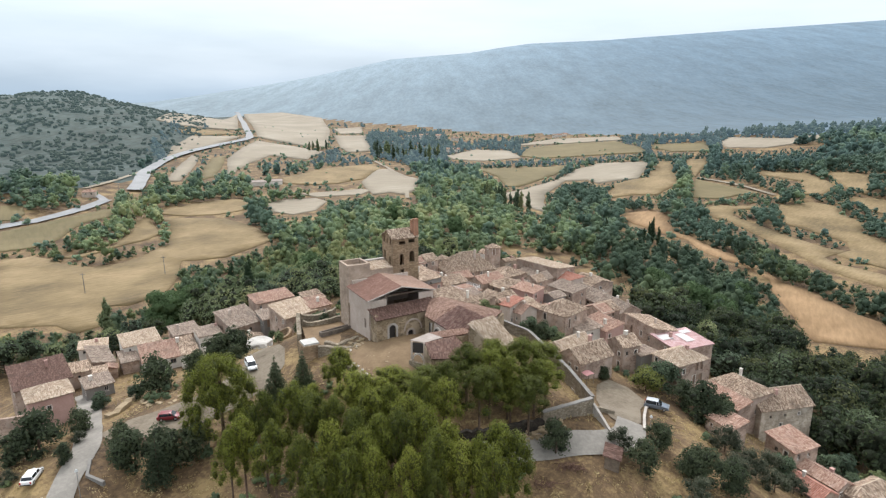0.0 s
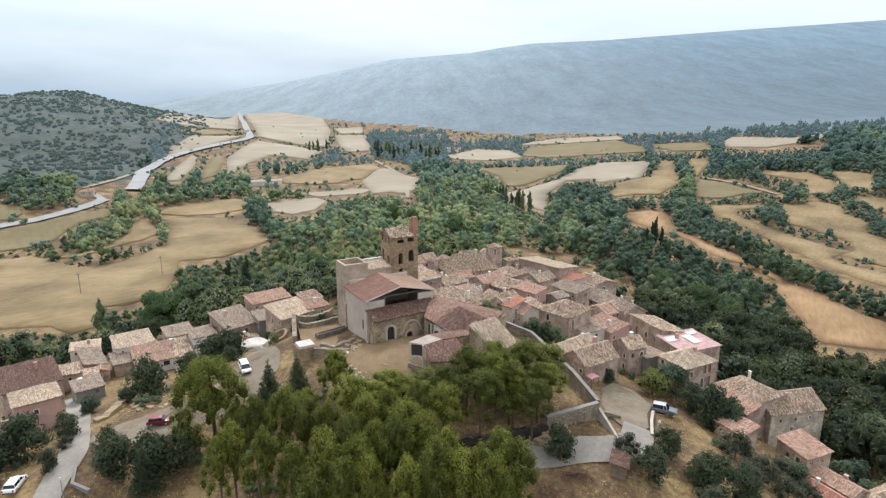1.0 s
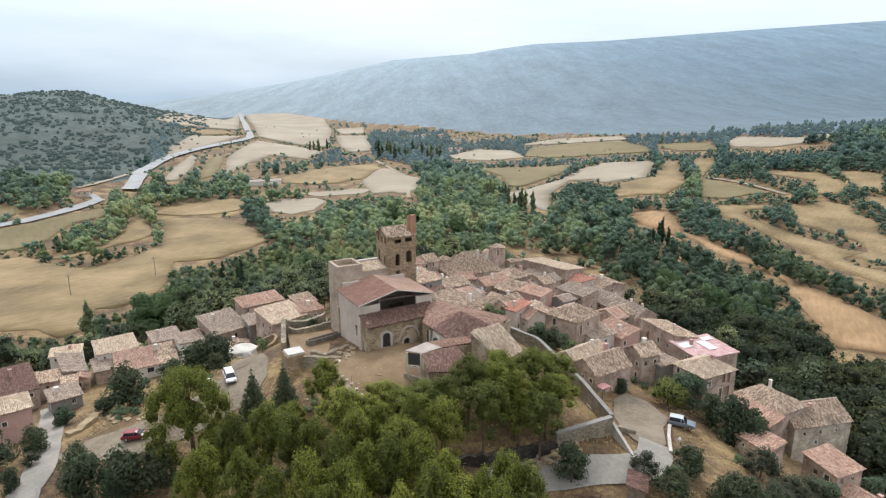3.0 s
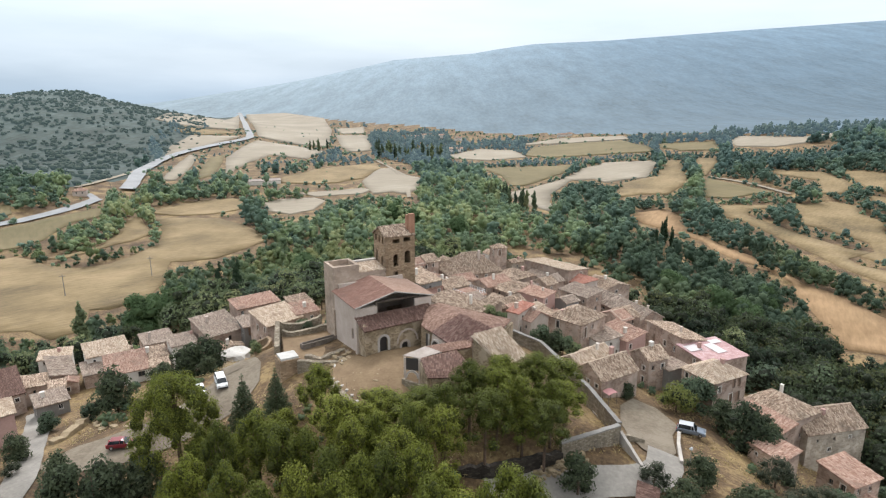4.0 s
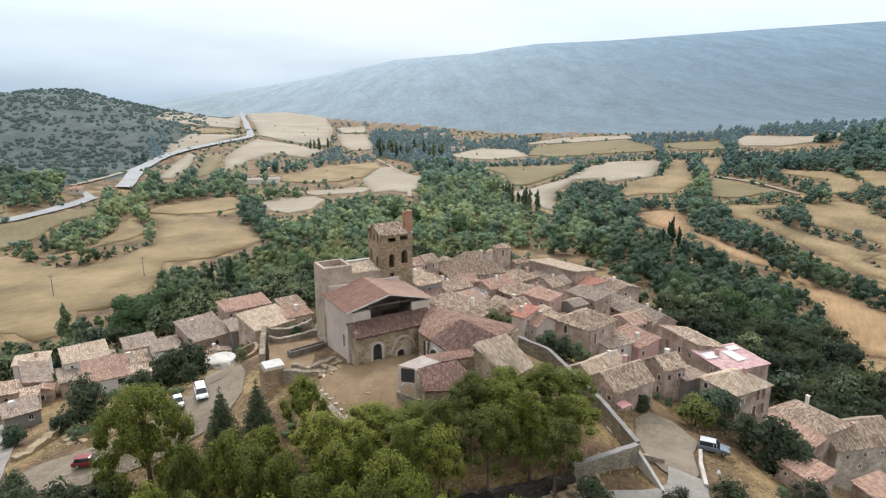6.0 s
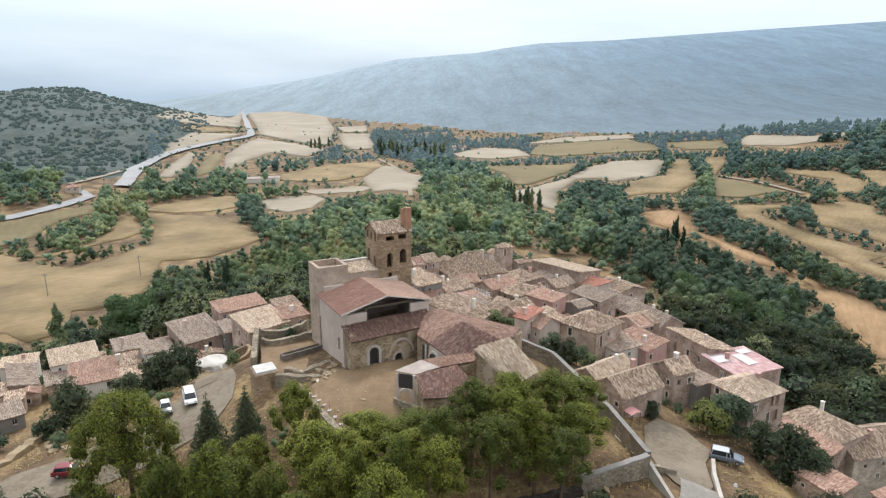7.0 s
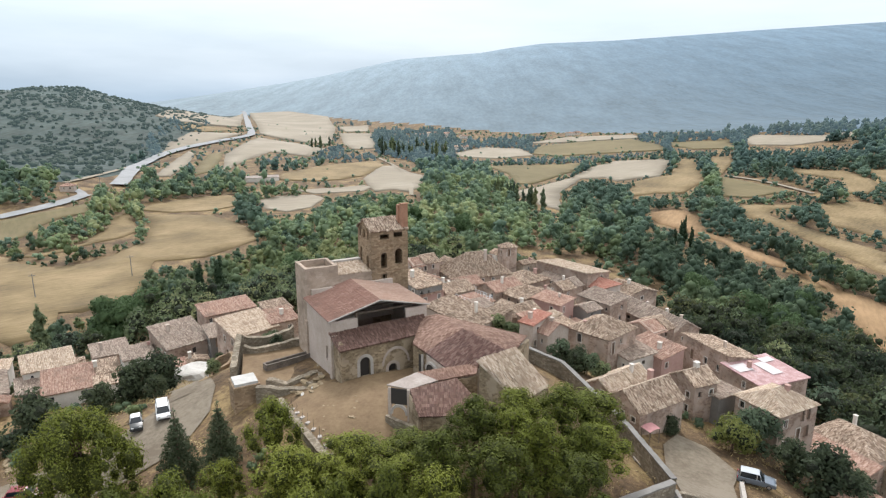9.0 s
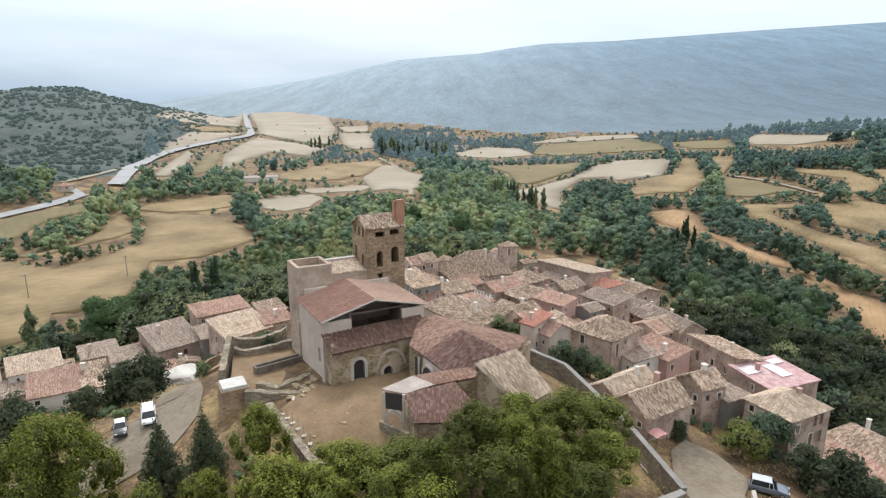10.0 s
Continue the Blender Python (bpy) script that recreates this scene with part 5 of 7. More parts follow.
for v in bm.verts:
    x, y = v.co.x * 2.2, v.co.y * 1.6
    v.co = Vector((x, y, 2.2 + 0.12 * y + 0.1 * math.cos(x * 2.2) + 0.04 * noise.noise((x, y, 1))))
bmesh.ops.solidify(bm, geom=bm.faces[:], thickness=0.03)
part("cloth", bm, surface("faded_red_cloth", (0.36, 0.17, 0.17), (0.46, 0.25, 0.25), 1.0, fine=5, bump=0.2), awning)
for sx in (-1.0, 1.0):
    for sy in (-0.7, 0.7):
        part("post", box(sx - 0.04, sy - 0.04, -0.3, sx + 0.04, sy + 0.04, 2.15 + 0.12 * sy), WOOD, awning)

# rubble at the broken terrace edge
for k in range(22):
    x, y = -18.2 + random.gauss(0, 1.3), 111.0 + random.gauss(0, 1.1)
    outcrop(x, y, max(ground_z(x, y), 2.0) + 0.25, random.uniform(0.25, 0.6), random.uniform(0.2, 0.5), random.uniform(0.2, 0.45), 90 + k, ROCK if k % 7 == 0 else OCHRE, "rough block fallen from the terrace wall", "rubble_block")

# ---- village houses ----
LOTS = []


def auto_windows(length, h):
    """Small uneven windows, one or two storeys of them under the eave."""
    out = []
    for drop in (1.75, 4.3):
        if h < drop + 1.0:
            break
        x = random.uniform(0.6, 1.4)
        while x < length - 1.4:
            if random.random() < 0.7:
                ww, hh = random.uniform(0.55, 0.9), random.uniform(0.8, 1.3)
                out.append((x, -drop + random.uniform(-0.15, 0.15), ww, min(hh, drop - 0.35)))
            x += random.uniform(1.9, 3.0)
    return out


def house(x, y, turn, w, d, eave, rise=1.6, ridge="x", wall=HOUSESTONE, roof=TILE_OLD, ground=None, front=(), left=(), chimney=(), label="",
          name="house", over=0.3, step=0.0, mono=None):
    """A house whose near corner stands at x, y: its front (w) runs along the turn, its left side (d) at right angles to it.
    ridge: along x or y, hip, or mono for one slope that falls towards the front ("-y"), "-x", "+y" or "+x". Openings: (along, above the eave, width, height)."""
    c, s = math.cos(radians(turn)), math.sin(radians(turn))
    if ground is None:
        ground = min(ground_z(x + c * a - s * b, y + s * a + c * b) for a in (0, w) for b in (0, d)) - 0.6
    h = eave - ground
    ob = thing(name, x, y, ground, turn, label or "stone village house with a worn canal tile roof", "house", "village houses")
    if not front and name == "house" and w > 4 and h > 3.2:
        front = auto_windows(w, h)
    if not left and name == "house" and d > 4 and h > 3.2:
        left = auto_windows(d, h)
    mf, ml = Matrix(), pose(0, d, 0, 0, 0, -90)
    fo = [(a, h + b, ww, hh) for a, b, ww, hh in front]
    lo = [(d - a - ww, h + b, ww, hh) for a, b, ww, hh in left]
    bm = bmesh.new()
    add_wall(bm, w, 0, h, fo, 0.45, mf)
    part("wall", bm, wall, ob)
    bm = bmesh.new()
    add_wall(bm, d - 0.45, 0, h, lo, 0.45, ml)
    part("wall", bm, wall, ob)
    bm = bmesh.new()
    add_box(bm, w - 0.4, 0.45, 0, w, d, h)
    add_box(bm, 0.45, d - 0.4, 0, w - 0.4, d, h)
    part("wall", bm, wall, ob)
    for m, lst in ((mf, fo), (ml, lo)):
        for a, b, ww, hh in lst:
            is_door = hh > 1.75
            window_in(ob, m, a, b, ww, hh, 0.22, WOOD if is_door else random.choice((WHITEFRAME, WOOD, WOOD)), SHUTTER if is_door else PANE,
                      "door" if is_door else "window", not is_door, not is_door and ww > 0.6)
            if random.random() < 0.5:
                bm = bmesh.new()
                for lim in ((a - 0.14, -0.03, b - 0.02, a - 0.002, 0.05, b + hh + 0.14), (a + ww + 0.002, -0.03, b - 0.02, a + ww + 0.14, 0.05, b + hh + 0.14), (a - 0.002, -0.03, b + hh + 0.002, a + ww + 0.002, 0.05, b + hh + 0.14)):
                    add_box(bm, *lim, m=m)
                part("surround", bm, WHITEWASH, ob, "pale painted surround")
    o = over
    lo_z, hi_z = h + 0.05 - rise * o / (max(w, d) / 2), h + rise + 0.05
    if ridge in ("x", "y"):
        if ridge == "x":
            planes = [((-o, -o, lo_z), (w + o, -o, lo_z), (w + o, d / 2, hi_z), (-o, d / 2, hi_z)),
                      ((w + o, d + o, lo_z), (-o, d + o, lo_z), (-o, d / 2, hi_z), (w + o, d / 2, hi_z))]
            tri = [((0, 0, h), (0, d, h), (0, d / 2, h + rise - 0.1)), ((w, 0, h), (w, d, h), (w, d / 2, h + rise - 0.1))]
            deep = Vector((0.4, 0, 0))
        else:
            planes = [((-o, d + o, lo_z), (-o, -o, lo_z), (w / 2, -o, hi_z), (w / 2, d + o, hi_z)),
                      ((w + o, -o, lo_z), (w + o, d + o, lo_z), (w / 2, d + o, hi_z), (w / 2, -o, hi_z))]
            tri = [((0, 0, h), (w, 0, h), (w / 2, 0, h + rise - 0.1)), ((0, d, h), (w, d, h), (w / 2, d, h + rise - 0.1))]
            deep = Vector((0, 0.4, 0))
        for k, t3 in enumerate(tri):
            bm = bmesh.new()
            sgn = -1 if k else 1
            a = [bm.verts.new(Vector(p)) for p in t3]
            b = [bm.verts.new(Vector(p) + deep * sgn) for p in t3]
            bm.faces.new(a), bm.faces.new(b[::-1])
            for i in range(3):
                bm.faces.new((a[i], b[i], b[(i + 1) % 3], a[(i + 1) % 3]))
            bmesh.ops.recalc_face_normals(bm, faces=bm.faces)
            part("gable", bm, wall, ob)
    elif ridge == "hip":
        k = min(w, d) / 2
        e = [(-o, -o, lo_z), (w + o, -o, lo_z), (w + o, d + o, lo_z), (-o, d + o, lo_z)]
        if w >= d:
            r0, r1 = (k, d / 2, hi_z), (w - k, d / 2, hi_z)
            planes = [(e[0], e[1], r1, r0), (e[1], e[2], r1), (e[2], e[3], r0, r1), (e[3], e[0], r0)]
        else:
            r0, r1 = (w / 2, k, hi_z), (w / 2, d - k, hi_z)
            planes = [(e[0], e[1], r0), (e[1], e[2], r1, r0), (e[2], e[3], r1), (e[3], e[0], r0, r1)]
    else:
        zs = {"-y": (0, 0, 1, 1), "+y": (1, 1, 0, 0), "-x": (0, 1, 1, 0), "+x": (1, 0, 0, 1)}[ridge]
        e = [(-o, -o), (w + o, -o), (w + o, d + o), (-o, d + o)]
        q = [(a, b, h + 0.08 + rise * k) for (a, b), k in zip(e, zs)]
        first = zs.index(0) if not (zs[0] == 0 and zs[3] == 0) else 3
        planes = [tuple(q[(first + i) % 4] for i in range(4))]
        bm = bmesh.new()
        ins = [(0, 0), (w, 0), (w, d), (0, d)]
        lowv = [bm.verts.new((a, b, h)) for a, b in ins]
        topv = [bm.verts.new((a, b, h + 0.001 + max(0, rise * k - 0.12))) for (a, b), k in zip(ins, zs)]
        for i in range(4):
            j = (i + 1) % 4
            if zs[i] or zs[j]:
                bm.faces.new((lowv[i], lowv[j], topv[j], topv[i]))
        bm.faces.new(topv)
        bmesh.ops.recalc_face_normals(bm, faces=bm.faces)
        part("upper_wall", bm, wall, ob)
    cut, fall = 0.0, 0.0
    if ridge == "x" and w > 6.5 and name == "house" and random.random() < 0.7:
        # two builders, two roofs: one part lies a little lower
        cut, fall = random.uniform(0.35, 0.65), random.uniform(0.15, 0.4)
        other = random.choice((TILE_OLD, TILE_PINK, TILE_GREY)) if roof in (TILE_OLD, TILE_PINK, TILE_GREY) else roof
        for (a, b, c3, d3), first in zip(planes, (True, False)):
            k = cut if first else 1 - cut
            m0, m1 = Vector(a).lerp(Vector(b), k), Vector(d3).lerp(Vector(c3), k)
            low = Vector((0, 0, -fall))
            one = (Vector(a), m0, m1, Vector(d3))
            two = (m0, Vector(b), Vector(c3), m1)
            roof_slab("roof", [q + (low if first else low * 0) for q in one], other if first else roof, ob)
            roof_slab("roof", [q + (low * 0 if first else low) for q in two], roof if first else other, ob)
        planes = []
    for p in planes:
        roof_slab("roof", p, roof, ob)
    if ridge in ("x", "y", "hip"):
        if ridge == "hip":
            a, b = Vector(r0), Vector(r1)
        elif ridge == "x":
            a, b = Vector((-o, d / 2, hi_z)), Vector((w + o, d / 2, hi_z))
        else:
            a, b = Vector((w / 2, -o, hi_z)), Vector((w / 2, d + o, hi_z))
        if (b - a).length > 0.5:
            bm = bmesh.new()
            k = max(1, int((b - a).length / 0.5))
            for i in range(k):
                j = Vector((0, 0, random.uniform(-0.02, 0.04) - (fall if i / k < cut else 0.0)))
                add_tube(bm, a.lerp(b, i / k) + j, a.lerp(b, (i + 1) / k) + j, 0.13, 0.11, 6)
            part("ridge_tiles", bm, roof, ob)
    LOTS.append((x, y, turn, w, d))
    if not chimney and w > 4 and random.random() < 0.65:
        chimney = [(random.uniform(0.25, 0.75) * w, random.uniform(0.3, 0.7) * d, random.uniform(0.45, 0.7), rise + random.uniform(0.5, 1.1))]
    for cx, cy, cw, ch in chimney:
        bm = box(cx - cw / 2, cy - cw / 2, h, cx + cw / 2, cy + cw / 2, h + ch)
        add_box(bm, cx - cw / 2 - 0.08, cy - cw / 2 - 0.08, h + ch, cx + cw / 2 + 0.08, cy + cw / 2 + 0.08, h + ch + 0.12)
        part("chimney", bm, random.choice((WHITEWASH, RENDER, PINKRENDER)), ob)
    return ob


# ---- the houses one by one ----
house(49.8, 118.8, 27, 8.8, 7.5, -5.0, 2.0, "hip", HOUSESTONE, TILE_PALE, front=[(1.2, -2.4, 0.8, 1.3), (5.0, -2.3, 0.9, 2.0), (6.4, -2.3, 0.9, 2.0), (1.3, -5.8, 0.8, 1.2), (4.4, -5.4, 0.9, 2.2), (6.2, -5.2, 1.2, 2.0)], left=[(1.4, -1.9, 0.8, 1.2), (3.6, -2.0, 0.8, 1.2), (5.9, -1.7, 0.8, 1.1), (1.4, -4.6, 0.8, 1.4)], chimney=[(5.5, 3.0, 0.6, 2.4)],
      label="tall stone house with a hipped pale tile roof")
house(28.2, 115.3, 32, 9.3, 6.5, -3.0, 2.4, "x", HOUSESTONE, TILE_OLD, front=[(7.0, -3.2, 0.7, 1.0), (7.6, -5.6, 0.8, 1.6)],
      label="low stone barn with an old brown tile roof")
house(25.4, 120.7, 35, 9.0, 4.5, -2.3, 1.4, "x", HOUSESTONE, TILE_PALE,
      label="stone barn with a pale patched tile roof")
house(40.0, 125.7, 25, 4.8, 5.2, -3.8, 1.6, "x", HOUSESTONE, TILE_OLD, front=[(0.8, -2.2, 0.7, 1.0), (3.2, -2.3, 0.8, 1.1)], left=[(1.0, -2.5, 0.7, 1.0), (1.1, -5.0, 0.7, 1.2)],
      label="narrow stone house with an old tile roof")
house(44.2, 126.1, 28, 5.1, 4.0, -6.0, 0.2, "-y", CONCRETE, TILE_GREY,
      label="bare grey rendered block with a roof terrace")
house(53.8, 144.6, 20, 7.5, 12.4, -8.4, 1.6, "+x", HOUSESTONE, TILE_OLD, left=[(2.0, -2.6, 0.8, 1.4), (5.2, -2.4, 0.8, 1.4), (9.0, -3.0, 0.9, 2.2)],
      label="long stone house with windows along its side")
house(56.3, 136.0, 23, 11.2, 9.2, -9.0, 0.8, "-y", HOUSESTONE, SHEET_PINK, front=[(3.0, -2.0, 0.8, 1.0)],
      label="low stone building partly under a pink sheet")
house(66.2, 121.0, 27, 9.0, 10.4, -14.0, 2.3, "hip", HOUSESTONE, TILE_OLD, left=[(8.5, -1.6, 1.0, 0.9), (1.2, -2.5, 0.8, 1.1)],
      label="stone farmhouse with a hipped old tile roof")
house(70.0, 121.2, 13, 13.5, 9.0, -17.0, 2.8, "x", GREYSTONE, TILE_OLD, front=[(2.2, -2.0, 0.6, 0.7), (6.0, -2.0, 0.6, 0.7), (9.6, -2.0, 0.6, 0.7), (5.0, -4.4, 0.8, 1.0)], left=[(3.0, -2.0, 0.6, 0.8)], chimney=[(6, 3.2, 0.6, 3.0)],
      label="large grey stone house with an old tile roof")
house(53.2, 100.8, 24, 3.8, 6.1, -9.5, 1.0, "-x", HOUSESTONE, TILE_PINK, left=[(4.4, -1.6, 0.5, 0.6)],
      label="small stone hut with a single tile slope")
house(63.0, 118.2, 25, 4.0, 10.5, -15.0, 1.2, "-x", HOUSESTONE, TILE_PINK, left=[(2.0, -2.0, 0.9, 1.9)],
      label="low lean-to with a pink tile roof")
house(30.0, 140.6, 44, 9.5, 8.9, -2.1, 2.4, "hip", HOUSESTONE, TILE_OLD, left=[(5.8, -2.4, 0.9, 1.7), (2.2, -4.5, 0.8, 1.1)], front=[(1.2, -3.4, 0.9, 2.4), (4.0, -2.0, 0.8, 1.0)], chimney=[(2.0, 6.5, 0.5, 1.3)],
      label="broad stone house with an old tile roof and a roof light")
house(19.3, 142.5, 40, 5.9, 4.4, -2.0, 1.6, "y", RENDER, TILE_PINK, front=[(2.6, -2.6, 0.8, 1.2)], left=[(1.2, -2.2, 0.6, 0.9), (3.0, -3.2, 0.9, 2.0)],
      label="cream rendered house with a pink tile gable roof")
house(16.6, 143.2, 48, 5.6, 3.0, -0.5, 0.9, "-x", RENDER, TILE_RED,
      label="rendered house with a bright red tile roof")
house(50.0, 162.8, 24, 7.6, 23.4, -9.5, 2.2, "y", HOUSESTONE, TILE_GREY, front=[(2.6, -2.2, 0.7, 1.0), (5.2, -2.2, 0.6, 0.8)], left=[(2, -1.6, 1.2, 0.8), (8, -1.5, 2.0, 0.9), (14, -1.5, 1.2, 0.8)], chimney=[(6.5, 4.5, 0.5, 1.8), (6.5, 9, 0.5, 1.8), (5, 14, 0.5, 2.2)],
      label="long terraced stone house under one old tile roof")
house(34.0, 140.8, 32, 7.3, 6.6, -6.2, 0.9, "-y", WHITEWASH, TILE_GREY, left=[(1.0, -2.0, 0.6, 0.9)],
      label="small whitewashed house under dark tiles")
house(40.7, 142.7, 30, 5.9, 9.2, -6.8, 1.2, "-x", PINKRENDER, TILE_PINK, front=[(1.0, -2.0, 0.7, 1.1)],
      label="narrow pinkish house with a tile roof")
house(39.1, 185.3, 38, 8.5, 8.7, -6.6, 1.6, "hip", RENDER, TILE_RED,
      label="house with a new flat-red tile roof")
house(25.6, 165.5, 45, 5.3, 7.9, -4.3, 0.7, "-x", PINKRENDER, TILE_PINK, left=[(2.0, -1.8, 0.7, 1.0)],
      label="low pink rendered village house")
house(32.1, 167.0, 36, 4.6, 4.7, -6.2, 0.9, "x", CONCRETE, TILE_GREY,
      label="grey open shed with a dark roof")
house(29.2, 181.4, 38, 7.2, 5.5, -5.6, 1.5, "x", HOUSESTONE, TILE_GREY, front=[(1.5, -2.0, 0.7, 1.0)],
      label="stone house with a dark tile roof")
house(17.8, 170.8, 38, 9.2, 8.1, -4.7, 1.6, "hip", HOUSESTONE, TILE_OLD, front=[(2, -2.0, 0.7, 1.0)],
      label="old stone house with a brown tile roof")
house(14.5, 159.5, 40, 8.8, 5.5, -5.0, 1.3, "x", HOUSESTONE, TILE_OLD, left=[(2, -1.9, 0.7, 1.0)],
      label="stone house with sagging brown tiles")
house(5.8, 145.7, 52, 8.9, 12.4, -2.2, 2.0, "-y", RENDER, TILE_OLD, front=[(1.0, -2.2, 0.8, 1.4), (3.2, -2.2, 0.8, 1.4), (1.0, -4.8, 0.8, 1.4), (3.2, -4.8, 0.8, 1.4)],
      label="house with a broad tile slope and a windowed facade")
house(-4.9, 160.6, 40, 6.1, 11.0, -0.6, 0.3, "-y", PINKRENDER, TILE_PINK,
      label="orange rendered house behind the tower")
house(-5.7, 160.1, 40, 6.8, 9.1, 1.0, 1.4, "-y", CONCRETE, TILE_OLD,
      label="house with a blank grey wall")
house(0.6, 170.1, 36, 8.0, 7.2, -3.4, 1.4, "x", HOUSESTONE, TILE_OLD, front=[(1.5, -2.0, 0.7, 1.0), (4.5, -2.0, 0.7, 1.0)],
      label="stone house with mossy brown tiles")
house(6.2, 162.7, 40, 6.3, 6.6, -3.6, 0.2, "-y", WHITEWASH, TILE_PINK, front=[(1.0, -2.2, 0.7, 1.2)],
      label="whitewashed house with a roof terrace")
house(12.0, 174.5, 38, 8.9, 7.0, -4.2, 1.5, "x", HOUSESTONE, TILE_PINK, front=[(2.0, -2.0, 0.7, 1.0)],
      label="stone house with pinkish tiles")
house(19.3, 184.7, 38, 10.2, 9.5, -5.4, 1.6, "hip", HOUSESTONE, TILE_OLD, front=[(1.0, -2.0, 0.7, 1.0)],
      label="old stone house with a brown tile roof")
house(28.7, 190.8, 40, 10.5, 6.2, -6.3, 1.5, "y", HOUSESTONE, TILE_GREY,
      label="stone house with a dark tile roof")
house(38.1, 170.7, 36, 6.0, 10.0, -6.0, 1.0, "-x", HOUSESTONE, TILE_GREY,
      label="long low grey stone outbuilding")
house(43.3, 155.9, 33, 6.7, 7.2, -6.8, 1.6, "x", HOUSESTONE, TILE_OLD, left=[(2, -2.0, 0.7, 1.0)],
      label="stone house with a pale old tile roof")
house(1.9, 185.2, 22, 16.8, 12.0, -4.2, 5.0, "hip", HOUSESTONE, TILE_OLD, front=[(2.0, -1.5, 0.8, 0.7), (5.0, -1.5, 0.7, 0.7), (8.0, -1.5, 0.7, 0.7), (11.0, -1.5, 0.7, 0.7)],
      label="big house with a tall hipped tile roof")
house(15.4, 198.4, 20, 4.3, 3.2, 0.9, 0.9, "hip", HOUSESTONE, TILE_OLD, front=[(1.4, -2.6, 0.9, 2.0)], left=[(0.6, -2.6, 0.7, 1.8)],
      label="small stone belfry with a tile cap", name="belfry")
house(36.4, 187.6, 42, 9.6, 17.0, -4.4, 1.3, "+x", HOUSESTONE, TILE_PALE, left=[(4, -2.4, 1.0, 2.0)],
      label="long wall-like house with a pale sloping roof")
house(-8.2, 186.0, 35, 8.0, 6.0, -1.0, 1.6, "x", HOUSESTONE, TILE_OLD,
      label="stone house with a brown tile roof")
house(1.9, 179.2, 30, 8.5, 5.9, -4.4, 1.2, "x", WHITEWASH, TILE_PINK, front=[(1.0, -1.2, 0.7, 0.8), (3.2, -1.2, 0.7, 0.8), (5.4, -1.2, 0.7, 0.8)],
      label="pale house with a row of small windows")
house(47.4, 187.4, 28, 9.6, 9.8, -9.0, 1.4, "y", HOUSESTONE, TILE_OLD,
      label="stone house with a brown tile roof")
house(-55.5, 150.6, 48, 9.0, 9.0, -9.3, 2.6, "-y", HOUSESTONE, TILE_GREY, front=[(5.0, -2.2, 0.8, 1.2)],
      label="stone house with a broad grey-brown tile slope")
house(-40.2, 146.7, 48, 9.5, 7.5, -5.0, 2.0, "-y", HOUSESTONE, TILE_PALE, front=[(8.0, -1.9, 0.8, 1.2)],
      label="stone house with pale ridged tiles")
house(-48.3, 154.4, 35, 4.1, 6.0, -8.2, 0.9, "-y", CONCRETE, TILE_GREY, front=[(1.0, -2.3, 1.0, 2.0), (3.0, -2.0, 0.8, 1.0)],
      label="low grey house with a small roof")
house(-52.2, 162.2, 40, 11.3, 6.0, -6.4, 1.2, "-y", HOUSESTONE, TILE_PINK,
      label="long stone house with a pinkish tile roof")
house(-35.0, 153.5, 40, 6.0, 6.0, -4.6, 1.2, "-y", HOUSESTONE, TILE_PINK, front=[(3.5, -2.2, 0.8, 1.2)],
      label="stone house with a plain pink tile slope")
house(-36.8, 157.8, 40, 5.3, 5.0, -3.8, 1.0, "-y", HOUSESTONE, TILE_OLD,
      label="stone house behind the keep")
house(-73.6, 138.3, 32, 8.9, 8.0, -13.3, 1.8, "-y", WHITEWASH, TILE_PINK, front=[(6.2, -1.7, 1.4, 1.2), (1.0, -1.6, 0.8, 1.0)], chimney=[(9.0, 6.0, 0.7, 2.6)],
      label="pale house with a broad tile roof and roof light")
house(-81.4, 144.7, 38, 8.8, 6.0, -12.0, 1.6, "-y", WHITEWASH, TILE_PALE,
      label="house with a smooth pale roof")
house(-71.8, 152.3, 38, 6.8, 6.0, -12.0, 1.0, "-y", HOUSESTONE, TILE_GREY,
      label="house with a flat grey roof")
house(-63.1, 147.8, 38, 5.7, 5.0, -10.5, 1.0, "-y", WHITEWASH, TILE_GREY, front=[(3.4, -1.6, 0.6, 1.0)], chimney=[(5.5, 4.0, 0.5, 1.4)],
      label="whitewashed house with a grey roof")
house(-67.4, 145.8, 36, 3.8, 5.0, -12.4, 0.9, "-y", HOUSESTONE, TILE_OLD,
      label="low outhouse with broken old tiles")
house(-79.7, 140.1, 36, 3.8, 6.0, -14.2, 1.0, "-y", HOUSESTONE, TILE_GREY,
      label="low stone house with grey tiles")
house(-95.4, 148.3, 26, 6.7, 5.0, -14.2, 0.5, "-y", WHITEWASH, TILE_PALE, front=[(1.0, -1.3, 1.4, 0.7), (4.0, -1.3, 1.4, 0.7)],
      label="flat-roofed pale shed beside the barn")
house(-85.5, 137.9, 38, 4.7, 12.5, -14.0, 1.2, "+x", HOUSESTONE, TILE_GREY, front=[(1.5, -1.9, 0.8, 1.1)],
      label="stone house with a smooth grey-brown roof")
house(-94.3, 122.7, 42, 11.1, 10.0, -13.0, 2.4, "-y", HOUSESTONE, TILE_BROWN,
      label="broad barn with a big plain brown roof")
house(-90.1, 133.2, 30, 5.9, 5.0, -14.0, 0.7, "-y", HOUSESTONE, TILE_OLD,
      label="half-ruined outhouse with broken tiles")
house(-77.7, 121.4, 42, 5.5, 5.0, -11.8, 0.8, "-y", CONCRETE, TILE_GREY, front=[(3.6, -1.6, 0.8, 1.0)],
      label="low grey rendered house")
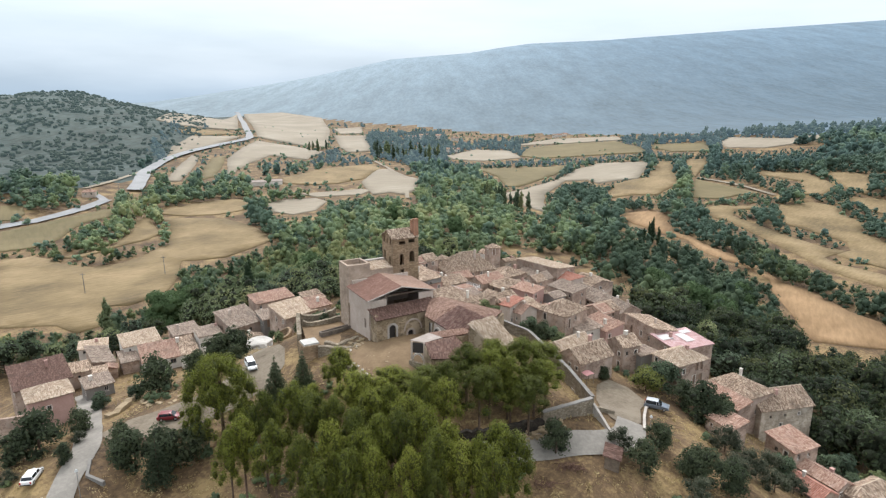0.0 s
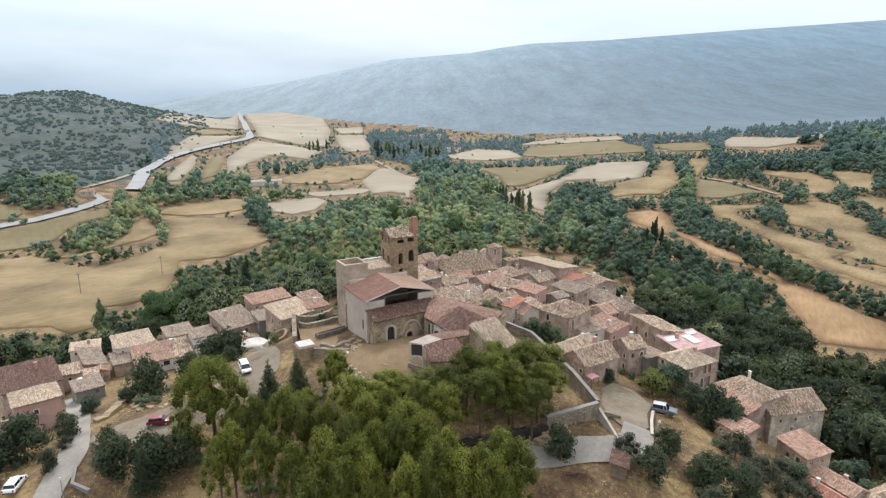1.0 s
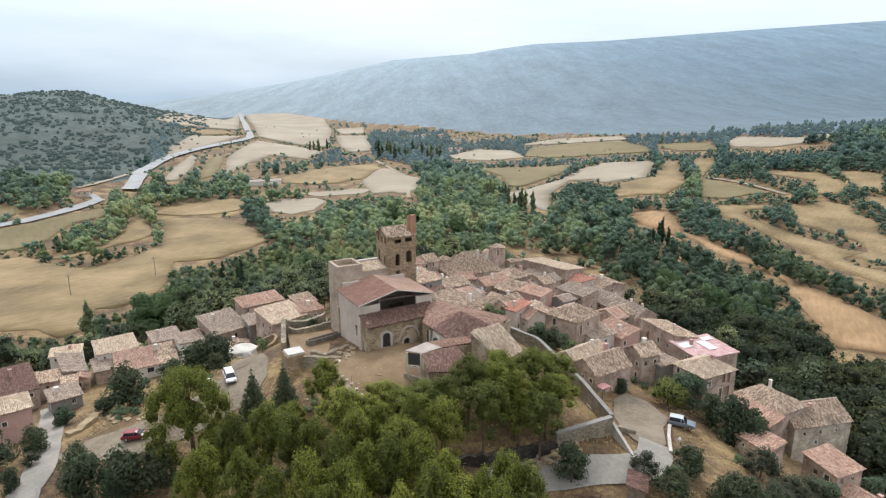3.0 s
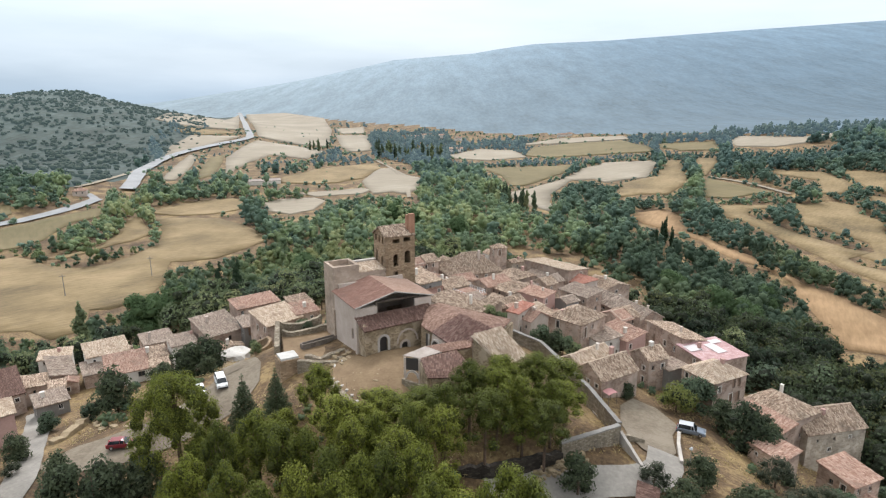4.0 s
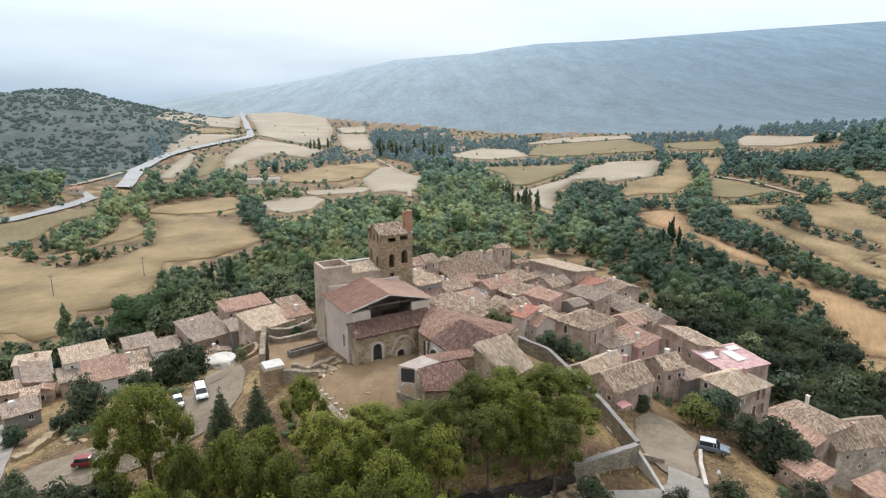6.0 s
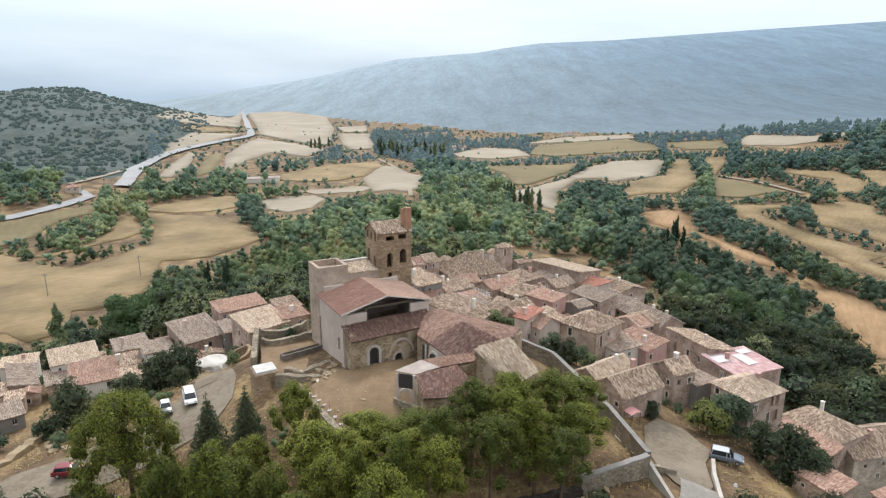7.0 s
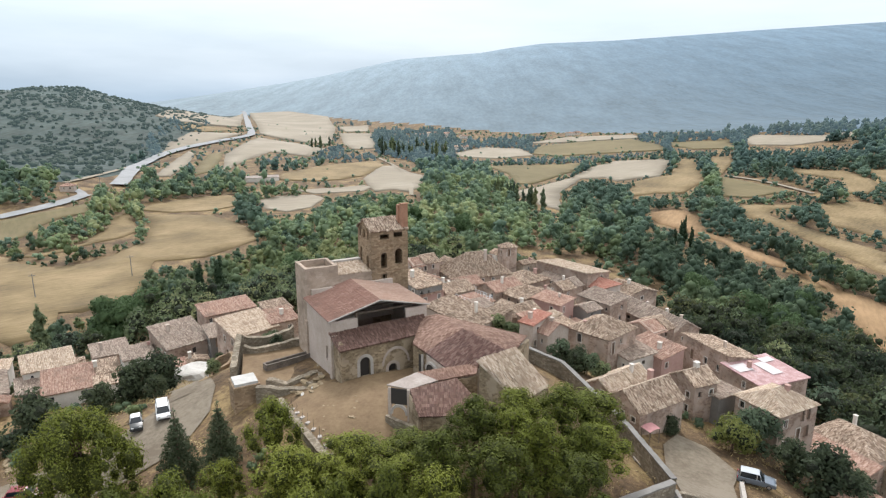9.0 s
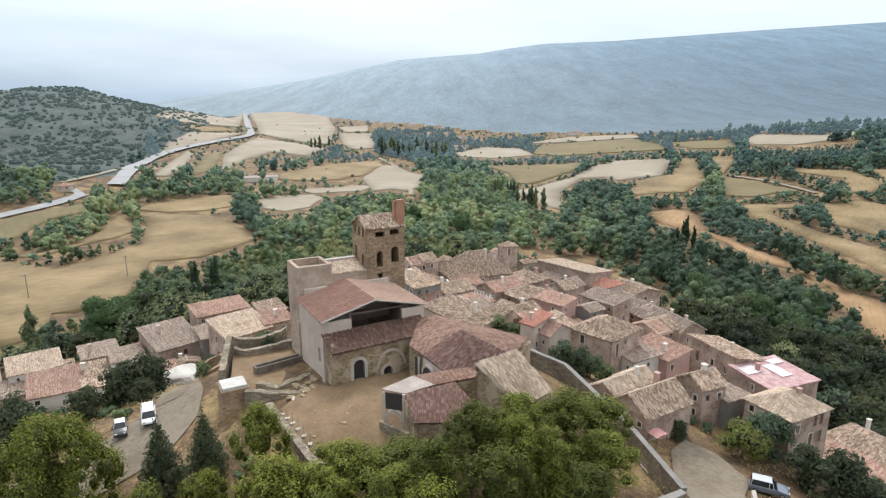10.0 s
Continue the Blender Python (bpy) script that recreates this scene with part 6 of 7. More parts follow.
house(-78.4, 104.5, 40, 7.5, 7.0, -6.0, 1.5, "hip", PINKRENDER, TILE_PALE, front=[(3.0, -2.6, 0.7, 0.9)],
      label="pink rendered house with an orange and cream tile roof")
house(66.7, 102.7, 24, 6.6, 6.3, -15.5, 1.1, "-y", HOUSESTONE, TILE_PINK,
      label="low stone house with a pink tile roof")
house(63.9, 90.2, 24, 4.5, 6.8, -16.5, 1.3, "y", HOUSESTONE, TILE_RED,
      label="stone house with a red tile roof")
house(70.9, 95.9, 24, 4.2, 8.2, -18.5, 1.1, "y", HOUSESTONE, TILE_PINK,
      label="long stone barn with a pink tile roof")
house(74.2, 93.3, 24, 9.8, 4.4, -19.5, 1.5, "hip", HOUSESTONE, TILE_OLD,
      label="stone house with a brown hipped tile roof")

# ---- sheds, annexes and small houses that fill the gaps of the village ----
def free_lot(x, y, turn, w, d, slack=0.5):
    c, s = math.cos(radians(turn)), math.sin(radians(turn))
    pts = [(x + c * a * w - s * b * d, y + s * a * w + c * b * d) for a in (0.1, 0.5, 0.9) for b in (0.1, 0.5, 0.9)]
    for lx, ly, lt, lw, ld in LOTS:
        c2, s2 = math.cos(radians(lt)), math.sin(radians(lt))
        for px, py in pts:
            u, v = c2 * (px - lx) + s2 * (py - ly), -s2 * (px - lx) + c2 * (py - ly)
            if -slack < u < lw + slack and -slack < v < ld + slack:
                return False
    return True


VILLAGE = [(9, 150), (30, 152), (48, 150), (58, 166), (52, 186), (40, 196), (8, 206), (-8, 192), (-9, 166)]
WESTEND = [(-100, 128), (-78, 128), (-58, 140), (-40, 150), (-32, 158), (-58, 172), (-98, 158)]
for area, n, drop, label in ((VILLAGE, 60, (2.8, 5.0), "small old stone annex among the village roofs"), (WESTEND, 18, (2.4, 3.8), "low stone outhouse of the west quarter")):
    xs, ys = [p[0] for p in area], [p[1] for p in area]
    made = tries = 0
    while made < n and tries < 900:
        tries += 1
        x, y = random.uniform(min(xs), max(xs)), random.uniform(min(ys), max(ys))
        w, d, turn = random.uniform(3.0, 5.5), random.uniform(2.6, 4.8), random.uniform(26, 44)
        if not bool(inside(area, np.array([x]), np.array([y]))[0]) or not free_lot(x, y, turn, w, d, 0.2):
            continue
        eave = ground_z(x, y) + random.uniform(*drop)
        house(x, y, turn, w, d, eave, random.uniform(0.6, 1.3), random.choice(("-y", "-x", "x", "y", "+x")), random.choice((HOUSESTONE, HOUSESTONE, RENDER, GREYSTONE, WHITEWASH)),
              random.choice((TILE_OLD, TILE_OLD, TILE_PINK, TILE_GREY, TILE_PALE)), front=[(w * 0.35, -1.9, 0.7, 1.0)] if random.random() < 0.6 else (), label=label, over=0.2)
        made += 1

# ---- far farm buildings ----
house(-181, 573, 24, 29, 9, -28.2, 1.4, "x", WHITEWASH, SHEETING, label="long pale farm shed with a low sheet roof", name="farm_shed")
house(-276, 462, 20, 9, 8, -20.5, 1.8, "hip", RENDER, TILE_PINK, front=[(2, -2.2, 1, 1.3), (6, -2.2, 1, 1.3)], label="small cream house beside the valley road")
for x, y, w, eave in ((-66, 1092, 18, 6.0), (-48, 1112, 22, 7.0), (-30, 1094, 14, 5.0), (-12, 1114, 16, 6.0), (2, 884, 22, 4.5), (190, 1074, 16, 5.0), (16, 1073, 12, 5.0), (206, 1078, 10, 4.5)):
    house(x, y, random.uniform(-10, 25), w, w * 0.6, ground_z(x, y) + eave, 1.8, "x", WHITEWASH, TILE_PINK, label="far whitewashed farmhouse in the valley")


def utility_pole(x, y, tall):
    ob = thing("utility_pole", x, y, ground_z(x, y), 25, "thin grey utility pole standing in the stubble", "pole", "poles of the valley line")
    bm = bmesh.new()
    add_tube(bm, (0, 0, -0.5), (0, 0, tall), 0.22, 0.14, 6)
    part("pole", bm, CONCRETE, ob)
    part("cross_arm", box(-1.2, -0.1, tall - 0.9, 1.2, 0.1, tall - 0.7), CONCRETE, ob)


for x, y, tall in ((-139, 293, 10), (-162, 263, 10), (-252, 471, 12)):
    utility_pole(x, y, tall)

# ---- cars ----
TYRE = plain("tyre_rubber", (0.02, 0.02, 0.02), 0.8)
RIM = plain("wheel_rim", (0.45, 0.45, 0.46), 0.35, 0.8)
CARGLASS = plain("car_glass", (0.015, 0.02, 0.025), 0.06)
LAMP = plain("lamp_lens", (0.42, 0.43, 0.43), 0.15)
TAIL = plain("tail_lens", (0.35, 0.02, 0.02), 0.2)
TRIM = plain("dark_trim", (0.03, 0.03, 0.032), 0.5)


def extrude_profile(pts, half, top_in=0.0, bevel=0.06):
    bm = bmesh.new()
    zs = [z for _, z in pts]
    z0, z1 = min(zs), max(zs)
    rows = []
    for s in (-1, 1):
        rows.append([bm.verts.new((x, s * (half - top_in * (z - z0) / (z1 - z0)), z)) for x, z in pts])
    k = len(pts)
    bm.faces.new(rows[0]), bm.faces.new(rows[1][::-1])
    for i in range(k):
        bm.faces.new((rows[0][i], rows[1][i], rows[1][(i + 1) % k], rows[0][(i + 1) % k]))
    bmesh.ops.recalc_face_normals(bm, faces=bm.faces)
    if bevel:
        bmesh.ops.bevel(bm, geom=list(bm.edges), offset=bevel, segments=2, affect="EDGES", profile=0.6)
    for f in bm.faces:
        f.smooth = True
    return bm


def car(name, x, y, turn, paint, length, width, tall, label, nose=0.9, tail=0.1, belt=0.92, roof=None, spare=False):
    """A car with its nose towards +x. nose, tail: how far the glasshouse stands back from each end."""
    ob = thing(name, x, y, ground_z(x, y) + 0.3, turn, label, "car")
    l, h = length / 2, width / 2
    part("body", extrude_profile([(-l, 0.35), (-l + 0.06, belt - 0.05), (-l + 0.2, belt), (l - nose * 0.9, belt), (l - 0.25, belt - 0.18), (l, belt - 0.35), (l, 0.35), (l - 0.2, 0.28), (-l + 0.2, 0.28)], h), paint, ob)
    part("glasshouse", extrude_profile([(-l + tail, belt - 0.02), (-l + tail + 0.22, tall - 0.1), (-l + tail + 0.4, tall - 0.04), (l - nose - 0.75, tall - 0.04), (l - nose - 0.5, tall - 0.1), (l - nose + 0.1, belt - 0.02)],
                                       h - 0.06, 0.16, 0.04), CARGLASS, ob)
    part("roof", extrude_profile([(-l + tail + 0.22, tall - 0.07), (-l + tail + 0.35, tall), (l - nose - 0.8, tall), (l - nose - 0.55, tall - 0.07)], h - 0.2, 0.03, 0.02), roof or paint, ob)
    for xx in (-l + tail + 0.12, 0.0, l - nose - 0.3):
        for s in (-1, 1):
            bm = bmesh.new()
            add_tube(bm, (xx, s * (h - 0.05), belt - 0.03), (xx + (0.16 if xx < 0 else -0.22 if xx > 0 else 0), s * (h - 0.2), tall - 0.05), 0.045, 0.04, 5)
            part("pillar", bm, roof or paint, ob)
    for xx in (-l + 0.78, l - 0.82):
        for s in (-1, 1):
            bm = bmesh.new()
            add_tube(bm, (xx, s * (h - 0.2), 0.33), (xx, s * (h + 0.01), 0.33), 0.33, 0.33, 16)
            wheel = part("wheel", bm, TYRE, ob)
            bm = bmesh.new()
            add_tube(bm, (xx, s * (h - 0.02), 0.33), (xx, s * (h + 0.025), 0.33), 0.21, 0.19, 12)
            part("rim", bm, RIM, wheel)
    for s in (-1, 1):
        part("headlight", box(l - 0.12, s * (h - 0.3) - 0.17, belt - 0.36, l + 0.012, s * (h - 0.3) + 0.17, belt - 0.2), LAMP, ob)
        part("tail_light", box(-l - 0.012, s * (h - 0.16) - 0.1, belt - 0.34, -l + 0.1, s * (h - 0.16) + 0.1, belt - 0.04), TAIL, ob)
        part("mirror", box(l - nose - 0.05, s * (h + 0.1) - 0.09, belt - 0.03, l - nose + 0.08, s * (h + 0.1) + 0.09, belt + 0.12), TRIM, ob)
    part("bumper", box(l - 0.05, -h + 0.12, 0.34, l + 0.05, h - 0.12, 0.5), TRIM, ob)
    part("bumper", box(-l - 0.05, -h + 0.12, 0.34, -l + 0.05, h - 0.12, 0.5), TRIM, ob)
    return ob


WHITE = plain("white_paint", (0.74, 0.75, 0.76), 0.25)
SILVER = plain("silver_paint", (0.48, 0.50, 0.53), 0.28, 0.5)
RED = plain("red_paint", (0.17, 0.012, 0.02), 0.3)
BLACK = plain("black_paint", (0.03, 0.035, 0.035), 0.3)
car("van", -39.0, 114.4, -62, WHITE, 4.4, 1.8, 1.8, "white panel van parked on pale gravel", 0.7, 0.06, 1.05)
car("jeep", -42.0, 112.6, -62, BLACK, 3.3, 1.6, 1.65, "dark green jeep with a white roof on the gravel", 1.1, 0.1, 1.05, WHITE)
car("suv", 41.9, 108.6, -25, plain("steel_blue_paint", (0.16, 0.19, 0.23), 0.28, 0.4), 4.6, 1.9, 1.75, "steel-blue sport utility car with a pale roof on dry grass", 1.45, 0.1, 1.02, SILVER)
car("hatchback", -50.1, 100.9, 12, RED, 4.0, 1.75, 1.45, "dark red hatchback parked on pale gravel", 0.95, 0.25)
car("saloon", -64.8, 84.6, 100, WHITE, 4.4, 1.8, 1.45, "white car parked on dry grass", 1.0, 0.4)
car("saloon", 76.6, 103.4, -30, SILVER, 4.3, 1.8, 1.45, "grey car parked below the barns", 1.0, 0.35)

# ---- small outdoor things ----
hut = thing("garden_shed", 26.4, 84.2, ground_z(26.4, 84.2), 70, "small shed with a dark red-brown roof", "shed")
part("wall", box(-1.7, -1.1, -0.6, 1.7, 1.1, 1.8), WOOD, hut)
roof_slab("roof", ((-2.0, -1.4, 1.75), (2.0, -1.4, 1.75), (2.0, 1.4, 2.3), (-2.0, 1.4, 2.3)), TILE_BROWN, hut)
seat = thing("bench", 24.3, 103.2, ground_z(24.3, 103.2), 102, "pale stone bench beside the rampart", "bench")
part("seat", box(-0.9, -0.22, 0.38, 0.9, 0.22, 0.5), COPING, seat)
for s in (-0.65, 0.65):
    part("leg", box(s - 0.1, -0.18, -0.3, s + 0.1, 0.18, 0.38), COPING, seat)


def street_lamp(x, y):
    ob = thing("street_lamp", x, y, ground_z(x, y), 0, "thin grey street lamp post beside the lane", "street lamp")
    bm = bmesh.new()
    add_tube(bm, (0, 0, -0.3), (0, 0, 4.6), 0.07, 0.045, 8)
    part("pole", bm, plain("galvanised", (0.35, 0.35, 0.35), 0.5, 0.6), ob)
    bm = bmesh.new()
    add_tube(bm, (0, 0, 4.6), (0, 0, 4.75), 0.05, 0.28, 10)
    add_tube(bm, (0, 0, 4.75), (0, 0, 5.05), 0.28, 0.12, 10)
    part("lantern", bm, LAMP, ob)


street_lamp(34.4, 91.0)
street_lamp(-54.8, 80.4)
post = thing("marker_post", 13.1, 84.9, ground_z(13.1, 84.9), 0, "red and white striped marker post by the lane", "marker")
for k in range(4):
    bm = bmesh.new()
    add_tube(bm, (0, 0, 0.3 * k), (0, 0, 0.3 * k + 0.3), 0.14, 0.14, 10)
    part("band", bm, RED if k % 2 else WHITE, post)
# sheets on the low building on the east side
for lx, ly, ww, dd in ((0.2, 5.2, 3.4, 2.6), (5.4, 2.6, 2.6, 4.4), (7.6, 6.6, 3.0, 1.6)):
    m = pose(56.3, 136.0, -8.85 + 0.09 * ly, 0, 0, 23)
    bm = bmesh.new()
    bmesh.ops.create_grid(bm, x_segments=10, y_segments=10, size=0.5)
    for v in bm.verts:
        x, y = lx + (v.co.x + 0.5) * ww, ly + (v.co.y + 0.5) * dd
        v.co = m @ Vector((x, y, 0.05 + 0.08 * (y - ly) + 0.06 * noise.noise((x * 1.5, y * 1.5, 0))))
    bmesh.ops.solidify(bm, geom=bm.faces[:], thickness=0.03)
    tagged(part("roof_sheet", bm, SHEET_WHITE), "white plastic sheet laid over a roof", "sheet")
# railing round the roof terrace
rail = thing("roof_railing", 6.2, 162.7, -3.35, 40, "white metal railing round a roof terrace", "railing")
for (x0, y0), (x1, y1) in (((0.2, 0.2), (6.0, 0.2)), ((0.2, 0.2), (0.2, 6.0)), ((6.0, 0.2), (6.0, 6.0))):
    for hz in (0.5, 1.0):
        bm = bmesh.new()
        add_tube(bm, (x0, y0, hz), (x1, y1, hz), 0.04, 0.04, 5)
        part("rail", bm, WHITE, rail)
    for k in range(7):
        px, py = x0 + (x1 - x0) * k / 6, y0 + (y1 - y0) * k / 6
        part("post", box(px - 0.03, py - 0.03, -0.2, px + 0.03, py + 0.03, 1.02), WHITE, rail)

# ---- trees ----
def foliage(name, ramp, tint_attr=False, through=0.4, leafwise=0.35, rough_skin=False):
    """Leaves: each leaf and each tree its own tone of green, letting a little light through."""
    m = bpy.data.materials.new(name)
    m.use_nodes = True
    n, l = m.node_tree.nodes, m.node_tree.links
    b = n["Principled BSDF"]
    b.inputs["Roughness"].default_value = 0.75
    b.inputs["Specular IOR Level"].default_value = 0.2
    geo, info = n.new("ShaderNodeNewGeometry"), n.new("ShaderNodeObjectInfo")
    r = n.new("ShaderNodeValToRGB")
    e = r.color_ramp.elements
    e[0].color, e[1].color = (*ramp[0], 1), (*ramp[-1], 1)
    for k, c in enumerate(ramp[1:-1]):
        e.new((k + 1) / (len(ramp) - 1)).color = (*c, 1)
    mul = n.new("ShaderNodeMath")
    mul.operation = "MULTIPLY_ADD"
    mul.inputs[1].default_value = leafwise
    l.new(geo.outputs["Random Per Island"], mul.inputs[0])
    half = n.new("ShaderNodeMath")
    half.operation = "MULTIPLY"
    half.inputs[1].default_value = 1 - leafwise
    if tint_attr:
        at = n.new("ShaderNodeAttribute")
        at.attribute_name = "tint"
        l.new(at.outputs["Fac"], half.inputs[0])
    else:
        l.new(info.outputs["Random"], half.inputs[0])
    l.new(half.outputs[0], mul.inputs[2]), l.new(mul.outputs[0], r.inputs["Fac"])
    l.new(r.outputs["Color"], b.inputs["Base Color"])
    if rough_skin:
        tex, bp = n.new("ShaderNodeTexNoise"), n.new("ShaderNodeBump")
        tex.inputs["Scale"].default_value, tex.inputs["Detail"].default_value = 5.0, 4.0
        bp.inputs["Strength"].default_value, bp.inputs["Distance"].default_value = 1.0, 0.5
        l.new(geo.outputs["Position"], tex.inputs["Vector"]), l.new(tex.outputs["Fac"], bp.inputs["Height"])
        l.new(bp.outputs["Normal"], b.inputs["Normal"])
    tr, mix = n.new("ShaderNodeBsdfTranslucent"), n.new("ShaderNodeMixShader")
    l.new(r.outputs["Color"], tr.inputs["Color"])
    mix.inputs[0].default_value = through
    l.new(b.outputs[0], mix.inputs[1]), l.new(tr.outputs[0], mix.inputs[2])
    l.new(mix.outputs[0], n["Material Output"].inputs["Surface"])
    return m


LEAF_RAMP = ((0.058, 0.088, 0.064), (0.092, 0.128, 0.084), (0.128, 0.165, 0.092), (0.170, 0.205, 0.100), (0.250, 0.250, 0.125))
LEAF = foliage("broad_leaves", LEAF_RAMP, leafwise=0.2)
LEAF_WOOD = foliage("wood_leaves", [(1.1 * r, 1.14 * g, 1.08 * b) for r, g, b in LEAF_RAMP], True, 0.45, 0.14)
# leaf colours lightened and blued with distance: haze put into the base colour
LEAF_MID_HAZE = foliage("hazed_hedge_leaves", [(1.6 * r, 1.68 * g, 1.8 * b) for r, g, b in LEAF_RAMP], True, 0.45, 0.14)
LEAF_FAR_HAZE = foliage("hazed_far_leaves", [(1.6 * r, 1.75 * g, 2.2 * b) for r, g, b in LEAF_RAMP], True, 0.5, 0.14)
# same leaves with shade put into the colour, mostly for the right slope
LEAF_SHADED = foliage("shaded_broad_leaves", [(0.44 * r, 0.46 * g, 0.42 * b) for r, g, b in LEAF_RAMP], leafwise=0.2)
NEEDLE = foliage("pine_needles", ((0.062, 0.076, 0.014), (0.097, 0.114, 0.019), (0.133, 0.151, 0.024), (0.180, 0.195, 0.033)), through=0.15, leafwise=0.12)
# crown hearts coloured darker than their leaves to paint the shade inside
HEART = foliage("shaded_inner_leaves", ((0.014, 0.020, 0.011), (0.024, 0.032, 0.017), (0.036, 0.046, 0.024)), through=0.0, rough_skin=True)
NEEDLE_HEART = foliage("shaded_inner_needles", ((0.036, 0.044, 0.011), (0.055, 0.064, 0.014), (0.076, 0.084, 0.018)), through=0.0, rough_skin=True)
DARK_NEEDLE = foliage("dark_evergreen", ((0.040, 0.056, 0.034), (0.066, 0.086, 0.048), (0.098, 0.118, 0.066)))
CYPRESS = foliage("cypress_leaves", ((0.025, 0.045, 0.024), (0.039, 0.065, 0.034), (0.057, 0.088, 0.043)))
OLIVE = foliage("olive_leaves", ((0.055, 0.065, 0.042), (0.085, 0.095, 0.065), (0.12, 0.13, 0.09)))
BARK = surface("pine_bark", (0.055, 0.038, 0.028), (0.15, 0.105, 0.08), 1.2, fine=7, bump=0.5)

ICO = bmesh.new()
bmesh.ops.create_icosphere(ICO, subdivisions=1, radius=1)
ICO_V = np.array([v.co[:] for v in ICO.verts])
ICO_F = np.array([[v.index for v in f.verts] for f in ICO.faces])
ICO.free()


HEARTS = []  # of the newest crown: how many triangles of heart (+) and of leaves (-) follow one another


def crown_mesh(rng, clumps, leaves, size, slim=0.55, core=0.8, lift=0.3, ruffle=0.5, fuzz=0.36):
    """Leaf quads over the skin of every clump (x, y, z, rx, rz), with a solid rough heart in each: vertices, triangles."""
    clumps = np.asarray(clumps, float)
    vs, fs, base, HEARTS[:] = [], [], 0, []
    area = (clumps[:, 3] * (clumps[:, 3] + clumps[:, 4]))
    for c, share in zip(clumps, area / area.sum()):
        rad = np.array([c[3], c[3], c[4]])
        if core:
            v = ICO_V * rad * core * (0.8 + 0.4 * rng.random((len(ICO_V), 1))) + c[:3]
            vs.append(v), fs.append(ICO_F + base)
            HEARTS.append(len(ICO_F))
            base += len(v)
        k = max(3, int(leaves * share))
        d = rng.normal(size=(k, 3))
        d[:, 2] += lift
        d /= np.linalg.norm(d, axis=1)[:, None]
        p = c[:3] + d * rad * (0.82 + fuzz * rng.random((k, 1)))
        nrm = d + ruffle * rng.normal(size=(k, 3))
        nrm /= np.linalg.norm(nrm, axis=1)[:, None]
        a = np.cross(nrm, rng.normal(size=(k, 3)))
        a /= np.linalg.norm(a, axis=1)[:, None]
        b = np.cross(nrm, a)
        s = size * (0.6 + 0.8 * rng.random((k, 1)))
        a, b = a * s, b * s * slim
        q = np.stack([p - a, p - b * 0.9, p + a, p + b], 1).reshape(-1, 3)
        f = np.arange(k)[:, None] * 4 + base
        vs.append(q)
        fs.append(np.concatenate([f + [0, 1, 2], f + [0, 2, 3]]))
        HEARTS.append(-2 * k)
        base += 4 * k
    return np.concatenate(vs), np.concatenate(fs)


def mesh_from(name, v, f, material, tint=None):
    me = bpy.data.meshes.new(name)
    me.vertices.add(len(v))
    me.vertices.foreach_set("co", np.asarray(v, np.float32).ravel())
    me.loops.add(f.size)
    me.loops.foreach_set("vertex_index", f.astype(np.int32).ravel())
    me.polygons.add(len(f))
    me.polygons.foreach_set("loop_start", np.arange(0, f.size, 3, dtype=np.int32))
    me.polygons.foreach_set("loop_total", np.full(len(f), 3, np.int32))
    if tint is not None:
        me.attributes.new("tint", "FLOAT", "POINT").data.foreach_set("value", np.asarray(tint, np.float32))
    me.materials.append(material)
    me.update(calc_edges=True)
    me.validate()
    return me


def broad_clumps(rng, r, h, low=0.18, n=11):
    """Clumps of a round, uneven crown of radius r and height h standing on its trunk at the origin."""
    out = [(0, 0, h * 0.60, r * 0.62, h * 0.30)]
    for k in range(n):
        a, u = rng.random() * math.tau, rng.random()
        z = h * (low + (0.92 - low) * u)
        reach = r * (0.78 * math.sin(math.pi * (0.18 + 0.72 * u))) * (0.7 + 0.5 * rng.random())
        s = r * (0.30 + 0.22 * rng.random())
        out.append((reach * math.cos(a), reach * math.sin(a), z, s, s * (0.75 + 0.3 * rng.random())))
    return out


def trunk_part(parent, h, r, limbs=(), lean=(0, 0), material=BARK, sides=7):
    bm = bmesh.new()
    add_tube(bm, (0, 0, -0.6), (lean[0] * 0.5, lean[1] * 0.5, h * 0.5), r, r * 0.72, sides)
    add_tube(bm, (lean[0] * 0.5, lean[1] * 0.5, h * 0.5), (lean[0], lean[1], h), r * 0.72, r * 0.25, sides)
    for a, b, rr in limbs:
        add_tube(bm, a, b, rr, rr * 0.4, 5)
    return part("trunk", bm, material, parent)


def make_tree(name, label, category, clumps, leaves, size, material, h, r, rng, slim=0.55, group="", trunk_h=0.75, core=0.6, limbs=True):
    ob = thing(name, 0, 0, -900, 0, label, category, group)
    v, f = crown_mesh(rng, clumps, leaves, size, slim, core, ruffle=0.3 if size < 0.15 else 0.5, fuzz=0.5 if size < 0.15 else 0.36)
    me = mesh_from("crown", v, f, material)
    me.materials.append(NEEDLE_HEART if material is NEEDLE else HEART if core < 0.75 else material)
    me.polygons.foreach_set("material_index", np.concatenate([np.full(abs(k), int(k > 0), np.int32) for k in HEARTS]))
    crown = new("crown", me)
    crown.parent = ob
    arms = []
    if limbs:
        for c in clumps[1:8]:
            z0 = max(0.25 * h, c[2] - 0.28 * h)
            arms.append(((0, 0, z0), (c[0] * 0.8, c[1] * 0.8, c[2] - c[4] * 0.3), r * 0.35))
    trunk_part(ob, h * trunk_h, r, arms)
    return ob


used_models = []


